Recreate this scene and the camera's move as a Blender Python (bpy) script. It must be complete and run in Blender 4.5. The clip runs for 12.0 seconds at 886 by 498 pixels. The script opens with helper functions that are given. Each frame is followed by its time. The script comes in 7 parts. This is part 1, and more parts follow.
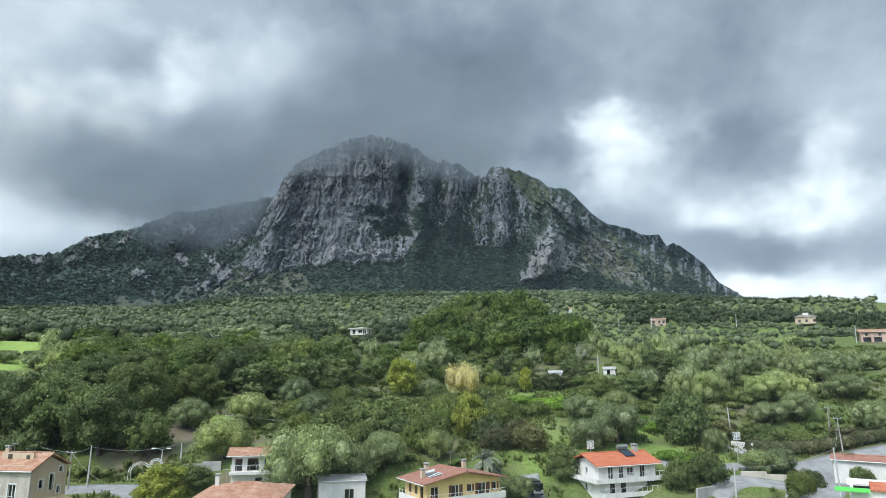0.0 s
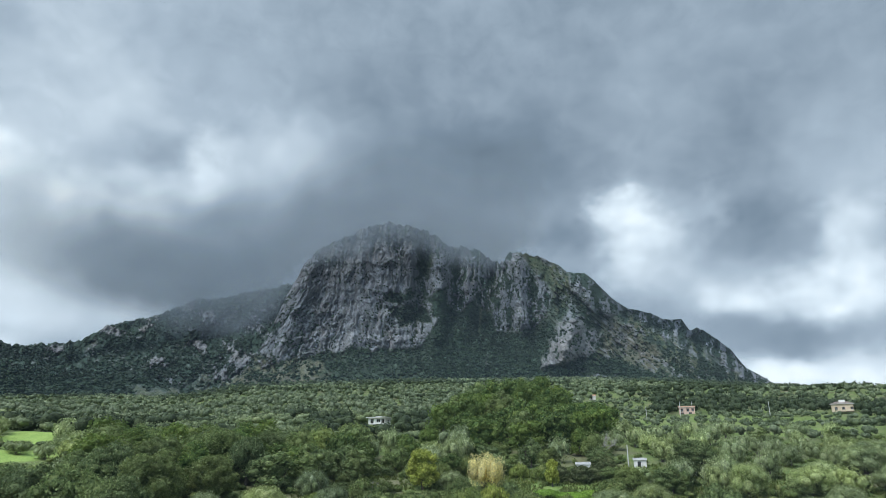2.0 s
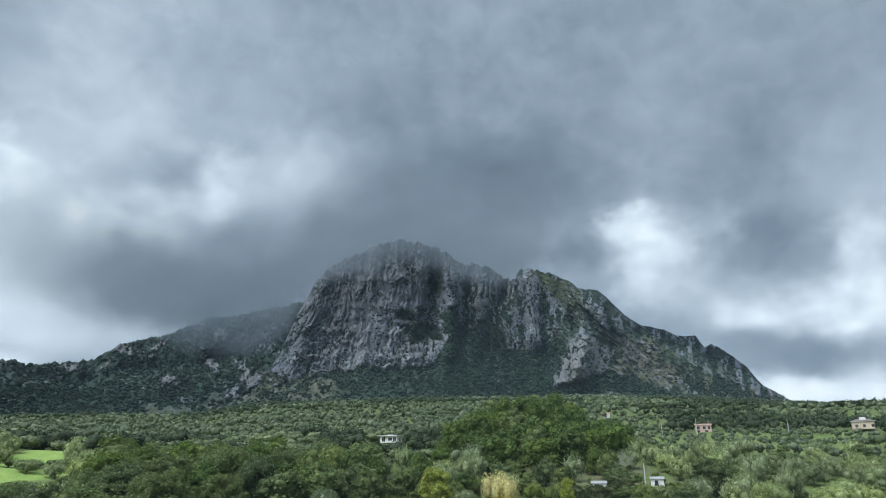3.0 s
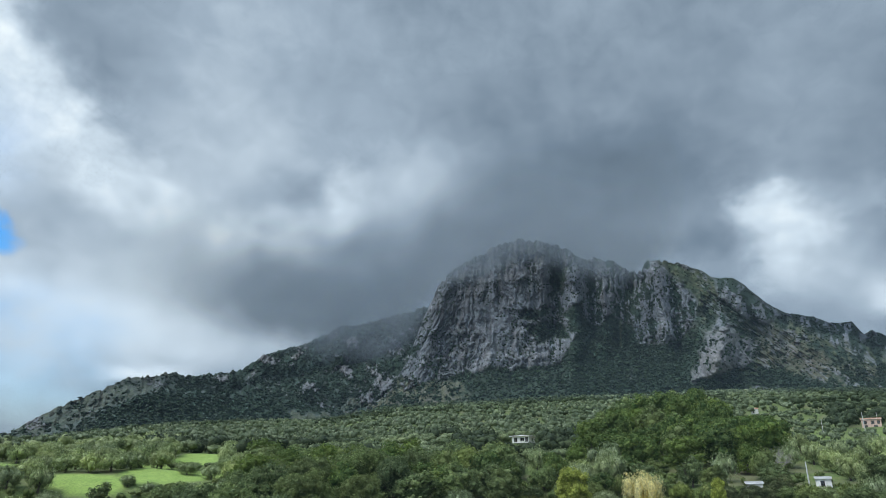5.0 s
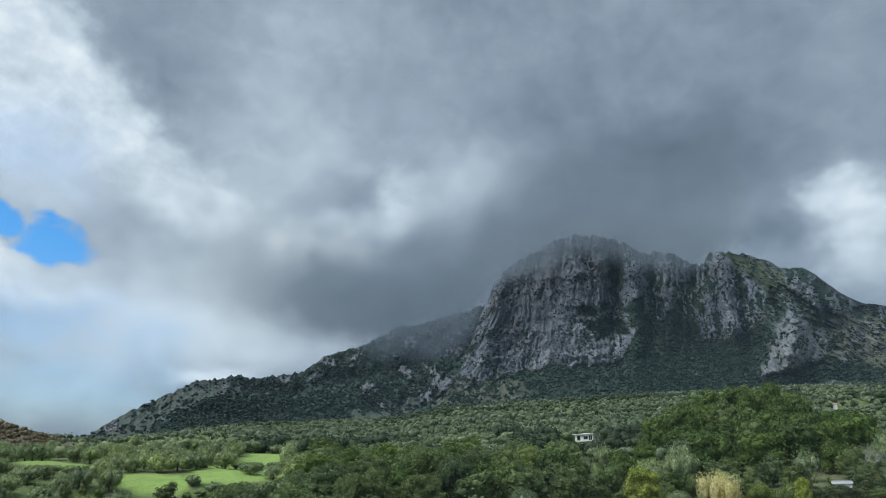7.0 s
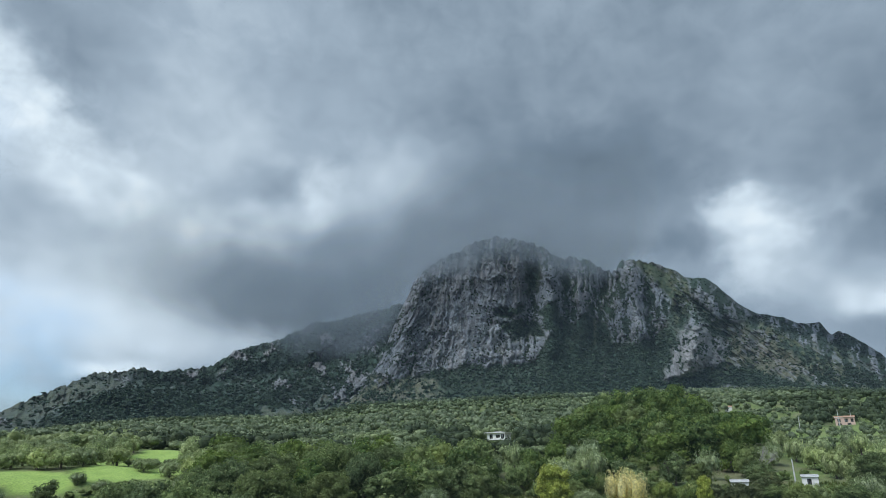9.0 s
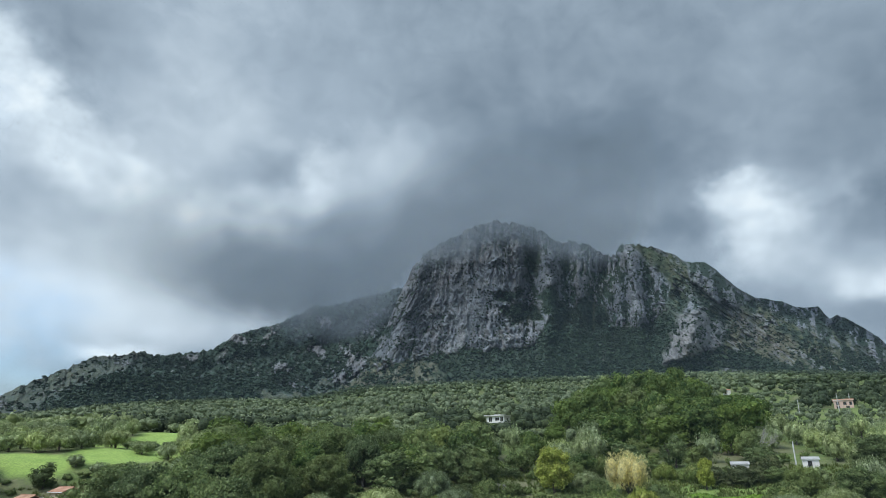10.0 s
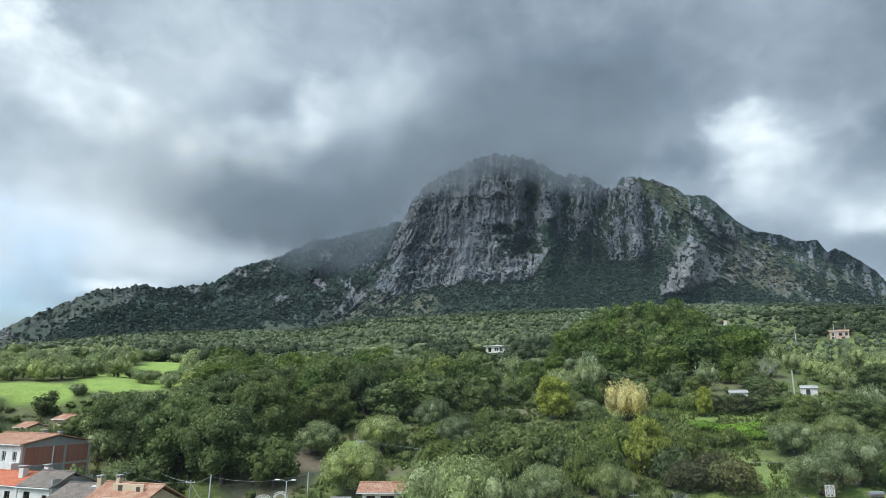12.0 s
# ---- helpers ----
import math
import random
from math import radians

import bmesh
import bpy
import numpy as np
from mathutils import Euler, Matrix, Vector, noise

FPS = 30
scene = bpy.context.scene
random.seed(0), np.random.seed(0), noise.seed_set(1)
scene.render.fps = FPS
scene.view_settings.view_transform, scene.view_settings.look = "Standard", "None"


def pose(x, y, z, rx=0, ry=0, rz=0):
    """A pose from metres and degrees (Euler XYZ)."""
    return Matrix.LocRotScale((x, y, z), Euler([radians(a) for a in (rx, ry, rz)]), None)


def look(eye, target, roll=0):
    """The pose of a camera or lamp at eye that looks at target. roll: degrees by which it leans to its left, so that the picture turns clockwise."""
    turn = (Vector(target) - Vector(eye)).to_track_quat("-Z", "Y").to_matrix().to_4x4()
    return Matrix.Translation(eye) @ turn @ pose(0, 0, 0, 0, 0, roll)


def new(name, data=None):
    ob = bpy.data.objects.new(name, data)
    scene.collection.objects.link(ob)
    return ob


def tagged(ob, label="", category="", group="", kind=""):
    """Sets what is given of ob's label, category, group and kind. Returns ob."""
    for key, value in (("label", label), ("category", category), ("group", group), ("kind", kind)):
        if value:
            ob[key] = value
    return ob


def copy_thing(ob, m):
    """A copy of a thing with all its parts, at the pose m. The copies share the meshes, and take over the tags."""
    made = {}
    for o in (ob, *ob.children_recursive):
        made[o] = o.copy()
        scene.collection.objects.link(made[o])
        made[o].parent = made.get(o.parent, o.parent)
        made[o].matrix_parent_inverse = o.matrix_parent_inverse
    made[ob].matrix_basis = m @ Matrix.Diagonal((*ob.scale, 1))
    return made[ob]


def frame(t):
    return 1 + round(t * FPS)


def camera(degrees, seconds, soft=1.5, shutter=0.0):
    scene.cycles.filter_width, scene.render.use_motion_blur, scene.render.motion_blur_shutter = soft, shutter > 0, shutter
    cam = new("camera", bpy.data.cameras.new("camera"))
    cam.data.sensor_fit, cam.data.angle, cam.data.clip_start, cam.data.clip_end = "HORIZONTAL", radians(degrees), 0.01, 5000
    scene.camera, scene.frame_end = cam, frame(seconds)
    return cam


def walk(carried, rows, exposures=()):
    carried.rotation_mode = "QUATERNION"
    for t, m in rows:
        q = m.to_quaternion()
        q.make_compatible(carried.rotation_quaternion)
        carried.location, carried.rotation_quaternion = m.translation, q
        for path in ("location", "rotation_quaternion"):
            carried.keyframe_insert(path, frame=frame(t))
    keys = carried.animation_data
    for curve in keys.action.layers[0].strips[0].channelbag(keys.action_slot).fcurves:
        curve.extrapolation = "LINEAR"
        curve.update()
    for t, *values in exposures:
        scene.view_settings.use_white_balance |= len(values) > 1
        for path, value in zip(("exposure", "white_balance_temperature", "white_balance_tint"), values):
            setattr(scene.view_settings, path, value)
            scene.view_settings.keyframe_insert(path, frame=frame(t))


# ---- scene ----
# ---- camera ----
cam = camera(69.31, 12.0, soft=0.8)
PATH = [
    (0.0, pose(0.000, 0.000, 25.000, 100.967, 0, 0.000)),
    (0.5, pose(-0.156, 0.211, 24.970, 101.163, 0, 0.572)),
    (1.0, pose(-0.293, 0.532, 24.979, 102.454, 0, 0.951)),
    (1.5, pose(-0.436, 1.020, 25.009, 105.490, 0, 1.297)),
    (2.0, pose(-0.624, 1.643, 25.010, 108.629, 0, 1.690)),
    (2.5, pose(-0.751, 2.424, 24.946, 110.008, 0, 2.083)),
    (4.5, pose(-1.191, 6.056, 24.688, 110.283, 0, 9.455)),
    (5.0, pose(-1.389, 7.083, 24.684, 110.288, 0, 14.019)),
    (5.5, pose(-1.673, 8.206, 24.725, 110.282, 0, 17.893)),
    (6.0, pose(-2.031, 9.394, 24.773, 110.268, 0, 19.759)),
    (6.5, pose(-2.405, 10.633, 24.804, 110.255, 0, 20.088)),
    (8.5, pose(-3.760, 15.738, 24.864, 110.125, 0, 12.592)),
    (9.0, pose(-4.054, 16.920, 24.808, 110.098, 0, 11.725)),
    (9.5, pose(-4.322, 18.034, 24.789, 109.745, 0, 11.655)),
    (10.0, pose(-4.559, 19.081, 24.791, 108.702, 0, 11.657)),
    (10.5, pose(-4.800, 20.089, 24.797, 107.182, 0, 11.639)),
    (11.0, pose(-5.079, 21.071, 24.800, 105.583, 0, 11.623)),
    (11.5, pose(-5.359, 22.041, 24.765, 104.037, 0, 11.616)),
    (12.0, pose(-5.619, 23.000, 24.719, 102.788, 0, 11.606)),
]
walk(cam, PATH, [(0.0, 0.51, 6800, 10), (1.0, 0.45, 6750, 10), (2.5, 0.27, 6550, 10), (4.5, 0.19, 6500, 10), (6.5, 0.0, 6500, 10), (8.5, 0.12, 6500, 10), (10.0, 0.2, 6600, 10), (12.0, 0.38, 6750, 10)])

# The land and the village are laid out in units of 1.25 m and brought to metres in the last lines.
UNIT = 1.25
UP = 20.0  # the drone's first height over the village street, in units

# ---- world and light ----
SUN_AZ, SUN_EL = 140.0, 52.0  # degrees to the left of north, and up


def sky_world():
    w = bpy.data.worlds.new("overcast_sky")
    scene.world = w
    w.use_nodes = True
    nt = w.node_tree
    N, L = nt.nodes, nt.links
    N.clear()

    def node(kind, **kw):
        n = N.new(kind)
        for k, val in kw.items():
            if k == "op":
                n.operation = val
        return n

    def math(op, a, b=None, c=None):
        n = node("ShaderNodeMath", op=op)
        for i, val in enumerate((a, b, c)):
            if val is None:
                continue
            if isinstance(val, (int, float)):
                n.inputs[i].default_value = val
            else:
                L.new(val, n.inputs[i])
        return n.outputs[0]

    def vmath(op, a, b=None):
        n = node("ShaderNodeVectorMath", op=op)
        for i, val in enumerate((a, b)):
            if val is None:
                continue
            if isinstance(val, tuple):
                n.inputs[i].default_value = val
            else:
                L.new(val, n.inputs[i])
        return n.outputs["Value"] if op == "LENGTH" else n.outputs[0]

    way = node("ShaderNodeTexCoord").outputs["Generated"]
    sep = node("ShaderNodeSeparateXYZ")
    L.new(way, sep.inputs[0])
    az = math("MULTIPLY", math("ARCTAN2", math("MULTIPLY", sep.outputs[0], -1.0), sep.outputs[1]), 57.29578)
    el = math("MULTIPLY", math("ARCSINE", sep.outputs[2]), 57.29578)
    comb = node("ShaderNodeCombineXYZ")
    L.new(az, comb.inputs[0])
    L.new(el, comb.inputs[1])

    def noise_at(vec, scale, detail, rough, distortion=0.0):
        n = node("ShaderNodeTexNoise")
        L.new(vec, n.inputs["Vector"])
        n.inputs["Scale"].default_value = scale
        n.inputs["Detail"].default_value = detail
        n.inputs["Roughness"].default_value = rough
        n.inputs["Distortion"].default_value = distortion
        return n

    flat = vmath("MULTIPLY", comb.outputs[0], (1.0, 1.3, 1.0))

    def drift(scale, detail, amount):
        return vmath("MULTIPLY", vmath("SUBTRACT", noise_at(flat, scale, detail, 0.5).outputs["Color"], (0.5, 0.5, 0.5)), (amount, amount * 0.7, 0.0))

    place = vmath("ADD", vmath("ADD", comb.outputs[0], drift(0.12, 2.0, 5.0)), drift(0.5, 4.0, 2.2))

    def blob(a, e, wa, we):
        d = vmath("LENGTH", vmath("MULTIPLY", vmath("SUBTRACT", place, (a, e, 0.0)), (1.0 / wa, 1.0 / we, 0.0)))
        m = node("ShaderNodeMapRange")
        m.interpolation_type = "SMOOTHERSTEP"
        L.new(d, m.inputs["Value"])
        m.inputs["From Min"].default_value, m.inputs["From Max"].default_value = 2.0, 0.0
        return m.outputs["Result"]

    def heap(*groups):
        total = None
        for group in groups:
            for a, e, wa, we, amount in group:
                term = math("MULTIPLY", blob(a, e, wa, we), amount)
                total = term if total is None else math("ADD", total, term)
        return total

    def centred(scale, detail, rough, amount, distortion=0.0):
        return math("MULTIPLY", math("SUBTRACT", noise_at(flat, scale, detail, rough, distortion).outputs["Fac"], 0.5), amount)

    def soft_step(value, lo, hi):
        m = node("ShaderNodeMapRange")
        m.interpolation_type = "SMOOTHSTEP"
        L.new(value, m.inputs["Value"])
        m.inputs["From Min"].default_value, m.inputs["From Max"].default_value = lo, hi
        return m.outputs["Result"]

    # the grey body of the cloud, and torn bright openings in it
    body = math("ADD", math("ADD", math("ADD", heap(CLOUD_TONES), centred(0.09, 4.0, 0.5, 0.34)), centred(0.33, 8.0, 0.52, 0.16, 0.4)), SKY_BASE)
    torn = math("ADD", heap(OPENINGS_WEST, OPENINGS_EAST), centred(0.27, 8.0, 0.56, 0.75, 0.2))
    opening = soft_step(torn, 0.06, 1.05)
    white = math("ADD", math("ADD", 0.84, centred(0.2, 7.0, 0.5, 0.6)), centred(0.7, 5.0, 0.5, 0.25))
    t = math("ADD", math("MULTIPLY", body, math("SUBTRACT", 1.0, opening)), math("MULTIPLY", white, opening))
    ramp = node("ShaderNodeValToRGB")
    L.new(t, ramp.inputs[0])
    cr = ramp.color_ramp
    cr.elements[0].position, cr.elements[0].color = 0.0, (0.066, 0.098, 0.131, 1)
    cr.elements[1].position, cr.elements[1].color = 1.0, (0.84, 0.93, 0.98, 1)
    for pos, col in ((0.3, (0.157, 0.218, 0.287, 1)), (0.55, (0.318, 0.405, 0.498, 1)), (0.8, (0.578, 0.69, 0.785, 1))):
        cr.elements.new(pos).color = col
    # clear sky in the one hole
    clear = node("ShaderNodeTexSky")
    clear.sky_type = "NISHITA"
    clear.sun_disc = False
    clear.sun_elevation, clear.sun_rotation = radians(SUN_EL), radians(-SUN_AZ)
    rich = node("ShaderNodeHueSaturation")
    rich.inputs["Saturation"].default_value, rich.inputs["Value"].default_value = 1.5, 0.2
    L.new(clear.outputs[0], rich.inputs["Color"])
    bright = rich.outputs[0]
    gap = math("ADD", math("MAXIMUM", blob(*BLUE_HOLE), blob(*BLUE_CORNER)), centred(0.6, 6.0, 0.55, 0.5))
    blue = math("MAXIMUM", soft_step(gap, 0.34, 0.78), math("MULTIPLY", heap(THIN_CLOUD), math("ADD", 0.5, centred(0.2, 5.0, 0.55, 1.6))))
    mix = node("ShaderNodeMix")
    mix.data_type = "RGBA"
    L.new(blue, mix.inputs[0])
    L.new(ramp.outputs[0], mix.inputs[6])
    L.new(bright, mix.inputs[7])
    # the cloud is thinner and brighter round the hidden sun
    toward = Vector((-math_sin(radians(SUN_AZ)) * math_cos(radians(SUN_EL)), math_cos(radians(SUN_AZ)) * math_cos(radians(SUN_EL)), math_sin(radians(SUN_EL))))
    dot = node("ShaderNodeVectorMath", op="DOT_PRODUCT")
    L.new(way, dot.inputs[0])
    dot.inputs[1].default_value = toward
    glow = node("ShaderNodeMapRange")
    glow.interpolation_type = "SMOOTHSTEP"
    L.new(dot.outputs["Value"], glow.inputs["Value"])
    glow.inputs["From Min"].default_value, glow.inputs["From Max"].default_value = 0.5, 1.0
    glow.inputs["To Min"].default_value, glow.inputs["To Max"].default_value = 1.0, GLOW
    back = node("ShaderNodeBackground")
    L.new(mix.outputs[2], back.inputs[0])
    L.new(glow.outputs["Result"], back.inputs[1])
    out = node("ShaderNodeOutputWorld")
    L.new(back.outputs[0], out.inputs[0])


SKY_BASE = 0.43
GLOW = 6.0
math_sin, math_cos = math.sin, math.cos
# degrees left of north, degrees up, half widths, amount
OPENINGS_WEST = ((59, 31, 6, 6, 1.1), (52.4, 28.6, 4.5, 3.5, 0.7), (47, 25.5, 4, 3.0, 0.62), (42.5, 22.9, 4, 2.8, 0.6), (37, 20.4, 5, 3.2, 0.62),
                 (31, 19.4, 5, 2.6, 0.42), (26.8, 21.2, 4, 2.2, 0.34), (22.8, 24.8, 3.2, 2.8, 0.62), (53.5, 14.8, 5, 1.8, 0.85), (58, 16.6, 3, 1.4, 0.8), (56, 23, 5, 3.5, 0.45))
OPENINGS_EAST = ((-14.0, 22.4, 2.6, 1.6, 0.62), (-15.4, 19.8, 3.2, 2.8, 0.6), (-20, 20.6, 4, 1.8, 0.42), (-22.5, 13.2, 3.4, 1.5, 0.6), (-28.4, 13.0, 3.6, 2.2, 0.7),
                 (-34, 12.6, 5, 2.8, 0.7), (-32.4, 18.0, 2.0, 2.2, 0.5), (-30, 6.4, 7, 2.0, 0.95), (-23, 6.2, 4.5, 1.6, 0.6), (-14.4, 15.6, 3, 1.8, 0.4), (-18, 16.5, 4, 2.2, 0.35))
CLOUD_TONES = ((55.6, 24, 6, 6, 0.28), (50, 11, 9, 4, 0.28), (43, 18, 8, 6, 0.2), (38.7, 8.4, 3, 0.8, 0.3), (35.5, 13.2, 8, 3.6, 0.2), (32, 10, 6, 2.0, 0.12), (32, 36, 10, 5, 0.12),
               (36, 28, 7, 5, 0.12), (16, 26, 4, 3.5, 0.12), (27, 27, 9, 5, 0.16), (-34, 21, 5, 6, 0.16), (-19, 17, 6, 3.5, 0.16), (-2, 25.5, 9, 3.5, -0.18), (-3, 31, 14, 4, -0.06),
               (28.6, 24.7, 3, 1.6, -0.1), (19.3, 15.3, 5, 2.4, -0.08), (-25.6, 18.3, 4.5, 2, -0.2), (-10, 19.4, 2, 1.4, -0.14), (-25.2, 10.2, 4, 1.2, -0.06), (-28, 26, 7, 4, -0.06))
THIN_CLOUD = ((51, 10, 9, 4.0, 0.62), (55, 24, 4.5, 3.5, 0.4), (46, 6, 6, 2.0, 0.2))
BLUE_HOLE, BLUE_CORNER = (52.4, 17.8, 3.3, 1.7), (57.4, 18.6, 2.6, 1.1)
sky_world()
sun = new("sun", bpy.data.lights.new("sun", "SUN"))
sun.data.energy, sun.data.angle, sun.data.color = 1.6, radians(10), (1.0, 0.96, 0.9)
sun.matrix_world = look((-900 * math.sin(radians(SUN_AZ)), 900 * math.cos(radians(SUN_AZ)), 900 * math.tan(radians(SUN_EL))), (0, 0, 0))

# ---- number tools ----


def lattice(ix, iy, seed):
    h = (ix * 374761393 + iy * 668265263 + seed * 1442695041) & 0xFFFFFFFF
    h = ((h ^ (h >> 13)) * 1274126177) & 0xFFFFFFFF
    h = ((h ^ (h >> 16)) * 2246822519) & 0xFFFFFFFF
    return (h ^ (h >> 15)) / 4294967295.0


def grain(x, y, seed=0):
    """Smooth value noise from 0 to 1 over arrays of places."""
    x, y = np.asarray(x, float), np.asarray(y, float)
    ix, iy = np.floor(x).astype(np.int64), np.floor(y).astype(np.int64)
    fx, fy = x - ix, y - iy
    fx, fy = fx * fx * fx * (fx * (fx * 6 - 15) + 10), fy * fy * fy * (fy * (fy * 6 - 15) + 10)
    a, b = lattice(ix, iy, seed), lattice(ix + 1, iy, seed)
    c, d = lattice(ix, iy + 1, seed), lattice(ix + 1, iy + 1, seed)
    return (a * (1 - fx) + b * fx) * (1 - fy) + (c * (1 - fx) + d * fx) * fy


def fbm(x, y, octaves=4, seed=0, gain=0.5):
    total, amp, norm = 0.0, 1.0, 0.0
    for k in range(octaves):
        total = total + amp * grain(x * 2.03 ** k + 17.3 * k, y * 2.03 ** k - 9.1 * k, seed + k)
        norm += amp
        amp *= gain
    return total / norm


def ridged(x, y, octaves=4, seed=0, gain=0.5):
    total, amp, norm = 0.0, 1.0, 0.0
    for k in range(octaves):
        total = total + amp * (1 - np.abs(2 * grain(x * 2.07 ** k + 5.7 * k, y * 2.07 ** k + 3.3 * k, seed + k) - 1))
        norm += amp
        amp *= gain
    return total / norm


def smooth(a, b, x):
    u = np.clip((np.asarray(x, float) - a) / (b - a), 0, 1)
    return u * u * (3 - 2 * u)


def table(x, pairs):
    pairs = sorted(pairs)
    return np.interp(x, [p[0] for p in pairs], [p[1] for p in pairs])


def soft_table(x, pairs, width):
    return sum(table(np.asarray(x, float) + d * width, pairs) for d in (-1, -0.5, 0, 0.5, 1)) / 5


# the land fitted to the camera's view: height by distance from it, lower westwards
RISE = ((0, -26), (60, -24), (85, -21), (95, -20), (100, -18), (106, -13.4), (110, -12), (130, -9), (150, -5), (175, -1), (190, 1),
        (216, 5), (292, 16.5), (400, 29), (600, 60), (1000, 119), (1500, 190), (2600, 190), (4600, 100))
WESTWARD = ((-180, 0.3), (-60, 0.45), (-40, 0.62), (-32, 0.74), (-26, 0.82), (-18, 0.95), (-8, 1.02), (6, 1.0), (13, 0.95), (19, 0.9), (23, 0.75), (29, 0.72),
            (36, 0.66), (42, 0.53), (46, 0.42), (49, 0.37), (54, 0.36), (80, 0.3), (180, 0.3))


def lie(x, y):
    """Height of the ground over arrays of places."""
    x, y = np.asarray(x, float), np.asarray(y, float)
    r, a = np.hypot(x, y), np.degrees(np.arctan2(-x, y))
    z = soft_table(r, RISE, 3.0)
    far = smooth(190, 320, r)
    z = z * (1 - far + far * soft_table(a, WESTWARD, 2.0))
    z = np.where(np.abs(a) > 75, z * (1 - smooth(75, 120, np.abs(a))) - 24 * smooth(75, 120, np.abs(a)), z)

    def hump(cx, cy, sx, sy, h):
        return h * np.exp(-((x - cx) / sx) ** 2 - ((y - cy) / sy) ** 2)
    z = z + hump(22, 262, 26, 44, 11.0) + hump(-52, 100, 27, 15, -4.0) + hump(62, 104, 26, 22, -4.5) + hump(-90, 97, 25, 22, -11) + hump(-108, 128, 17, 15, -6.0)
    z = z + hump(-515, 325, 75, 110, 25) + hump(400, 560, 170, 110, 9)
    rough = smooth(120, 260, r)
    return z + UP + (fbm(x / 30, y / 30, 3, 5) - 0.5) * (0.8 + 4.5 * rough) + (fbm(x / 7, y / 7, 2, 9) - 0.5) * 0.5


def lie1(x, y):
    return float(lie(np.array([x]), np.array([y]))[0])


def mesh_of(name, verts, faces, attrs=None, flat=False):
    """A mesh from arrays: verts n x 3, faces m x 3 or m x 4."""
    me = bpy.data.meshes.new(name)
    verts, faces = np.asarray(verts, np.float32), np.asarray(faces, np.int32)
    m, k = faces.shape
    me.vertices.add(len(verts))
    me.vertices.foreach_set("co", verts.ravel())
    me.loops.add(m * k)
    me.loops.foreach_set("vertex_index", faces.ravel())
    me.polygons.add(m)
    me.polygons.foreach_set("loop_start", np.arange(0, m * k, k, dtype=np.int32))
    me.update(calc_edges=True)
    me.validate()
    me.polygons.foreach_set("use_smooth", np.full(m, not flat))
    for key, values in (attrs or {}).items():
        at = me.attributes.new(key, "FLOAT_COLOR", "POINT")
        at.data.foreach_set("color", np.asarray(values, np.float32).ravel())
    me.update()
    return me


def grid_faces(rows, cols):
    i = np.arange((rows - 1) * (cols - 1))
    a = i // (cols - 1) * cols + i % (cols - 1)
    return np.stack([a, a + 1, a + cols + 1, a + cols], 1)


# ---- materials ----


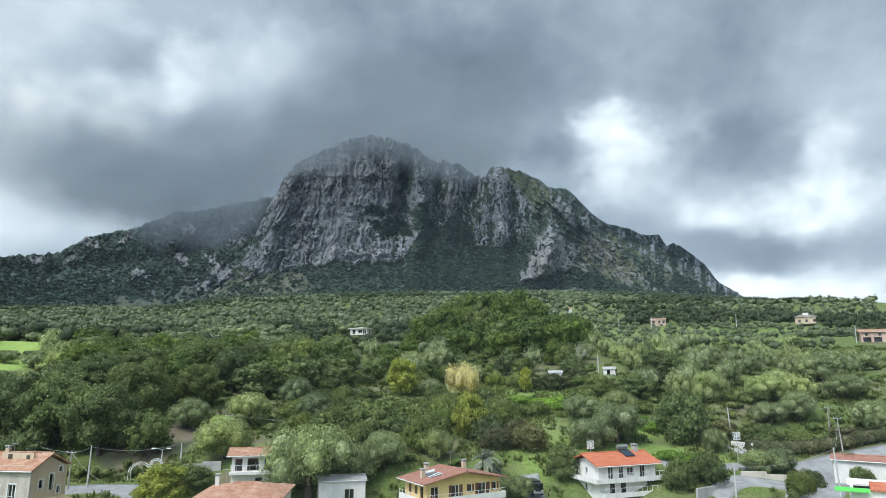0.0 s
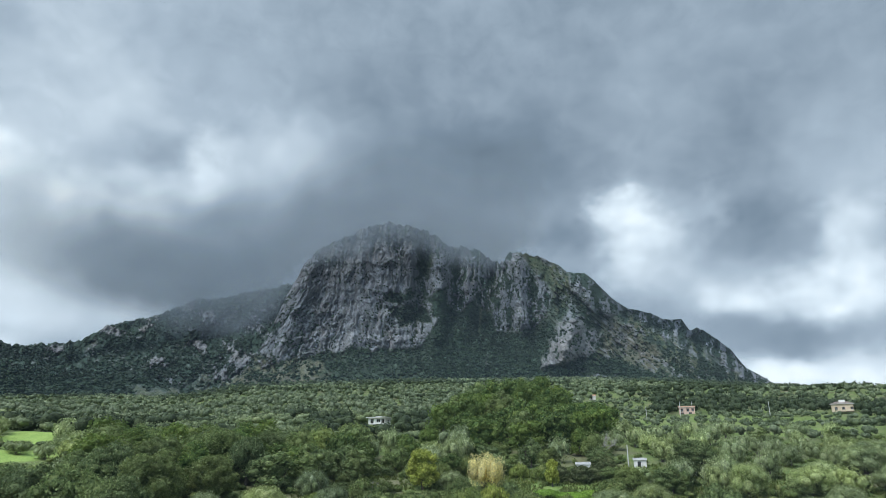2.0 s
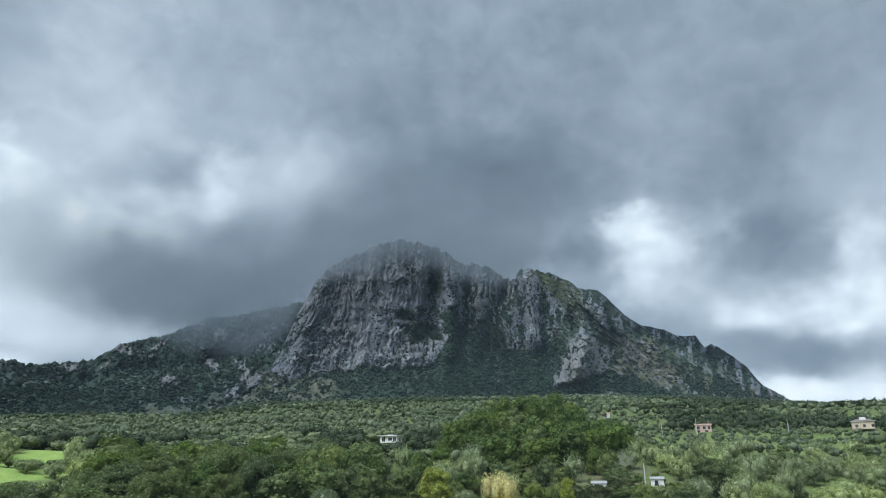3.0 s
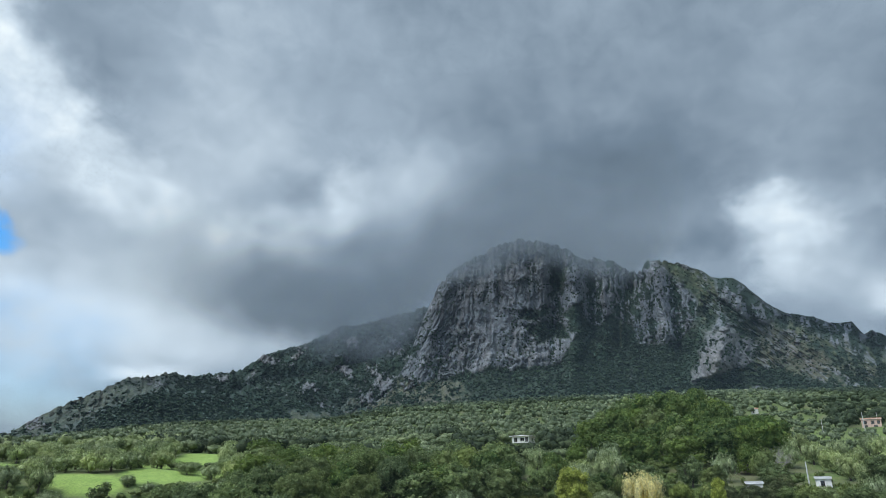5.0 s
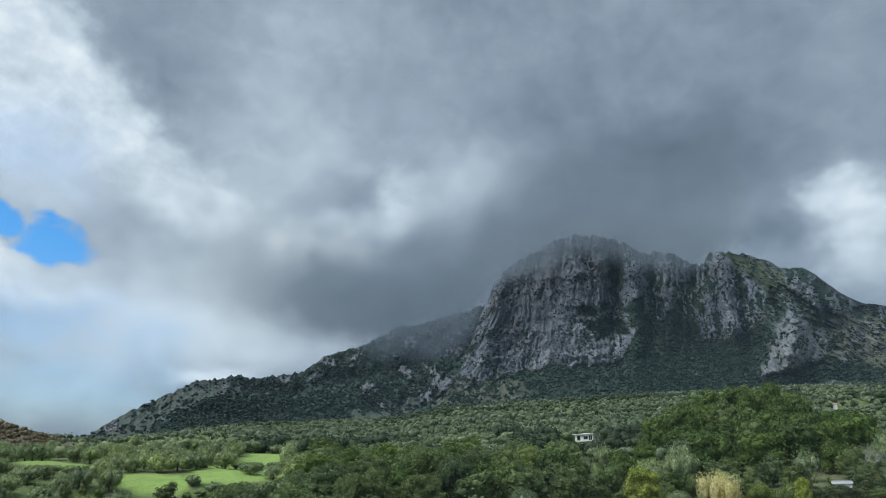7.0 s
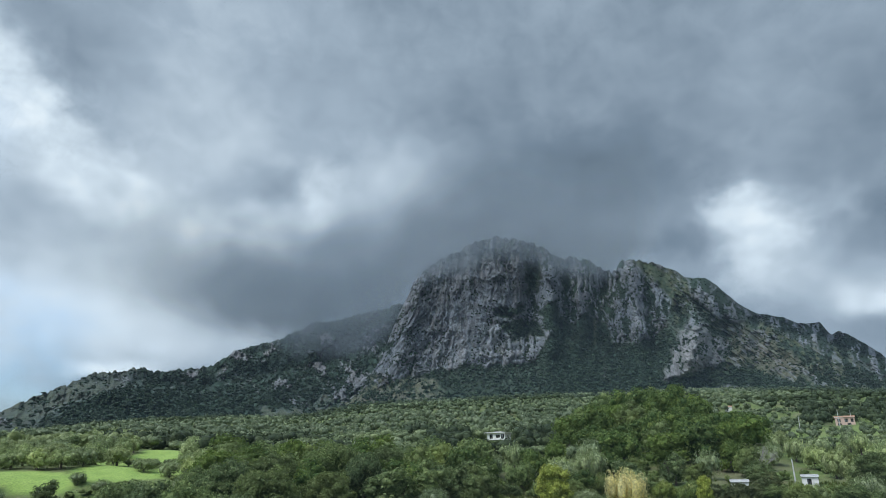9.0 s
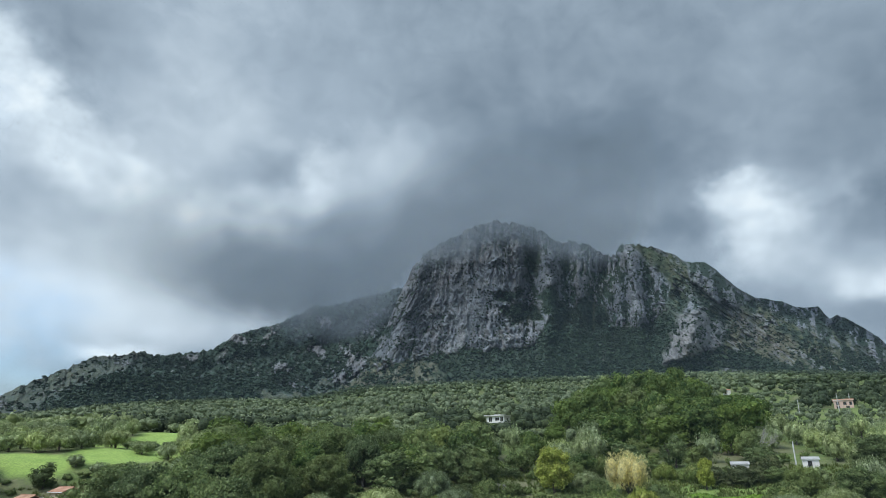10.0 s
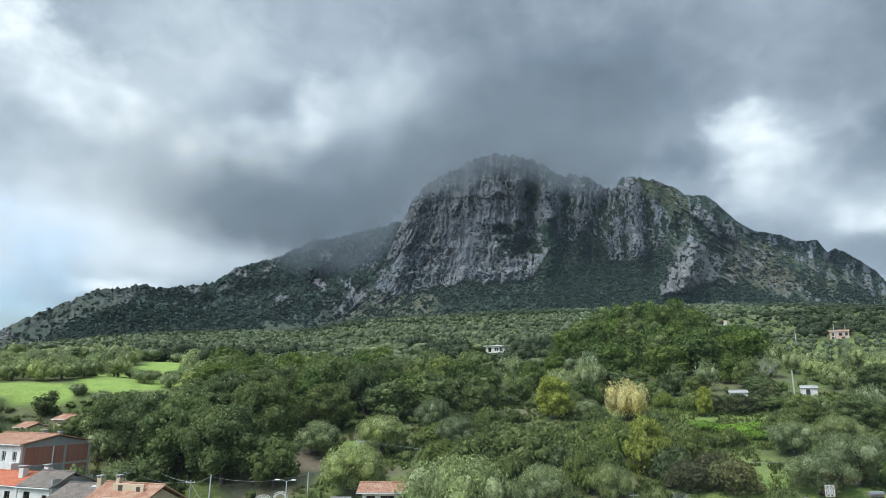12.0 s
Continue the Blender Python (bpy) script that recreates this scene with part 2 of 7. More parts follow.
class Mat:
    """A node material under construction."""

    def __init__(self, name, rough=0.8, metal=0.0):
        self.m = bpy.data.materials.new(name)
        self.m.use_nodes = True
        self.nt = self.m.node_tree
        self.bsdf = self.nt.nodes["Principled BSDF"]
        self.bsdf.inputs["Roughness"].default_value = rough
        self.bsdf.inputs["Metallic"].default_value = metal
        self.out = self.nt.nodes["Material Output"]

    def n(self, kind):
        return self.nt.nodes.new(kind)

    def link(self, a, b):
        self.nt.links.new(a, b)

    def coord(self, which="Object", scale=(1, 1, 1)):
        t = self.n("ShaderNodeTexCoord")
        m = self.n("ShaderNodeMapping")
        m.inputs["Scale"].default_value = scale
        self.link(t.outputs[which], m.inputs[0])
        return m.outputs[0]

    def world(self, scale=(1, 1, 1)):
        t = self.n("ShaderNodeNewGeometry")
        m = self.n("ShaderNodeMapping")
        m.inputs["Scale"].default_value = scale
        self.link(t.outputs["Position"], m.inputs[0])
        return m.outputs[0]

    def noise(self, vec, scale, detail=4.0, rough=0.55):
        t = self.n("ShaderNodeTexNoise")
        self.link(vec, t.inputs["Vector"])
        t.inputs["Scale"].default_value, t.inputs["Detail"].default_value, t.inputs["Roughness"].default_value = scale, detail, rough
        return t.outputs["Fac"]

    def ramp(self, fac, *stops):
        r = self.n("ShaderNodeValToRGB")
        self.link(fac, r.inputs[0])
        e = r.color_ramp.elements
        e[0].position, e[0].color = stops[0][0], (*stops[0][1], 1)
        e[1].position, e[1].color = stops[-1][0], (*stops[-1][1], 1)
        for p, c in stops[1:-1]:
            e.new(p).color = (*c, 1)
        return r.outputs[0]

    def step(self, fac, lo, hi):
        r = self.n("ShaderNodeMapRange")
        self.link(fac, r.inputs[0])
        r.inputs[1].default_value, r.inputs[2].default_value = lo, hi
        return r.outputs[0]

    def mix(self, fac, a, b, mode="MIX"):
        x = self.n("ShaderNodeMix")
        x.data_type, x.blend_type = "RGBA", mode
        for i, val in ((0, fac), (6, a), (7, b)):
            if isinstance(val, (int, float)):
                x.inputs[i].default_value = val
            elif isinstance(val, tuple):
                x.inputs[i].default_value = (*val, 1)
            else:
                self.link(val, x.inputs[i])
        return x.outputs[2]

    def calc(self, op, a, b):
        x = self.n("ShaderNodeMath")
        x.operation = op
        for i, val in enumerate((a, b)):
            if isinstance(val, (int, float)):
                x.inputs[i].default_value = val
            else:
                self.link(val, x.inputs[i])
        return x.outputs[0]

    def attr(self, name):
        a = self.n("ShaderNodeAttribute")
        a.attribute_name = name
        s = self.n("ShaderNodeSeparateColor")
        self.link(a.outputs["Color"], s.inputs[0])
        return s.outputs[0], s.outputs[1], s.outputs[2]

    def color(self, c):
        if isinstance(c, tuple):
            self.bsdf.inputs["Base Color"].default_value = (*c, 1)
        else:
            self.link(c, self.bsdf.inputs["Base Color"])
        return self

    def bump(self, height, strength=0.4, distance=0.05):
        b = self.n("ShaderNodeBump")
        b.inputs["Strength"].default_value, b.inputs["Distance"].default_value = strength, distance
        self.link(height, b.inputs["Height"])
        self.link(b.outputs[0], self.bsdf.inputs["Normal"])
        return self

    def chance(self):
        return self.n("ShaderNodeObjectInfo").outputs["Random"]

    def island(self):
        return self.n("ShaderNodeNewGeometry").outputs["Random Per Island"]


def leafy(name, dark, light, tip, glow=0.3, hue=0.25):
    """Foliage: dark and light greens in clumps, a paler tip colour on some leaves, light coming through."""
    k = Mat(name, 0.65)
    obj = k.coord("Object")
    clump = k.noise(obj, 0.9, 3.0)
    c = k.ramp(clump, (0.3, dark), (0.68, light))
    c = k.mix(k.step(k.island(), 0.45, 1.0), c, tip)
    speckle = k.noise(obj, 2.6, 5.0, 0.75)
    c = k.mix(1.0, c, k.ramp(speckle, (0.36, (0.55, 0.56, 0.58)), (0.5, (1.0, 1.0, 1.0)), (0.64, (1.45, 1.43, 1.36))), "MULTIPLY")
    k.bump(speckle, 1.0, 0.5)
    warm = tuple(min(1, v * f) for v, f in zip(light, (1.28, 1.1, 0.75)))
    c = k.mix(k.calc("MULTIPLY", k.step(k.chance(), 0.4, 1.0), hue * 2), c, warm)
    # some trees and stretches are paler or darker than others
    stretch = k.ramp(k.noise(k.world(), 0.075, 2.0), (0.34, (0.84, 0.85, 0.88)), (0.5, (1.0, 1.0, 1.0)), (0.66, (1.18, 1.16, 1.05)))
    c = k.mix(1.0, c, stretch, "MULTIPLY")
    single = k.ramp(k.calc("FRACT", k.calc("MULTIPLY", k.chance(), 7.31), 0.0), (0.0, (0.82, 0.84, 0.88)), (0.5, (1.0, 1.0, 1.0)), (1.0, (1.2, 1.2, 1.08)))
    c = k.mix(1.0, c, single, "MULTIPLY")
    k.color(c)
    tr = k.n("ShaderNodeBsdfTranslucent")
    k.link(c, tr.inputs[0])
    mx = k.n("ShaderNodeMixShader")
    mx.inputs[0].default_value = glow
    k.link(k.bsdf.outputs[0], mx.inputs[1])
    k.link(tr.outputs[0], mx.inputs[2])
    k.link(mx.outputs[0], k.out.inputs[0])
    k.bsdf.inputs["Specular IOR Level"].default_value = 0.25
    return k.m


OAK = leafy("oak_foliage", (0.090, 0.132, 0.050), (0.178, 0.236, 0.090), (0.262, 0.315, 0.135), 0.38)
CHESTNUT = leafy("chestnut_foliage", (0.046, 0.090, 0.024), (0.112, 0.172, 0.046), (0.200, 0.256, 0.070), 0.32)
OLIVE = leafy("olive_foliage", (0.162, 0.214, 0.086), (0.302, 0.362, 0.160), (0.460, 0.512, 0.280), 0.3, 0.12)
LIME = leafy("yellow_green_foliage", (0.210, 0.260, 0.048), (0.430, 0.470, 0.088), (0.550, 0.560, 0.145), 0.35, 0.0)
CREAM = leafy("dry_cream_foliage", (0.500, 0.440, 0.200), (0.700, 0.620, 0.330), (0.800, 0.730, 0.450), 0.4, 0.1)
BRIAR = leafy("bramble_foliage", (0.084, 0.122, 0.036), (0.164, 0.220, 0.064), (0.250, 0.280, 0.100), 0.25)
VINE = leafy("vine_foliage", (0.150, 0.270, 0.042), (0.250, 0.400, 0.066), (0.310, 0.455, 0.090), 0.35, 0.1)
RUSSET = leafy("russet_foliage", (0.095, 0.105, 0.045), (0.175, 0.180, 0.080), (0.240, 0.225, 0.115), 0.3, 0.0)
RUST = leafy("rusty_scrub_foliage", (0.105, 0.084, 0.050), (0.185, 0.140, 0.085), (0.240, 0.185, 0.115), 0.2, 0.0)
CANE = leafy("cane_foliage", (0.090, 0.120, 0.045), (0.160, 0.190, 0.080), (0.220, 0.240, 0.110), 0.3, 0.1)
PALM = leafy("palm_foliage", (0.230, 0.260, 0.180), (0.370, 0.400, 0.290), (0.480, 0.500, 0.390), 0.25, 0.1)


def bark(name, a, b):
    k = Mat(name, 0.9)
    v = k.coord("Object", (1, 1, 0.3))
    f = k.noise(v, 6.0, 6.0)
    return k.color(k.ramp(f, (0.3, a), (0.7, b))).bump(f, 0.6, 0.05).m


BARK = bark("bark", (0.060, 0.048, 0.038), (0.140, 0.118, 0.095))
DEADWOOD = bark("bare_wood", (0.200, 0.180, 0.160), (0.380, 0.350, 0.320))


def ground_material():
    k = Mat("meadow_ground", 0.95)
    w = k.world()
    grass, earth, field = k.attr("cover")
    big, mid, small = k.noise(w, 0.035, 4.0), k.noise(w, 0.22, 5.0), k.noise(w, 1.8, 5.0, 0.7)
    green = k.ramp(mid, (0.3, (0.084, 0.124, 0.026)), (0.5, (0.128, 0.178, 0.038)), (0.72, (0.186, 0.204, 0.070)))
    green = k.mix(k.calc("MULTIPLY", k.step(small, 0.42, 0.66), 0.8), green, (0.046, 0.070, 0.020))
    green = k.mix(k.step(big, 0.54, 0.70), green, (0.165, 0.148, 0.078))
    green = k.mix(k.step(k.noise(w, 0.6, 6.0, 0.7), 0.56, 0.70), green, (0.215, 0.200, 0.105))
    soil = k.ramp(small, (0.3, (0.120, 0.092, 0.064)), (0.7, (0.240, 0.190, 0.140)))
    c = k.mix(earth, green, soil)
    # lush green, brightened so that its colour also carries the west field's sunlight
    lush_sunlit = k.ramp(mid, (0.3, (0.240, 0.360, 0.066)), (0.7, (0.350, 0.450, 0.105)))
    lush_sunlit = k.mix(k.calc("MULTIPLY", k.step(small, 0.38, 0.7), 0.7), lush_sunlit, (0.110, 0.175, 0.040))
    c = k.mix(field, c, lush_sunlit)
    return k.color(c).bump(small, 0.9, 0.3).m


def mountain_material():
    k = Mat("limestone_mountain", 0.92)
    veg, grass, warm = k.attr("cover")
    w = k.world()
    streak = k.noise(k.world((1, 1, 0.13)), 0.075, 8.0, 0.70)
    blotch = k.noise(w, 0.03, 6.0, 0.62)
    fine = k.noise(k.world((1, 1, 0.5)), 0.22, 6.0, 0.72)
    rock = k.ramp(streak, (0.34, (0.100, 0.107, 0.114)), (0.47, (0.150, 0.158, 0.166)), (0.60, (0.204, 0.212, 0.220)), (0.72, (0.315, 0.321, 0.326)))
    rock = k.mix(1.0, rock, k.ramp(blotch, (0.36, (0.78, 0.80, 0.84)), (0.62, (1.12, 1.10, 1.08))), "MULTIPLY")
    rock = k.mix(k.calc("MULTIPLY", k.step(fine, 0.58, 0.68), 0.4), rock, (0.040, 0.046, 0.044))
    pale = k.ramp(k.noise(w, 0.12, 6.0, 0.75), (0.34, (0.092, 0.086, 0.078)), (0.5, (0.172, 0.160, 0.146)), (0.66, (0.270, 0.252, 0.232)))
    rock = k.mix(k.calc("MULTIPLY", warm, 0.8), rock, pale)
    turf = k.ramp(k.noise(w, 0.02, 5.0, 0.6), (0.35, (0.046, 0.064, 0.030)), (0.65, (0.086, 0.090, 0.052)))
    turf = k.mix(k.calc("MULTIPLY", warm, 0.8), turf, (0.120, 0.110, 0.084))
    turf = k.mix(1.0, turf, k.ramp(k.noise(w, 0.16, 6.0, 0.75), (0.34, (0.5, 0.52, 0.5)), (0.5, (1.0, 1.0, 1.0)), (0.66, (1.6, 1.55, 1.5))), "MULTIPLY")
    c = k.mix(grass, rock, turf)
    leaf = k.ramp(k.noise(w, 0.09, 6.0, 0.7), (0.32, (0.011, 0.024, 0.017)), (0.68, (0.028, 0.050, 0.030)))
    c = k.mix(veg, c, leaf)
    k.bsdf.inputs["Specular IOR Level"].default_value = 0.2
    relief = k.calc("ADD", streak, k.calc("MULTIPLY", fine, 0.5))
    return k.color(c).bump(relief, 0.6, 4.0).m


GROUND = ground_material()
LIMESTONE = mountain_material()

# ---- the land ----


def polar(r, a, z=None):
    a = np.radians(a)
    return -r * np.sin(a), r * np.cos(a)


def make_ground():
    az = np.concatenate([np.arange(-180, -44, 4.0), np.arange(-44, 66, 0.4), np.arange(66, 180, 4.0), [180.0]])
    rr = np.concatenate([[0.5, 15, 30, 45], np.geomspace(55, 1500, 240), np.geomspace(1600, 3500, 14)])
    A, R = np.meshgrid(az, rr)
    x, y = polar(R, A)
    z = lie(x, y)
    r, a = np.hypot(x, y), A
    earth = smooth(0.60, 0.72, fbm(x / 22, y / 22, 3, 31)) * 0.4
    for cx, cy, s, amount in CLEARINGS:
        earth = np.maximum(earth, amount * smooth(1.1, 0.5, np.hypot(x - cx, y - cy) / s + 0.5 * (fbm(x / 3, y / 3, 3, 3) - 0.5)))
    lush_sunlit = np.zeros_like(x)
    for cx, cy, sx, sy, amount in MEADOWS:
        d = np.hypot((x - cx) / sx, (y - cy) / sy) + 0.5 * (fbm(x / 9, y / 9, 3, 8) - 0.5)
        lush_sunlit = np.maximum(lush_sunlit, amount * smooth(1.1, 0.85, d))
    earth = earth * (1 - lush_sunlit)
    cover = np.stack([np.ones_like(x), earth, lush_sunlit, np.ones_like(x)], -1)
    ob = new("ground", mesh_of("ground", np.stack([x, y, z], -1).reshape(-1, 3), grid_faces(len(rr), len(az))[:, ::-1], {"cover": cover}))
    ob.data.materials.append(GROUND)
    tagged(ob, "rising green hillside of rough grass and bare earth", "ground", kind="structure")


CLEARINGS = ((-46, 119, 7, 0.9), (-42, 130, 5, 0.7), (-33, 112, 6, 0.8), (-50, 112, 8, 0.7), (-31, 102, 4, 0.7), (85, 142, 10, 0.7), (-11, 95, 4, 0.8), (60, 128, 7, 0.5), (-500, 340, 130, 0.8))
MEADOWS = ((-127, 190, 9, 9, 1.0), (-128, 179, 8, 9, 1.0), (-114, 158, 12, 11, 1.0), (-124, 144, 11, 8, 1.0), (-130, 204, 9, 9, 1.0), (-162, 151, 16, 9, 0.9), (22, 150, 11, 9, 0.45), (40, 108, 16, 5, 0.55),
           (17, 114, 9, 13, 0.42), (-107, 174, 10, 14, 0.8), (115, 240, 26, 14, 0.3), (105, 290, 60, 60, 0.22), (160, 320, 60, 50, 0.2), (-28, 108, 6, 7, 0.45), (-40, 125, 6, 5, 0.6), (22, 141, 9, 8, 0.5), (35, 122, 9, 6, 0.5), (0, 150, 20, 5, 0.3))
make_ground()

# degrees left of north, degrees up: the skyline of the main massif
CREST = ((21, 6.3), (19, 7.6), (17.2, 10.2), (16.2, 13.0), (15.2, 15.4), (14.1, 17.4), (12.8, 18.5), (11.4, 19.2), (9.3, 20.3), (6.6, 21.0), (3.4, 20.3), (1.2, 19.0),
         (-1.4, 18.6), (-3.2, 17.4), (-4.0, 17.5), (-4.5, 18.1), (-5.1, 18.3), (-7.2, 17.7), (-9.0, 16.9), (-9.7, 16.2), (-11.2, 16.1), (-12.1, 15.3),
         (-13.4, 13.8), (-14.7, 12.8), (-16.6, 12.3), (-17.5, 11.7), (-19.0, 11.6), (-19.6, 10.6), (-20.2, 10.8), (-21.2, 10.1), (-22.4, 9.0),
         (-23.4, 7.4), (-24.8, 6.4), (-25.8, 5.4), (-28, 4.2))
CLIFF_FOOT = ((21, 7.2), (18.5, 7.6), (15.5, 8.3), (12.1, 9.3), (6.3, 9.5), (3.05, 10.0), (2.6, 11.7), (0.85, 12.6), (-1.0, 13.4), (-1.8, 12.8), (-3.2, 11.3), (-6.9, 11.4),
              (-7.9, 12.6), (-8.2, 14.3), (-8.8, 15.6), (-9.8, 15.4), (-11.2, 14.4), (-12.6, 13.2), (-14, 11.8), (-16, 10.9), (-18.5, 10.0), (-20, 9.2), (-22, 7.6), (-23.5, 6.2), (-28, 4.4))
FOREST_FOOT = ((30, 4.6), (23, 4.9), (19, 5.9), (13, 6.4), (6, 6.7), (0, 6.8), (-8.5, 6.8), (-17.7, 6.3), (-22, 5.6), (-26, 4.8), (-30, 4.0))
# the west ridge, farther back
WEST_CREST = ((50, 2.2), (48.5, 3.0), (46.6, 3.8), (46, 4.4), (43.9, 5.7), (41.6, 7.0), (39.9, 8.0), (38.2, 8.2), (36.8, 8.5), (35.4, 8.4), (33.2, 8.8), (31.3, 9.1),
              (29.6, 10.5), (28, 11.0), (27.2, 11.2), (24.3, 12.5), (23.4, 13.1), (21, 13.5), (18, 14.4), (15.8, 15.0), (10, 15.4))
WEST_FOOT = ((52, 1.8), (48, 2.6), (42, 3.4), (36, 4.2), (29, 4.6), (23, 4.9), (10, 6.0))


def sheet(name, az, rows, surface):
    """A rock sheet: for each bearing a column from its foot to its crest, then down behind."""
    v = np.linspace(0, 1, rows)
    A, V = np.meshgrid(az, v)
    r, e, cover = surface(A, V)
    x, y = polar(r, A)
    z = UP + r * np.tan(np.radians(e))
    back_r, back_z = r[-1] + 420, z[-1] - 330
    bx, by = polar(back_r, A[-1])
    x, y, z = np.vstack([x, bx]), np.vstack([y, by]), np.vstack([z, back_z])
    cover = np.concatenate([cover, cover[-1:]], 0)
    ob = new(name, mesh_of(name, np.stack([x, y, z], -1).reshape(-1, 3), grid_faces(rows + 1, len(az)), {"cover": cover}))
    ob.data.materials.append(LIMESTONE)
    return ob, x[:-1], y[:-1], z[:-1], cover[:-1]


def region(A, E, corners, soft=0.25, ragged=0.5, seed=0):
    """1 inside an outline of bearings and heights, 0 outside, with a ragged edge."""
    x = A + ragged * (fbm(A * 1.7, E * 1.7, 5, 500 + seed, 0.6) - 0.5) * 2
    y = E + ragged * (fbm(A * 1.7 + 40, E * 1.7, 5, 520 + seed, 0.6) - 0.5) * 2
    near, inside = np.full(A.shape, 1e9), np.zeros(A.shape, bool)
    for (ax, ay), (bx, by) in zip(corners, corners[1:] + corners[:1]):
        dx, dy = bx - ax, by - ay
        f = np.clip(((x - ax) * dx + (y - ay) * dy) / (dx * dx + dy * dy), 0, 1)
        near = np.minimum(near, np.hypot(x - ax - f * dx, y - ay - f * dy))
        cross = (ay > y) != (by > y)
        if dy:
            inside ^= cross & (x < ax + (y - ay) * dx / dy)
    return smooth(-soft, soft, np.where(inside, near, -near))


def blur(a, k):
    """Mean over a window of 2k + 1 in both directions."""
    for axis in (0, 1):
        p = np.pad(a, [(k + 1, k) if i == axis else (0, 0) for i in (0, 1)], mode="edge")
        c = np.cumsum(p, axis)
        n = a.shape[axis]
        a = (np.take(c, np.arange(2 * k + 1, 2 * k + 1 + n), axis) - np.take(c, np.arange(n), axis)) / (2 * k + 1)
    return a


TOWER = ((-4.8, 18.8), (-3.5, 17.2), (-3.0, 11.3), (-5.6, 11.0), (-7.8, 12.4), (-8.1, 13.7), (-6.9, 15.5), (-5.8, 17.6))
KNOB = ((-9.6, 16.4), (-11.3, 16.4), (-13.6, 13.6), (-14.4, 12.6), (-13.0, 12.2), (-11.6, 12.9), (-10.2, 14.4))
PINNACLE = ((-10.0, 13.9), (-10.7, 12.1), (-9.0, 11.9))
SPUR = ((-10.2, 12.1), (-8.4, 11.6), (-6.6, 7.7), (-9.1, 8.4), (-11.6, 9.2), (-12.3, 10.6))
ROCK_STEPS = (((-14.4, 12.9), (-16.4, 12.8), (-18.0, 11.0), (-17.8, 9.9), (-16.2, 11.0)), ((-17.2, 12.0), (-19.1, 12.0), (-19.8, 10.2), (-18.9, 9.3), (-18.0, 10.4)),
              ((-19.8, 11.2), (-21.2, 10.6), (-23.8, 7.4), (-26.2, 5.2), (-23.4, 6.3), (-20.6, 8.6)))
TAN_SLOPE = ((-11.9, 12.4), (-13.9, 12.1), (-16.4, 9.7), (-18.2, 7.2), (-15.0, 7.8), (-12.4, 9.6))
GRASS_RIDGE = ((-4.8, 18.6), (-9.4, 16.6), (-10.0, 14.4), (-9.2, 13.2), (-7.3, 15.8), (-5.8, 17.5))
GREEN_GULLY = ((1.8, 13.6), (0.3, 13.0), (-1.0, 14.0), (-3.2, 12.6), (-3.6, 11.0), (-5.6, 11.0), (-8.2, 11.8), (-6.6, 8.6), (-7.0, 6.4), (2.8, 6.4), (2.6, 9.9))
MEADOW_TOE = ((20, 9.6), (17.2, 8.6), (13.0, 8.8), (11.8, 7.6), (13.0, 6.2), (21, 5.6))
SIDE_WOOD = ((-6.4, 8.4), (-10.8, 8.6), (-13.2, 8.5), (-17.4, 7.0), (-20.5, 6.2), (-20, 5.0), (-5.0, 5.6))
PATCHES = (((6.4, 13.3), (3.4, 13.6), (2.6, 12.2), (5.6, 11.8)), ((6.9, 14.6), (4.2, 14.8), (4.6, 14.0), (6.6, 13.7)), ((4.2, 18.6), (2.8, 18.6), (3.0, 16.4), (4.0, 15.6)),
           ((3.0, 14.4), (1.4, 15.2), (1.0, 13.0), (2.6, 12.4)))


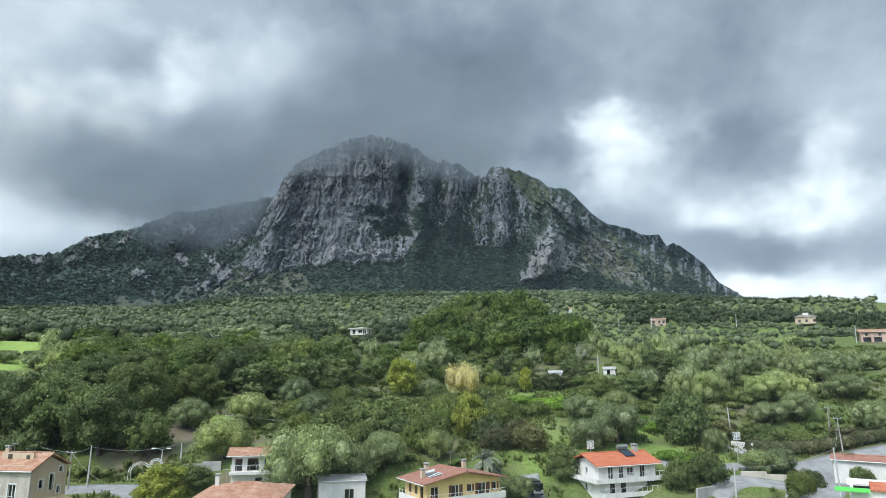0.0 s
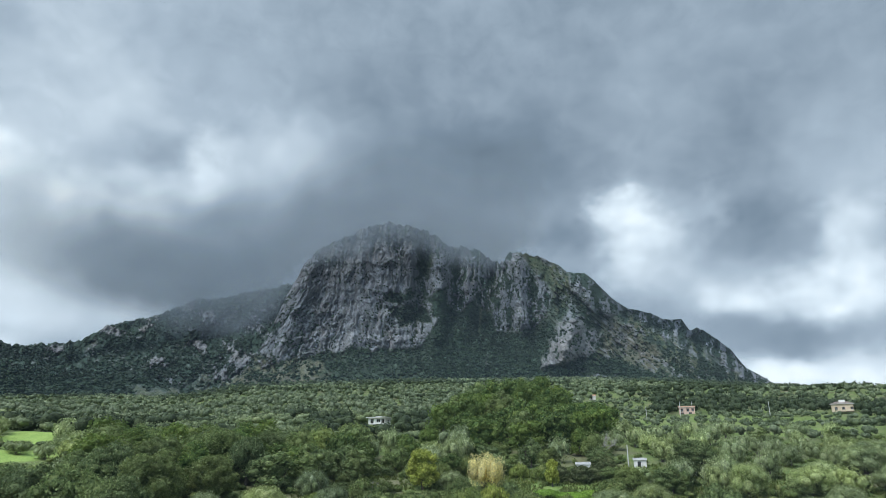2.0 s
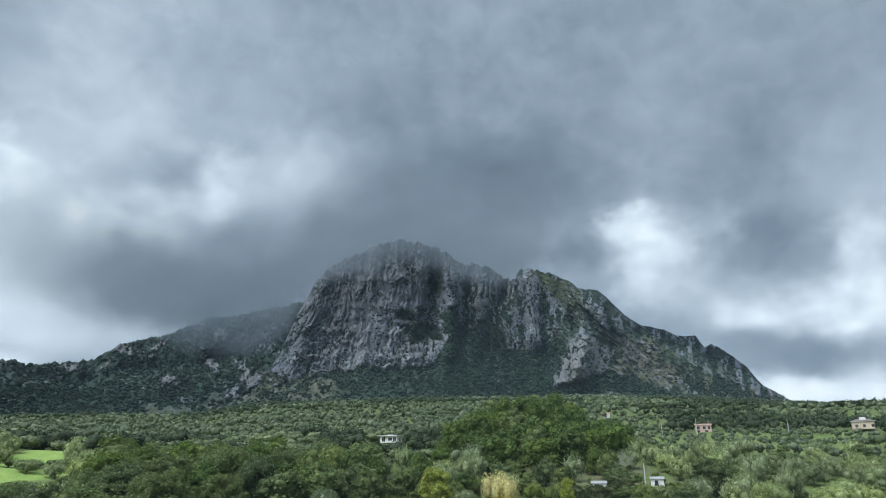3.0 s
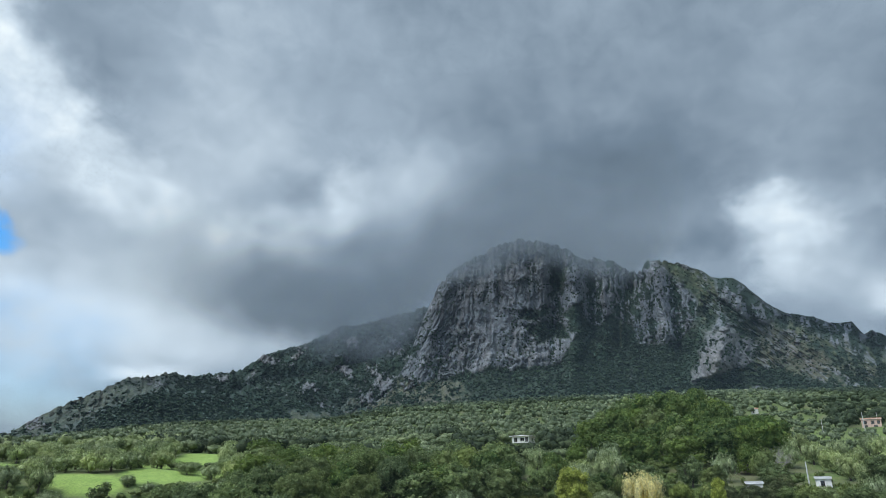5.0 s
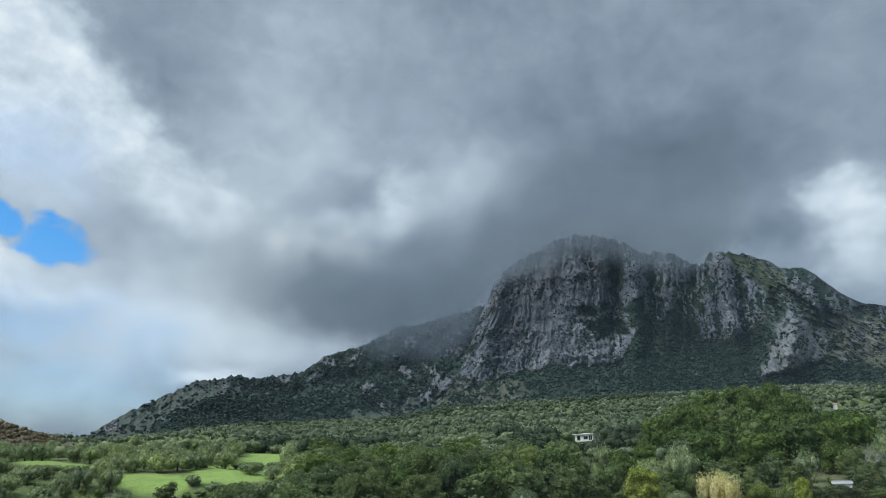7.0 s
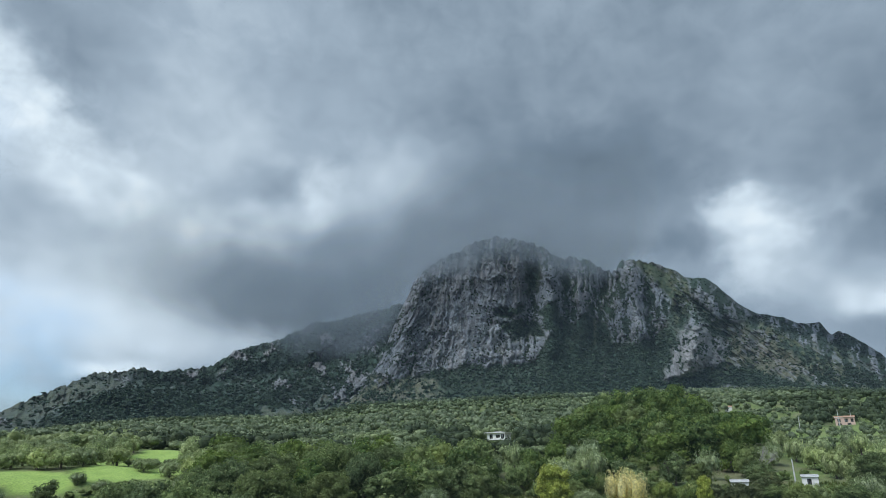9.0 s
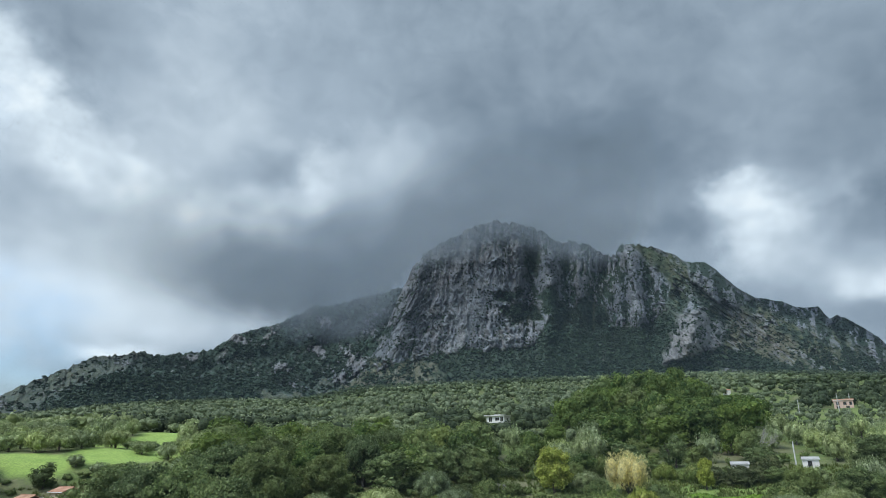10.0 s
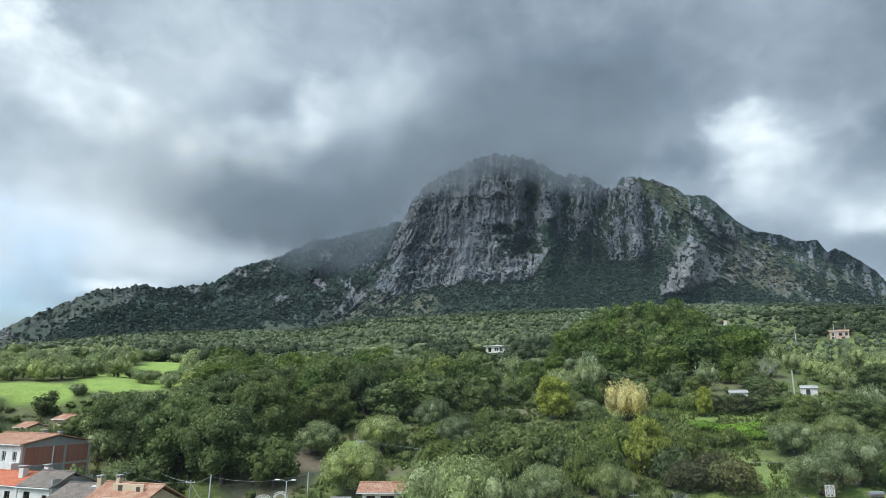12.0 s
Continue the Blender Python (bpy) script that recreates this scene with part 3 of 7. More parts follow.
def massif(A, V):
    crest, foot, cliff = table(A, CREST), soft_table(A, FOREST_FOOT, 1.0) - 0.35, soft_table(A, CLIFF_FOOT, 0.5)
    crest = crest + (fbm(A * 3.1, A * 0, 5, 41, 0.6) - 0.5) * (0.18 + 0.55 * smooth(-9, -4, A)) * smooth(5, 9, crest)
    crest = np.maximum(crest, foot + 0.3)
    cliff = np.clip(cliff + (fbm(A * 1.4, A * 0 + 3, 3, 43) - 0.5) * 0.8, foot + 0.2, np.maximum(crest - 0.4, foot + 0.25))
    E = foot + (crest - foot) * V
    low = np.clip((E - foot) / (cliff - foot), 0, 1)
    high = np.clip((E - cliff) / np.maximum(crest - cliff, 0.2), 0, 1)
    back = soft_table(A, ((21, 330), (15, 330), (8, 300), (2, 330), (-2, 470), (-4.5, 400), (-8, 430), (-14, 620), (-20, 640), (-28, 420)), 1.0)
    steep = soft_table(A, ((21, 0.45), (12, 0.62), (4, 0.6), (-2, 0.6), (-4, 0.62), (-7, 0.6), (-9, 0.5), (-14, 0.66), (-28, 0.75)), 0.8)
    r = 1060 + back * (steep * low ** 0.9 + (1 - steep) * high)

    # buttresses and gullies
    def rib(a0, e0, a1, e1, wide, push):
        f = np.clip((E - e0) / (e1 - e0), 0, 1)
        return push * np.exp(-((A - (a0 + (a1 - a0) * f)) / wide) ** 2) * smooth(e0 - 1.6, e0 + 1.6, E) * smooth(e1 + 1.2, e1 - 1.2, E)
    r = r + rib(-1.5, 10, -2.8, 17.0, 1.1, 75) + rib(-8.9, 12, -9.0, 16.4, 0.7, 60) + rib(4.2, 12, 3.2, 20, 0.8, 60) + rib(1.0, 11, 0.4, 18, 0.7, 50) - rib(2.4, 10, 1.8, 18, 0.8, 60)
    r = r - rib(16.5, 7.2, 13.5, 18, 1.1, 40) - rib(-5.4, 11, -5.2, 18, 1.0, 90) - rib(-7.4, 12, -7.0, 17, 0.6, 40) - rib(-11.6, 12.6, -11.2, 16, 0.9, 70) - rib(-8.6, 8.2, -10.2, 12.4, 1.3, 90)
    tower, knob, pinnacle, spur = (region(A, E, c, 0.3, 0.35, i) for i, c in enumerate((TOWER, KNOB, PINNACLE, SPUR)))
    steps = np.maximum.reduce([region(A, E, c, 0.25, 0.5, 5 + i) for i, c in enumerate(ROCK_STEPS)])
    tan = region(A, E, TAN_SLOPE, 0.5, 0.8, 9)
    ridge = region(A, E, GRASS_RIDGE, 0.3, 0.5, 10)
    gully = region(A, E, GREEN_GULLY, 0.25, 0.7, 11)
    toe = region(A, E, MEADOW_TOE, 0.4, 0.8, 12)
    wood = region(A, E, SIDE_WOOD, 0.3, 0.8, 13)
    holes = np.maximum.reduce([region(A, E, c, 0.25, 0.6, 20 + i) for i, c in enumerate(PATCHES)])
    r = r - 26 * steps - 30 * knob - 34 * pinnacle - 14 * spur + 6 * holes
    outcrop = np.clip(rib(-2.3, 7.8, -2.2, 9.4, 0.42, 1.0) + rib(-3.2, 7.5, -3.3, 7.9, 0.4, 1.0) + rib(-11.2, 6.9, -11.6, 7.3, 0.7, 0.8), 0, 1) * smooth(0.34, 0.5, fbm(A * 3, E * 4, 4, 35, 0.6))
    r = r - 25 * outcrop

    # rock against slope
    flank = smooth(-8.0, -8.8, A)
    wall = smooth(-0.02, 0.05, high) * (1 - flank) * (1 - ridge)
    rock = np.maximum.reduce([wall * (1 - holes), tower, knob, pinnacle, spur, steps, outcrop])
    rock = rock * (1 - gully * (1 - np.maximum(outcrop, tower))) * (1 - toe * smooth(0.62, 0.5, fbm(A * 3, E * 3, 4, 36, 0.6)))
    # leaning flutes, broken by ledges
    lean = A + 0.38 * (E - 12) * smooth(9.5, 15, A) + (fbm(A * 1.1, E * 0.9, 4, 50) - 0.5) * 0.9
    calm = np.exp(-((A - 9.3) / 2.6) ** 2 - ((E - 13.5) / 4.0) ** 2)
    lip = fbm(A * 1.3, E * 1.1, 3, 55)
    stair = (E + (fbm(A * 0.7, E * 0.35, 4, 53, 0.6) - 0.5) * 3.4) * 1.15
    stair = stair - np.floor(stair)
    relief = (ridged(lean * 0.9, E * 0.2, 3, 51) - 0.5) * 34 + (ridged(lean * 2.5, E * 0.42, 3, 52, 0.55) - 0.5) * 17 * (1 - 0.55 * calm) + (ridged(lean * 6.8, E * 0.9, 4, 54, 0.7) - 0.5) * 9
    relief = relief + (fbm(A * 5, E * 4.2, 4, 56, 0.6) - 0.5) * 8 * (1 - 0.7 * calm)
    relief = relief - (smooth(0.72, 1.0, stair) - stair) * 10 * smooth(0.42, 0.62, lip) * (1 - 0.6 * calm)
    folds = ridged((A - E) * 0.55, (A + E) * 0.16, 4, 87, 0.55)
    soil = (folds - 0.55) * 60 * flank + (ridged((A - E) * 2.1, (A + E) * 0.8, 4, 88, 0.6) - 0.5) * (14 + 18 * flank) + (fbm(A * 1.6, E * 1.4, 4, 63) - 0.5) * 24
    r = r - rock * relief - (1 - rock) * soil + (fbm(A * 14, E * 9, 3, 65, 0.7) - 0.5) * (2 + 3.5 * rock)

    # what grows where: in hollows, on ledges, in flocks
    hollow = np.clip((r - blur(r, 9)) / 6.0, -1.5, 1.5) + 0.6 * np.clip((r - blur(r, 3)) / 2.5, -1.5, 1.5)
    step_back = np.gradient(blur(r, 1), axis=0) / np.maximum(np.gradient(E, axis=0), 1e-3)
    flock = fbm(lean * 1.5, E * 1.1, 4, 71, 0.6) - 0.5
    tuft = fbm(lean * 9, E * 7, 3, 73, 0.6) - 0.5
    score = 0.42 * hollow + 0.012 * np.clip(step_back - 15, -40, 60) + 3.2 * flock + 1.6 * tuft
    # denser dark growth on the right wall and tower also imitates their shade
    score = score - 0.25 - 1.0 * calm + 0.85 * smooth(6, 1, A) + 0.25 * tower - 0.5 * spur
    veg = smooth(0.62, 0.95, score) * rock
    thick = smooth(-0.9, 0.0, 3.0 * flock + tuft + 0.9)
    veg = np.maximum(veg, (1 - rock) * np.maximum(np.maximum(gully, wood) * thick, holes * 0.7 * smooth(0.0, 0.7, 4 * flock + 2 * tuft + 0.1)))
    under = (1 - flank) * (1 - rock) * (1 - toe)
    veg = np.maximum(veg, under * thick)
    scrub = smooth(0.46, 0.56, fbm((A - E) * 0.8, (A + E) * 0.62, 5, 81, 0.62) + 0.05 * hollow) * flank * (1 - rock)
    veg = np.maximum(veg, scrub * (1 - 0.75 * tan))
    veg = np.maximum(veg, toe * smooth(0.56, 0.64, fbm(A * 4, E * 5, 4, 83, 0.6)))
    veg = np.maximum(veg * (1 - 0.7 * ridge), ridge * smooth(0.58, 0.66, fbm(A * 3, E * 3, 4, 84, 0.6)) * 0.8)
    chute = np.exp(-((A + 1.65 + 0.1 * (E - 12)) / 0.14) ** 2) * smooth(10.6, 11.4, E) * smooth(13.8, 13.0, E)
    scar = region(A, E, ((-11.9, 7.4), (-13.4, 7.1), (-10.0, 6.9)), 0.1, 0.4, 31)
    veg = np.clip(veg * (1 - chute) * (1 - scar), 0, 1)
    bones = smooth(0.68, 0.76, ridged((A - E) * 1.5, (A + E) * 0.5, 5, 85, 0.6)) * flank
    grass = np.clip((1 - rock) * (1 - 0.7 * bones) * (1 - scar), 0, 1)
    warm = np.clip(0.6 * spur + 0.5 * tan + 0.4 * toe + 0.3 * outcrop + 0.25 * smooth(0.60, 0.75, fbm(A * 0.9, E * 0.9, 3, 91)), 0, 1)
    return r, E, np.stack([veg, grass, warm, np.ones_like(veg)], -1)


def west_ridge(A, V):
    crest, foot = table(A, WEST_CREST), soft_table(A, WEST_FOOT, 1.0) - 0.3
    crest = crest + (fbm(A * 3.3, A * 0, 5, 141, 0.6) - 0.5) * 0.5 + smooth(0.6, 0.8, grain(A * 9, A * 0 + 2, 7)) * 0.10
    crest = np.maximum(crest, foot + 0.2)
    E = foot + (crest - foot) * V
    r = 1100 + V * soft_table(A, ((50, 300), (42, 520), (30, 800), (20, 780), (10, 600)), 2.0)
    brow = soft_table(A, ((50, 2.5), (44, 4.0), (41.2, 5.4), (38.1, 7.0), (34.1, 7.1), (29.3, 6.9), (26, 6.6), (23.5, 5.6), (18, 5.0)), 0.8) + (fbm(A * 2, A * 0 + 9, 3, 167) - 0.5) * 0.5
    shelf = smooth(0.25, -0.2, E - brow) * smooth(45, 40, A)
    shoulder = np.exp(-((A - 38) / 5) ** 2 - ((E - 6.6) / 0.9) ** 2)
    # spurs run down to the east
    spurs = ridged((A + 0.9 * E) * 0.42, (E - A) * 0.12, 4, 160, 0.55) - 0.55
    r = r - spurs * 95 * (1 - shelf) - (fbm(A * 1.5, E * 1.6, 5, 161, 0.55) - 0.5) * 70 - (ridged(A * 3.5, E * 2.6, 4, 163, 0.5) - 0.5) * 16 + (fbm(A * 14, E * 12, 3, 165) - 0.5) * 4 - shoulder * 110 - 150 * shelf
    ledge, tuft = fbm(A * 2.4, E * 2.6, 5, 171, 0.62) - 0.5, fbm(A * 9, E * 8, 3, 173, 0.6) - 0.5
    pale = np.zeros_like(r)
    for a, e, wa, we, tilt in ((22.0, 11.7, 0.75, 0.9, 0.3), (29.3, 10.1, 0.9, 0.55, 0.2), (26.9, 10.4, 0.35, 0.8, -0.55), (19.2, 8.2, 1.2, 1.3, 0.5), (22.5, 9.5, 0.8, 0.6, 0.6), (25.6, 7.9, 0.9, 0.45, 0.5), (20.6, 7.2, 0.8, 0.7, 0.2),
                               (45.6, 4.2, 0.7, 0.5, 0.0), (33.0, 8.5, 0.7, 0.4, 0.0), (23.8, 12.6, 0.5, 0.4, 0.0), (24.2, 6.4, 0.9, 0.3, 0.0), (18.0, 12.0, 0.9, 1.2, 0.2), (38.0, 7.6, 0.8, 0.4, 0.0)):
        pale = np.maximum(pale, np.exp(-((A - a - tilt * (E - e)) / wa) ** 2 - ((E - e) / we) ** 2))
    bare = smooth(0.62, 0.76, pale + 2.0 * ledge + 1.5 * tuft) * (1 - shelf)
    r = r - bare * (14 + 22 * (ridged(A * 5, E * 2.0, 3, 164, 0.6) - 0.5))
    grass = smooth(0.02, 0.12, ledge + 0.5 * tuft - 0.12 + 0.08 * smooth(34, 39, A)) * 0.8 * (1 - shelf)
    grass = np.maximum(grass, region(A, E, ((27.6, 5.7), (24, 5.8), (23.2, 5.2), (26.6, 5.0)), 0.2, 0.6, 40) * 0.9)
    grass = np.maximum(grass, region(A, E, ((24.2, 7.0), (18.5, 6.8), (18.0, 5.2), (22.4, 5.6)), 0.3, 0.9, 41) * smooth(-0.05, 0.08, ledge + 0.5 * tuft) * 0.9) * (1 - bare)
    grass = np.maximum(grass, smooth(35.5, 39, A) * (1 - shelf) * smooth(0.10, -0.06, ledge + 0.6 * tuft - 0.02) * 0.8 * (1 - bare))
    veg = np.clip(1 - bare - 0.9 * grass, 0, 1)
    warm = np.clip(np.exp(-((A - 26.7) / 0.7) ** 2 - ((E - 10.3) / 0.9) ** 2) + 0.4 * bare, 0, 1)
    return r, E, np.stack([veg, grass, warm, np.ones_like(veg)], -1)


WEST = sheet("west_ridge", np.arange(12, 51, 0.07), 130, west_ridge)
tagged(WEST[0], "dark wooded mountain ridge with pale limestone outcrops", "mountain ridge", kind="structure")
MASSIF = sheet("mountain", np.arange(-29, 21.4, 0.06), 235, massif)
tagged(MASSIF[0], "steep grey limestone mountain with fluted cliffs and scrub", "mountain", kind="structure")

# ---- trees: shapes ----
FORM = np.random.RandomState(7)


def icosphere(level):
    g = (1 + 5 ** 0.5) / 2
    v = np.array([(-1, g, 0), (1, g, 0), (-1, -g, 0), (1, -g, 0), (0, -1, g), (0, 1, g), (0, -1, -g), (0, 1, -g), (g, 0, -1), (g, 0, 1), (-g, 0, -1), (-g, 0, 1)], float)
    f = []
    for i in range(12):
        for j in range(i + 1, 12):
            for k in range(j + 1, 12):
                if max(np.linalg.norm(v[i] - v[j]), np.linalg.norm(v[j] - v[k]), np.linalg.norm(v[i] - v[k])) < 2.1:
                    out = np.dot(np.cross(v[j] - v[i], v[k] - v[i]), v[i]) > 0
                    f.append((i, j, k) if out else (i, k, j))
    v = v / np.linalg.norm(v[0])
    for _ in range(level):
        v, mid, g2 = list(map(tuple, v)), {}, []

        def half(a, b):
            key = (min(a, b), max(a, b))
            if key not in mid:
                m = (np.array(v[a]) + np.array(v[b])) / 2
                v.append(tuple(m / np.linalg.norm(m)))
                mid[key] = len(v) - 1
            return mid[key]
        for a, b, c in f:
            ab, bc, ca = half(a, b), half(b, c), half(c, a)
            g2 += [(a, ab, ca), (b, bc, ab), (c, ca, bc), (ab, bc, ca)]
        f, v = g2, np.array(v)
    return np.array(v), np.array(f)


ICO0, ICO1 = icosphere(0), icosphere(1)


def leaf_cards(points, out, size, slim, rng, upward=0.0):
    """A small folded leaf clump at each point, facing roughly outwards."""
    n = len(points)
    nor = out + rng.normal(0, 0.75, (n, 3))
    nor /= np.linalg.norm(nor, axis=1)[:, None]
    t = np.cross(nor, rng.normal(0, 1, (n, 3)) + np.array([0, 0, upward]))
    t /= np.linalg.norm(t, axis=1)[:, None] + 1e-9
    b = np.cross(nor, t)
    s = size * rng.uniform(0.6, 1.35, (n, 1))
    v = np.stack([points - b * s, points + t * s * slim + nor * s * 0.25, points + b * s, points - t * s * slim + nor * s * 0.25], 1).reshape(-1, 3)
    i = np.arange(n)[:, None] * 4
    return v, np.concatenate([i + np.array([0, 1, 2]), i + np.array([0, 2, 3])], 0)


def crown_arrays(rng, lobes, cards, size, slim=0.7, core=0.72, ball=ICO1, upward=0.0):
    """A crown of leaf clumps: each lobe is (centre, radii)."""
    vs, fs, n0 = [], [], 0
    mid = np.mean([c for c, _ in lobes], 0)
    weights = np.array([np.prod(rad) ** (2 / 3) for _, rad in lobes])
    weights = weights / weights.sum()
    for (c, rad), w in zip(lobes, weights):
        bv, bf = ball
        v = bv * (core + rng.uniform(-0.14, 0.10, (len(bv), 1))) * rad + c
        vs.append(v)
        fs.append(bf + n0)
        n0 += len(v)
        k = max(4, int(cards * w))
        d = rng.normal(0, 1, (k, 3))
        d /= np.linalg.norm(d, axis=1)[:, None]
        p = c + d * rad * (1.16 - 0.5 * rng.uniform(0, 1, (k, 1)) ** 1.6)
        inside = np.zeros(k, bool)
        for c2, r2 in lobes:
            if c2 is not c:
                inside |= (((p - c2) / (np.array(r2) * 0.82)) ** 2).sum(1) < 1
        p, d = p[~inside], d[~inside]
        if not len(p):
            continue
        v, f = leaf_cards(p, d, size, slim, rng, upward)
        vs.append(v)
        fs.append(f + n0)
        n0 += len(v)
    return np.concatenate(vs), np.concatenate(fs)


def oak_lobes(rng, radius, height, count):
    """A broad crown, its lobes piled up round a middle."""
    out = [(np.array([0, 0, height * 0.55]), np.array([radius * 0.6, radius * 0.6, height * 0.36]))]
    for i in range(count):
        a, e = i * 2.39996 + rng.uniform(-0.4, 0.4), rng.uniform(-0.95, 1.3)
        d = np.array([math.cos(a) * math.cos(e), math.sin(a) * math.cos(e), math.sin(e)])
        rad = radius * rng.uniform(0.26, 0.42) * (14 / count) ** 0.38
        c = d * np.array([radius - rad, radius - rad, height * 0.5 - rad * 0.6]) * rng.uniform(0.78, 1.06) + np.array([0, 0, height * 0.51])
        out.append((c, np.array([rad, rad, rad * rng.uniform(0.72, 0.95)])))
    return out


def olive_lobes(rng, radius, height, count):
    out = [(np.array([0, 0, height * 0.58]), np.array([radius * 0.62, radius * 0.62, height * 0.32]))]
    for i in range(count):
        a, e = i * 2.39996 + rng.uniform(-0.5, 0.5), rng.uniform(-1.15, 1.3)
        d = np.array([math.cos(a) * math.cos(e), math.sin(a) * math.cos(e), math.sin(e)])
        rad = radius * rng.uniform(0.22, 0.38) * (20 / count) ** 0.4
        c = d * np.array([radius - rad, radius - rad, height * 0.46 - rad]) * rng.uniform(0.84, 1.06) + np.array([0, 0, height * 0.5])
        out.append((c, np.array([rad, rad, rad * rng.uniform(0.85, 1.2)])))
    return out


def tube(points, radii, sides=7):
    points, radii = np.asarray(points, float), np.asarray(radii, float)
    vs, fs = [], []
    for i, (p, r) in enumerate(zip(points, radii)):
        d = points[min(i + 1, len(points) - 1)] - points[max(i - 1, 0)]
        d /= np.linalg.norm(d) + 1e-9
        side = np.cross(d, (0.31, 0.95, 0.05))
        side /= np.linalg.norm(side)
        up = np.cross(d, side)
        a = np.linspace(0, 2 * math.pi, sides, endpoint=False)
        vs.append(p + r * (np.cos(a)[:, None] * side + np.sin(a)[:, None] * up))
    for i in range(len(points) - 1):
        for j in range(sides):
            a, b = i * sides + j, i * sides + (j + 1) % sides
            fs.append((a, b, b + sides, a + sides))
    return np.concatenate(vs), np.array(fs)


def join(pieces):
    vs, fs, n0 = [], [], 0
    for v, f in pieces:
        vs.append(v)
        fs.append(f + n0)
        n0 += len(v)
    return np.concatenate(vs), np.concatenate(fs)


def trunk_arrays(rng, lobes, height, girth):
    bend = rng.uniform(-0.05, 0.05, 2) * height
    top = np.array([bend[0], bend[1], height * 0.5])
    pieces = [tube([(0, 0, -0.6), (0, 0, 0.1), (bend[0] * 0.4, bend[1] * 0.4, height * 0.25), top], [girth * 1.5, girth * 1.15, girth * 0.85, girth * 0.5])]
    for c, rad in lobes[1:7]:
        start = np.array([bend[0] * 0.5, bend[1] * 0.5, height * rng.uniform(0.2, 0.42)])
        pieces.append(tube([start, (start + c) / 2 + np.array([0, 0, height * 0.04]), c], [girth * 0.5, girth * 0.33, girth * 0.14], 5))
    return join(pieces)


def tree_form(name, kind, height, radius, cards, size, leaf, lobes=14, label="", category="tree", slim=0.7, seed=1, girth=None, ball=ICO1, upward=0.0):
    """One tree at the origin, of trunk and crown, kept as a pattern to copy."""
    rng = np.random.RandomState(seed)
    shape = (oak_lobes if kind == "oak" else olive_lobes)(rng, radius, height, lobes)
    root = new(name)
    v, f = trunk_arrays(rng, shape, height, girth or height * 0.035)
    t = new("trunk", mesh_of("trunk", v, f))
    t.data.materials.append(BARK)
    v, f = crown_arrays(rng, shape, cards, size, slim, ball=ball, upward=upward)
    v = v - np.array([0, 0, max(0.0, v[:, 2].max() - height)])
    c = new("crown", mesh_of("crown", v, f))
    c.data.materials.append(leaf)
    t.parent = c.parent = root
    tagged(root, label, category)
    root["height"], root["radius"] = height, radius
    return root


def shrub_form(name, height, radius, cards, size, leaf, lobes, label, category="shrub", seed=1, slim=0.7, flatness=0.7):
    """A low shrub or thicket that reaches the ground: stems and foliage."""
    rng = np.random.RandomState(seed)
    shape = []
    shape.append((np.array([0, 0, height * 0.36]), np.array([radius * 0.72, radius * 0.72, height * 0.44])))
    for i in range(lobes):
        a, e = i * 2.39996 + rng.uniform(-0.3, 0.3), rng.uniform(-0.05, 1.4)
        rad = radius * rng.uniform(0.24, 0.4) * (14 / lobes) ** 0.4
        high = min(rad, height * 0.42) * max(flatness, 0.6)
        c = np.array([math.cos(a) * math.cos(e) * (radius - rad), math.sin(a) * math.cos(e) * (radius - rad), high * 0.6 + math.sin(e) * (height - high * 1.6)]) * rng.uniform(0.86, 1.04)
        shape.append((c, np.array([rad, rad, high])))
    root = new(name)
    stems = join([tube([(0, 0, -0.3), c * 0.5, c], [0.09, 0.06, 0.02], 5) for c, _ in shape[:6]])
    s = new("stems", mesh_of("stems", *stems))
    s.data.materials.append(BARK)
    c = new("foliage", mesh_of("foliage", *crown_arrays(rng, shape, cards, size, slim)))
    c.data.materials.append(leaf)
    s.parent = c.parent = root
    tagged(root, label, category)
    root["height"], root["radius"] = height, radius
    return root


OAKS = [tree_form("oak_tree", "oak", 10.5, 6.2, 9500, 0.23, OAK, 40, "dark green broad-crowned oak tree on the slope", seed=s) for s in (11, 12, 13)]
OAKS_FAR = [tree_form("oak_tree", "oak", 10.0, 5.2, 1500, 0.34, OAK, 18, "dark green oak tree in dense woodland", seed=s, ball=ICO0) for s in (14, 15, 16)]
GREENOAKS_FAR = [tree_form("chestnut_tree", "oak", 10.0, 5.2, 1700, 0.34, CHESTNUT, 13, "fresh green broad-leaved tree in dense woodland", seed=s, ball=ICO0) for s in (17, 18)]
OLIVES = [tree_form("olive_tree", "olive", 6.0, 4.2, 10500, 0.155, OLIVE, 26, "silvery green olive tree with rounded crown", slim=0.34, seed=s, girth=0.3, upward=1.6) for s in (21, 22, 23)]
OLIVES_FAR = [tree_form("olive_tree", "olive", 5.5, 4.0, 1300, 0.30, OLIVE, 13, "silvery green olive tree on the grassy slope", slim=0.36, seed=s, girth=0.28, ball=ICO0, upward=1.4) for s in (24, 25, 26)]
LIME_TREE = tree_form("yellow_green_tree", "oak", 9.0, 4.2, 5200, 0.2, LIME, 34, "rounded tree with yellow-green foliage", seed=31)
SHRUBS = [shrub_form("bramble_thicket", 3.2, 4.2, 3600, 0.165, BRIAR, 22, "tangled green bramble thicket", seed=s) for s in (41, 42)]
DARK_SHRUBS = [shrub_form("shrub", 4.0, 3.6, 3600, 0.16, OAK, 20, "dense dark green shrub on the slope", seed=s) for s in (43, 44)]
RUSSETS = [shrub_form("russet_shrub", 4.2, 3.4, 3600, 0.155, RUSSET, 20, "brownish green half-bare shrub", seed=45)]
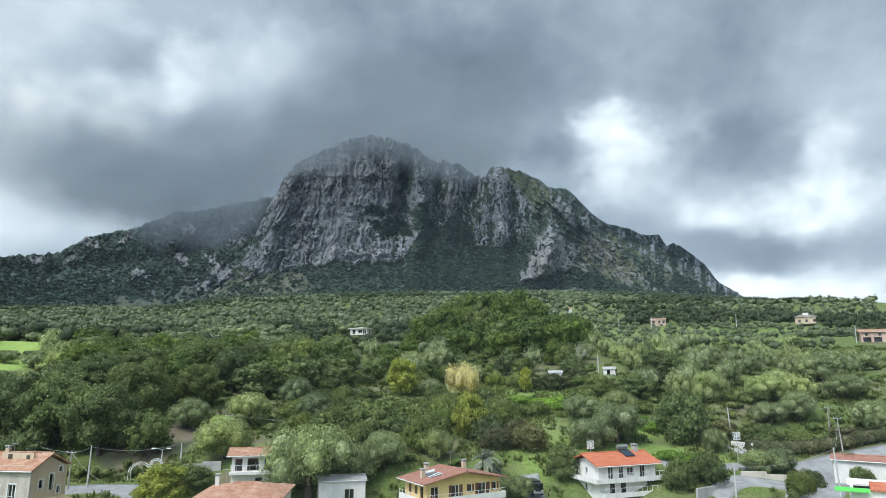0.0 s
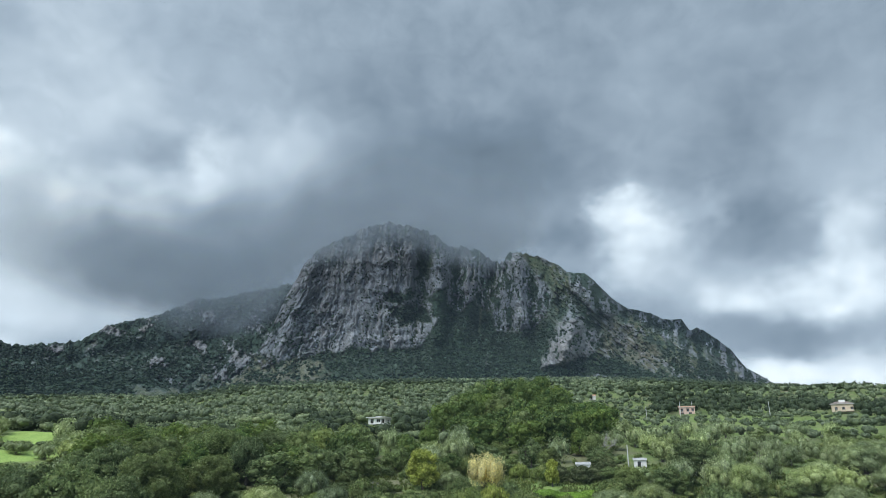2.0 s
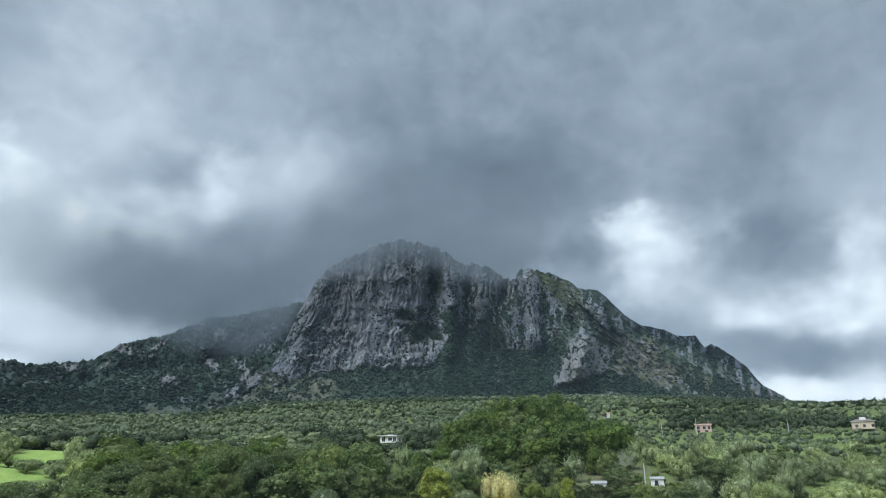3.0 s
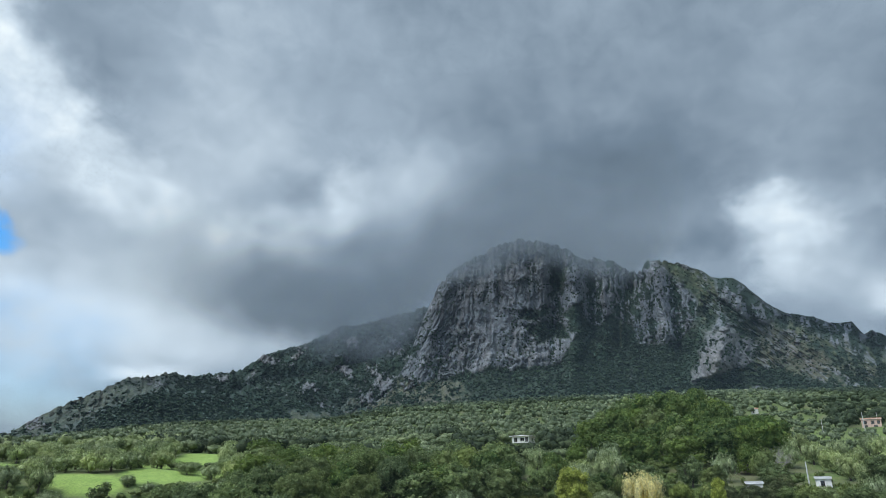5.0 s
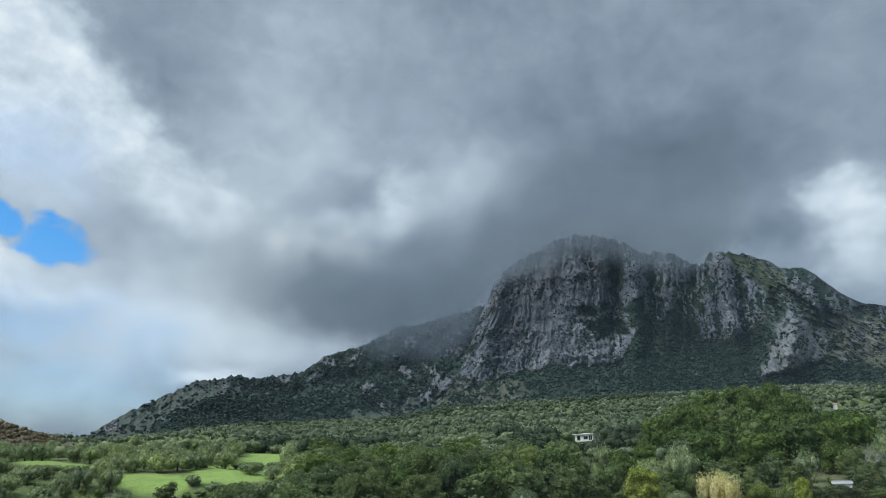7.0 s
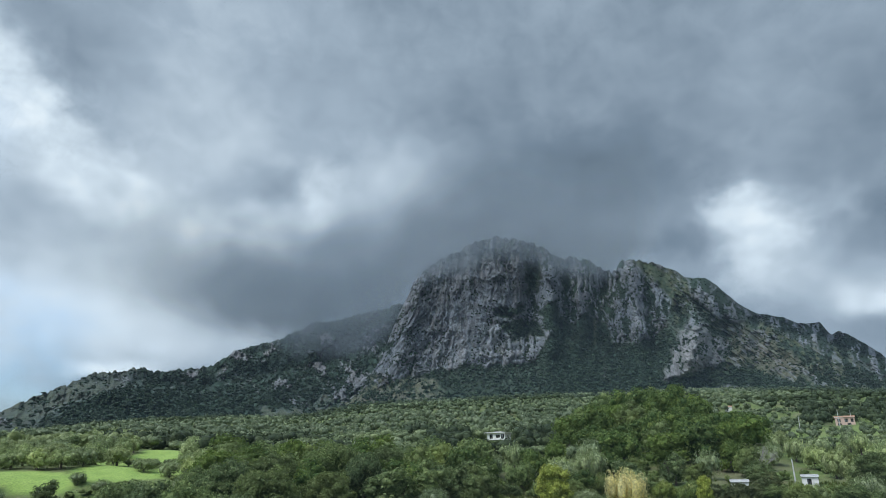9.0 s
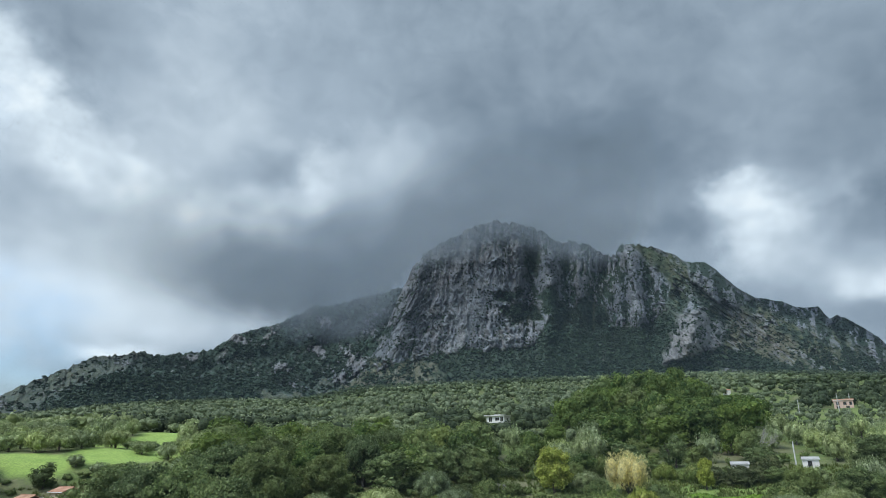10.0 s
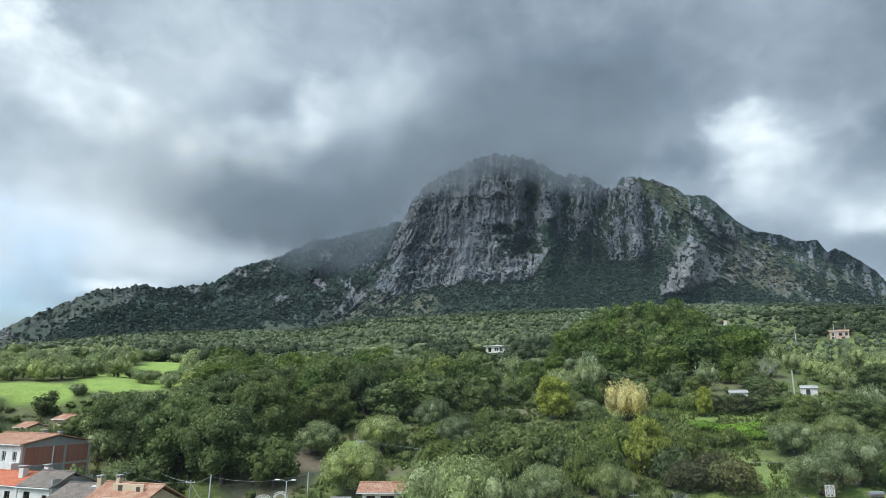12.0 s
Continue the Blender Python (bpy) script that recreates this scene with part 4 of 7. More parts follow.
VINES = [shrub_form("vine_patch", 1.2, 4.6, 2400, 0.22, VINE, 18, "bright green creeping vine cover on the bank", "vine", seed=s, flatness=0.4) for s in (46, 47)]
LIME_SHRUB = shrub_form("yellow_shrub", 6.5, 4.6, 5600, 0.2, LIME, 28, "large shrub with yellowish autumn leaves", seed=48)
CANES = [shrub_form("cane_clump", 4.0, 2.6, 1100, 0.5, CANE, 8, "pale green clump of tall canes", "reeds", seed=49, slim=0.16)]
PATTERNS = OAKS + OAKS_FAR + GREENOAKS_FAR + OLIVES + OLIVES_FAR + [LIME_TREE] + SHRUBS + DARK_SHRUBS + RUSSETS + VINES + [LIME_SHRUB] + CANES
TAKEN = []  # x, y, clear radius
PLANTED = set()
RNG = np.random.RandomState(3)


# kept in the camera's view over trees: place, half width, height of its foot
SEEN_FROM_CAMERA = ((-118, 158, 6.0, 22.3), (-108, 154, 5.0, 20.6), (-126, 144, 5.0, 21.0), (-165, 151, 7.0, 25.0), (-127, 190, 5.0, 26.6), (-38.5, 294, 4.5, 38.6), (126, 381, 5.0, 47.4), (209, 377, 7.5, 51.5), (149, 228, 6.0, 28.5), (43, 169, 2.0, 19.6), (29, 168, 2.2, 19.6), (101, 513, 3.5, 68.0), (-105.5, 134.5, 2.0, 15.6), (-108.5, 128.5, 2.0, 14.4))


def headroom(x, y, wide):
    """How high a tree may grow here without hiding a listed place from the camera."""
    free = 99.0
    for vx, vy, half, foot in SEEN_FROM_CAMERA:
        # the camera's first and last places
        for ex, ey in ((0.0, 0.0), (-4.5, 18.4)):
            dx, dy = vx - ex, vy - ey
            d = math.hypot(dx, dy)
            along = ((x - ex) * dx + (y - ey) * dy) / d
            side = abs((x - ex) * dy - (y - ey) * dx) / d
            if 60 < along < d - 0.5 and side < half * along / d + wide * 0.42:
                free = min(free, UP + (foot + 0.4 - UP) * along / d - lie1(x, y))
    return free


def plant(pattern, x, y, height=None, width=None, group="", clear=None, label=""):
    """Stands a copy of a pattern on the ground; the first one is the pattern itself."""
    # cut down or dropped where it would block the camera's view
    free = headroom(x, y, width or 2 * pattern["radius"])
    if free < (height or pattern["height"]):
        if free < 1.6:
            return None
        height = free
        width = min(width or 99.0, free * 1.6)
    sz = (height / pattern["height"]) if height else RNG.uniform(0.85, 1.15)
    sx = (width / (2 * pattern["radius"])) if width else sz * RNG.uniform(0.9, 1.1)
    m = Matrix.LocRotScale((x, y, lie1(x, y) - 0.05), Euler((0, 0, RNG.uniform(0, 6.28))), (sx, sx, sz))
    if pattern.name not in PLANTED:
        PLANTED.add(pattern.name)
        pattern.matrix_basis = m
        ob = pattern
    else:
        pattern_scale, pattern.scale = pattern.scale.copy(), (1, 1, 1)
        ob = copy_thing(pattern, m)
        pattern.scale = pattern_scale
    if group:
        ob["group"] = group
    if label:
        ob["label"] = label
    TAKEN.append((x, y, pattern["radius"] * sx * 0.62 if clear is None else clear))
    return ob


def pick(forms):
    return forms[RNG.randint(len(forms))]


# ---- trees: the ones that stand out ----
for x, y, h, w in ((24.1, 108.8, 5.2, 8.4), (29.6, 112.6, 7.0, 9.8), (26.4, 125.5, 5.2, 8.2), (35.0, 131.0, 5.0, 7.4)):
    plant(pick(OLIVES), x, y, h, w, "olive trees above the white house")
for x, y, h, w in ((55.2, 136.6, 6.8, 8.8), (66.3, 134.2, 6.0, 9.4), (61.0, 123.2, 4.5, 7.2), (66.7, 123.8, 5.8, 7.6), (84.1, 146.2, 6.0, 10.5), (80.7, 131.1, 5.2, 8.8),
                   (74.5, 114.4, 6.2, 7.4), (72, 141, 5, 8), (92, 158, 5.5, 8)):
    plant(pick(OLIVES), x, y, h, w, "olive trees on the east slope")
for x, y, h, w in ((-46.1, 120.5, 5.8, 7.6), (-36.0, 122.9, 6.6, 9.8), (-35.5, 108.1, 6.8, 11.2), (-19.8, 99.0, 11.4, 15.2), (-9.2, 104.7, 6.2, 7.6), (-0.8, 106.9, 5.2, 5.4),
                   (-3.0, 147.9, 4.4, 6.6), (-30.3, 136.5, 6.5, 7.6), (-13.5, 101.6, 6.6, 8.2), (-24.5, 127.5, 5.6, 7.4)):
    plant(pick(OLIVES), x, y, h, w, "olive trees above the village")
for x, y, h, w in ((-75.8, 118.1, 12.4, 13.6), (-66.7, 114.8, 14.2, 14.1), (-57.2, 111.0, 12.0, 14.0), (-57.1, 123.0, 12.0, 14.4), (-56.4, 150.8, 12.2, 14.2), (-49.4, 166.2, 10.0, 12.2),
                   (-47.2, 146.7, 10.6, 10.0), (-86, 124, 9.5, 12.5), (-68, 130, 11.0, 13.0), (-78, 137, 7.5, 11.0), (-64, 140, 10.5, 12.5), (-90, 131, 7.0, 10.0), (-50, 134, 9.0, 11.0)):
    plant(pick(OAKS), x, y, h, w, "oaks above the village")
plant(LIME_TREE, -9.2, 148.4, 8.8, 8.2, label="round yellow-green tree among darker trees")
plant(LIME_TREE, 19.2, 152.5, 6.0, 3.6, label="slim yellowish poplar beside bramble thickets")
plant(LIME_SHRUB, 4.8, 117.5, 8.6, 7.6)
plant(DARK_SHRUBS[1], 7.6, 115.5, 4.8, 7.0)
plant(RUSSETS[0], 14.2, 109.4, 4.9, 7.4)
plant(RUSSETS[0], 8.8, 110.0, 4.4, 6.2)
plant(RUSSETS[0], 13.0, 112.5, 5.0, 7.0)
plant(DARK_SHRUBS[0], 42.3, 116.9, 8.2, 11.2)
plant(DARK_SHRUBS[1], 18.6, 102.6, 4.6, 6.8)
plant(SHRUBS[0], 38.6, 98.4, 4.8, 6.4)
plant(DARK_SHRUBS[0], 34.2, 97.8, 4.4, 5.2)
plant(DARK_SHRUBS[1], -37.5, 100.6, 3.0, 7.0)
plant(OLIVES[1], 10.6, 98.3, 4.0, 5.6, label="small grey-green olive beside the yellow house")
plant(DARK_SHRUBS[0], 35.2, 148.2, 7.0, 8.6)
plant(OAKS[0], 42.6, 143.2, 8.2, 13.0)
plant(OAKS[1], 33.0, 156.0, 8.0, 10.0)
plant(OAKS[2], 52.0, 157.0, 8.4, 11.5)
for x, y, h, w in ((50.0, 94.0, 3.4, 4.6), (53.0, 96.2, 2.4, 3.4)):
    plant(pick(SHRUBS + DARK_SHRUBS), x, y, h, w, "garden shrubs by the road")
for x, y, h, w in ((45.4, 111.6, 4.2, 4.8), (52.2, 103.4, 4.0, 5.2), (59.4, 98.4, 4.4, 4.4)):
    plant(pick(OLIVES), x, y, h, w, "small trees by the road")
for x, y, h, w in ((50, 119, 3.4, 7), (56, 117, 3.2, 8), (62, 115.5, 2.6, 7), (70, 115, 2.6, 8), (78, 115, 3.0, 8), (47, 114, 2.4, 4)):
    plant(pick(RUSSETS + SHRUBS), x, y, h, w, "scrub on the road bank")
BRIGHT = plant(LIME_TREE, -39.4, 94.4, 7.0, 8.4, label="bright green tree beside the lane")
for x, y, h, w in ((-12.7, 120.6, 6.0, 15.0), (-20, 117, 5.0, 10.0), (-6, 124, 5.0, 10.0), (-16, 128, 4.6, 12.0), (-2, 115, 5.2, 8.4), (1, 127, 5.6, 9.0), (11, 122, 5.0, 8.0), (-25, 118, 4.0, 8.0),
                   (-4, 110.5, 5.4, 7.2), (-14, 110, 4.6, 8.0), (-9, 136, 3.0, 10.0), (-21, 141, 4.0, 8.0), (12, 130, 4.6, 9.0), (29, 139, 4.0, 8.0), (36, 136, 4.0, 8.0), (46, 126, 3.2, 8.0)):
    plant(pick(SHRUBS), x, y, h, w, "bramble thickets")
for x, y, w in ((21.3, 140.9, 8), (26, 143, 8), (17, 143.5, 8), (24, 136.5, 7), (39, 122, 8), (44, 124.5, 7), (36, 127, 8), (40, 105.5, 7), (36, 106.5, 6), (32, 117, 5)):
    plant(pick(VINES), x, y, 1.3, w, "vine cover")
for x, y, h in ((30, 158, 4), (26, 156.5, 4.2), (34, 164, 4.5), (22, 158, 3.6), (-13, 128.5, 3.0), (28, 163, 4.4)):
    plant(CANES[0], x, y, h, None, "cane clumps")

for x, y, h, w in ((-121, 167, 5.4, 7.6), (-113, 165, 5.0, 7.0), (-130, 151, 5.2, 7.2), (-109, 161.5, 4.6, 6.4), (-134, 160, 5.4, 7.6), (-126, 172, 5.2, 7.4), (-118, 152, 5.0, 6.5), (-111, 166, 5.2, 7.0), (-125, 160, 5.0, 6.8), (-104, 171, 4.8, 6.2), (-121, 142, 4.6, 6.0), (-114, 146, 4.4, 5.8)):
    plant(pick(OLIVES_FAR), x, y, h, w, "olive trees round the field")

# ---- the village: materials ----


def plaster(name, a, b, rough=0.9):
    k = Mat(name, rough)
    w = k.coord("Object")
    stain = k.noise(k.coord("Object", (1, 1, 0.35)), 0.8, 5.0, 0.6)
    fine = k.noise(w, 14.0, 4.0)
    c = k.mix(k.step(stain, 0.42, 0.75), a, b)
    c = k.mix(k.calc("MULTIPLY", fine, 0.18), c, tuple(v * 0.7 for v in a))
    return k.color(c).bump(fine, 0.3, 0.02).m


def roof_tiles(name, a, b, c, along="X"):
    k = Mat(name, 0.85)
    w = k.coord("Object")
    wave = k.n("ShaderNodeTexWave")
    k.link(w, wave.inputs["Vector"])
    wave.bands_direction = along
    wave.inputs["Scale"].default_value, wave.inputs["Distortion"].default_value = 1.6, 0.25
    patch = k.noise(w, 1.1, 5.0, 0.65)
    speck = k.noise(w, 7.0, 3.0, 0.7)
    col = k.ramp(patch, (0.32, a), (0.5, b), (0.7, c))
    col = k.mix(k.step(speck, 0.5, 0.8), col, tuple(v * 0.6 for v in a))
    return k.color(col).bump(k.calc("ADD", wave.outputs["Fac"], k.calc("MULTIPLY", speck, 0.5)), 0.8, 0.08).m


def simple(name, col, rough=0.6, metal=0.0, vary=0.2):
    k = Mat(name, rough, metal)
    f = k.noise(k.coord("Object"), 5.0, 4.0)
    return k.color(k.mix(k.calc("MULTIPLY", f, vary * 2), col, tuple(v * 0.6 for v in col))).m


def brick_material():
    k = Mat("hollow_brick_wall", 0.9)
    m = k.coord("Object", (1, 1, 1))
    t = k.n("ShaderNodeTexBrick")
    k.link(m, t.inputs["Vector"])
    t.inputs["Color1"].default_value, t.inputs["Color2"].default_value = (0.40, 0.170, 0.115, 1), (0.32, 0.130, 0.090, 1)
    t.inputs["Mortar"].default_value = (0.30, 0.26, 0.23, 1)
    t.inputs["Scale"].default_value = 2.2
    f = k.noise(m, 0.6, 4.0)
    return k.color(k.mix(k.step(f, 0.45, 0.75), t.outputs[0], (0.30, 0.17, 0.13))).m


def glass_material():
    k = Mat("window_glass", 0.02)
    k.bsdf.inputs["Transmission Weight"].default_value = 1.0
    k.bsdf.inputs["Base Color"].default_value = (0.75, 0.8, 0.8, 1)
    return k.m


WHITE = plaster("white_plaster", (0.76, 0.73, 0.69), (0.60, 0.57, 0.53))
YELLOW = plaster("yellow_plaster", (0.76, 0.55, 0.24), (0.66, 0.46, 0.19))
TAN = plaster("tan_plaster", (0.60, 0.47, 0.34), (0.50, 0.39, 0.28))
PINK = plaster("pink_plaster", (0.60, 0.42, 0.34), (0.48, 0.34, 0.28))
STONE = plaster("rough_stone_plaster", (0.54, 0.48, 0.40), (0.32, 0.28, 0.23))
GREYWALL = plaster("grey_render", (0.36, 0.37, 0.37), (0.27, 0.28, 0.28))
BRICK = brick_material()
CONCRETE = plaster("concrete", (0.42, 0.41, 0.39), (0.30, 0.29, 0.28))
ORANGE_TILES = roof_tiles("orange_roof_tiles", (0.48, 0.125, 0.060), (0.56, 0.165, 0.080), (0.60, 0.215, 0.110))
RED_TILES = roof_tiles("brown_red_roof_tiles", (0.30, 0.125, 0.085), (0.36, 0.165, 0.115), (0.42, 0.225, 0.165), "Y")
OLD_TILES = roof_tiles("old_clay_tiles", (0.34, 0.15, 0.09), (0.46, 0.24, 0.15), (0.55, 0.36, 0.26), "X")
GREY_TILES = roof_tiles("weathered_clay_tiles", (0.14, 0.115, 0.095), (0.22, 0.18, 0.15), (0.32, 0.25, 0.20))
GLASS = glass_material()
FRAME = simple("white_window_frame", (0.74, 0.74, 0.72), 0.5)
SHUTTER = simple("brown_shutter", (0.135, 0.065, 0.040), 0.6)
DARKWOOD = simple("dark_wood", (0.080, 0.060, 0.045), 0.7)
METAL = simple("galvanised_steel", (0.52, 0.54, 0.55), 0.4, 0.8)
IRON = simple("dark_iron", (0.05, 0.05, 0.05), 0.5, 0.4)
PANEL = simple("solar_panel_glass", (0.030, 0.045, 0.065), 0.12, 0.2)
POLEWOOD = bark("weathered_pole", (0.26, 0.23, 0.20), (0.40, 0.37, 0.33))
POLECONCRETE = plaster("pole_concrete", (0.52, 0.51, 0.49), (0.40, 0.39, 0.38))
WHITEPAINT = simple("white_painted_wood", (0.80, 0.80, 0.78), 0.5)
GREENPAINT = simple("bright_green_panel", (0.10, 0.60, 0.09), 0.6)
BLUEPAINT = simple("pale_blue_panel", (0.25, 0.36, 0.46), 0.6)
CABLE = simple("grey_cable", (0.30, 0.30, 0.29), 0.6)
BLACKPAINT = simple("black_vehicle_paint", (0.020, 0.021, 0.023), 0.3)
RUBBER = simple("tyre_rubber", (0.02, 0.02, 0.02), 0.9)
AWNING = simple("beige_canvas", (0.66, 0.50, 0.28), 0.9)


def asphalt_material():
    k = Mat("worn_asphalt", 0.9)
    w = k.world()
    f, g = k.noise(w, 0.5, 5.0), k.noise(w, 9.0, 4.0)
    c = k.ramp(f, (0.35, (0.22, 0.22, 0.22)), (0.65, (0.33, 0.325, 0.315)))
    return k.color(k.mix(k.calc("MULTIPLY", g, 0.3), c, (0.16, 0.16, 0.16))).bump(g, 0.2, 0.02).m


ASPHALT = asphalt_material()

# ---- the village: building tools ----


def part(name, bm, material, parent, label=""):
    me = bpy.data.meshes.new(name)
    bm.normal_update()
    bm.to_mesh(me)
    bm.free()
    ob = new(name, me)
    ob.data.materials.append(material)
    ob.parent = parent
    if label:
        ob["label"] = label
    return ob


def box(x0, x1, y0, y1, z0, z1, bm=None, m=None):
    bm = bm or bmesh.new()
    vs = [bm.verts.new(((m @ Vector(p)) if m else p)) for p in ((x0, y0, z0), (x1, y0, z0), (x1, y1, z0), (x0, y1, z0), (x0, y0, z1), (x1, y0, z1), (x1, y1, z1), (x0, y1, z1))]
    for f in ((0, 3, 2, 1), (4, 5, 6, 7), (0, 1, 5, 4), (1, 2, 6, 5), (2, 3, 7, 6), (3, 0, 4, 7)):
        bm.faces.new([vs[i] for i in f])
    return bm


def soften(bm, w=0.03):
    bmesh.ops.bevel(bm, geom=bm.edges[:], offset=w, segments=1, affect="EDGES")
    return bm


def slab(points, thick, bm=None):
    """A solid plate under a flat polygon of 3D points."""
    bm = bm or bmesh.new()
    top = [bm.verts.new(p) for p in points]
    low = [bm.verts.new((p[0], p[1], p[2] - thick)) for p in points]
    bm.faces.new(top)
    bm.faces.new(low[::-1])
    n = len(points)
    for i in range(n):
        bm.faces.new((top[i], low[i], low[(i + 1) % n], top[(i + 1) % n]))
    bmesh.ops.recalc_face_normals(bm, faces=bm.faces[:])
    return bm


def pipe(points, radius, sides=8, bm=None):
    v, f = tube(points, [radius] * len(points), sides)
    bm = bm or bmesh.new()
    vs = [bm.verts.new(tuple(p)) for p in v]
    for q in f:
        bm.faces.new([vs[int(i)] for i in q])
    n = len(points)
    bm.faces.new(vs[:sides][::-1])
    bm.faces.new(vs[(n - 1) * sides:])
    return bm


def wall_mesh(length, z0, z1, holes, thick, gable=0.0, at=0.5):
    """A wall along x with its outer face at y = 0, open where the holes are, with a gable on top if asked for."""
    bm = bmesh.new()
    holes = [tuple(round(q, 3) for q in (h[0], h[1], h[2], h[3])) for h in holes]
    xs = sorted({0.0, length, *(h[0] for h in holes), *(round(h[0] + h[2], 3) for h in holes)})
    zs = sorted({z0, z1, *(h[1] for h in holes), *(round(h[1] + h[3], 3) for h in holes)})
    solid = {}
    for i in range(len(xs) - 1):
        for j in range(len(zs) - 1):
            cx, cz = (xs[i] + xs[i + 1]) / 2, (zs[j] + zs[j + 1]) / 2
            solid[i, j] = not any(h[0] < cx < h[0] + h[2] and h[1] < cz < h[1] + h[3] for h in holes)
    cache = {}

    def vert(x, y, z):
        key = (round(x, 4), round(y, 4), round(z, 4))
        if key not in cache:
            cache[key] = bm.verts.new(key)
        return cache[key]

    def quad(*ps):
        bm.faces.new([vert(*p) for p in ps])
    for (i, j), full in solid.items():
        if not full:
            continue
        a, b, c, d = xs[i], xs[i + 1], zs[j], zs[j + 1]
        quad((a, 0, c), (b, 0, c), (b, 0, d), (a, 0, d))
        quad((a, thick, c), (a, thick, d), (b, thick, d), (b, thick, c))
        if not solid.get((i - 1, j)):
            quad((a, 0, c), (a, 0, d), (a, thick, d), (a, thick, c))
        if not solid.get((i + 1, j)):
            quad((b, 0, c), (b, thick, c), (b, thick, d), (b, 0, d))
        if not solid.get((i, j - 1)):
            quad((a, 0, c), (a, thick, c), (b, thick, c), (b, 0, c))
        if not solid.get((i, j + 1)) and not (gable and j == len(zs) - 2):
            quad((a, 0, d), (b, 0, d), (b, thick, d), (a, thick, d))
    if gable:
        t = bm.verts.new((length * at, 0, z1 + gable)), bm.verts.new((length * at, thick, z1 + gable))
        a, b, c, d = (bm.verts.new(p) for p in ((0, 0, z1), (length, 0, z1), (length, thick, z1), (0, thick, z1)))
        for f in ((a, b, t[0]), (c, d, t[1]), (b, c, t[1], t[0]), (d, a, t[0], t[1])):
            bm.faces.new(f)
    return bm


FACES = {"front": lambda l, d, t: ((0, 0), (1, 0), (0, 1), l), "back": lambda l, d, t: ((l, d), (-1, 0), (0, -1), l),
         "left": lambda l, d, t: ((0, d - t), (0, -1), (1, 0), d - 2 * t), "right": lambda l, d, t: ((l, t), (0, 1), (-1, 0), d - 2 * t)}


def face_matrix(face, l, d, t):
    o, u, n, length = FACES[face](l, d, t)
    return Matrix(((u[0], n[0], 0, o[0]), (u[1], n[1], 0, o[1]), (0, 0, 1, 0), (0, 0, 0, 1))), length


def window(root, m, x, z, w, h, style):
    """A window or a glazed door in its opening: frame, panes, and shutters or none."""
    name = "door" if h > 1.65 else "window"
    top = new(name)
    top.parent = root
    top.matrix_basis = m
    bar = 0.07
    bm = bmesh.new()
    for a, b, c, d in ((x, x + bar, z, z + h), (x + w - bar, x + w, z, z + h), (x + bar, x + w - bar, z, z + bar), (x + bar, x + w - bar, z + h - bar, z + h)):
        box(a, b, 0.10, 0.17, c, d, bm)
    if w > 0.8:
        box(x + w / 2 - 0.035, x + w / 2 + 0.035, 0.10, 0.17, z + bar, z + h - bar, bm)
    part("frame", bm, DARKWOOD if style == "wood" else FRAME, top)
    part("pane", box(x + bar, x + w - bar, 0.125, 0.14, z + bar, z + h - bar), GLASS, top)
    # dark panel behind the pane stands in for the unlit room
    part("room_dark_panel", box(x + 0.03, x + w - 0.03, 0.24, 0.27, z + 0.03, z + h - 0.03), DARKWOOD, top, "dark panel standing in for the unlit room")
    if style == "shutters":
        for a in (x - w * 0.48, x + w + 0.02):
            bm = box(a, a + w * 0.46, -0.05, -0.01, z, z + h)
            for k in range(int(h / 0.14)):
                box(a + 0.05, a + w * 0.46 - 0.05, -0.065, -0.048, z + 0.04 + k * 0.14, z + 0.12 + k * 0.14, bm)
            part("shutter", bm, SHUTTER, top, "brown louvred shutter")
    if style == "trim":
        bm = bmesh.new()
        for a, b, c, d in ((x - 0.14, x, z - 0.02, z + h + 0.14), (x + w, x + w + 0.14, z - 0.02, z + h + 0.14), (x, x + w, z + h, z + h + 0.14)):
            box(a, b, -0.03, 0.02, c, d, bm)
        part("surround", bm, FRAME, top, "white painted surround")
    if name == "window":
        part("sill", box(x - 0.08, x + w + 0.08, -0.08, 0.1, z - 0.06, z - 0.005), CONCRETE if style != "trim" else FRAME, top)
    return top


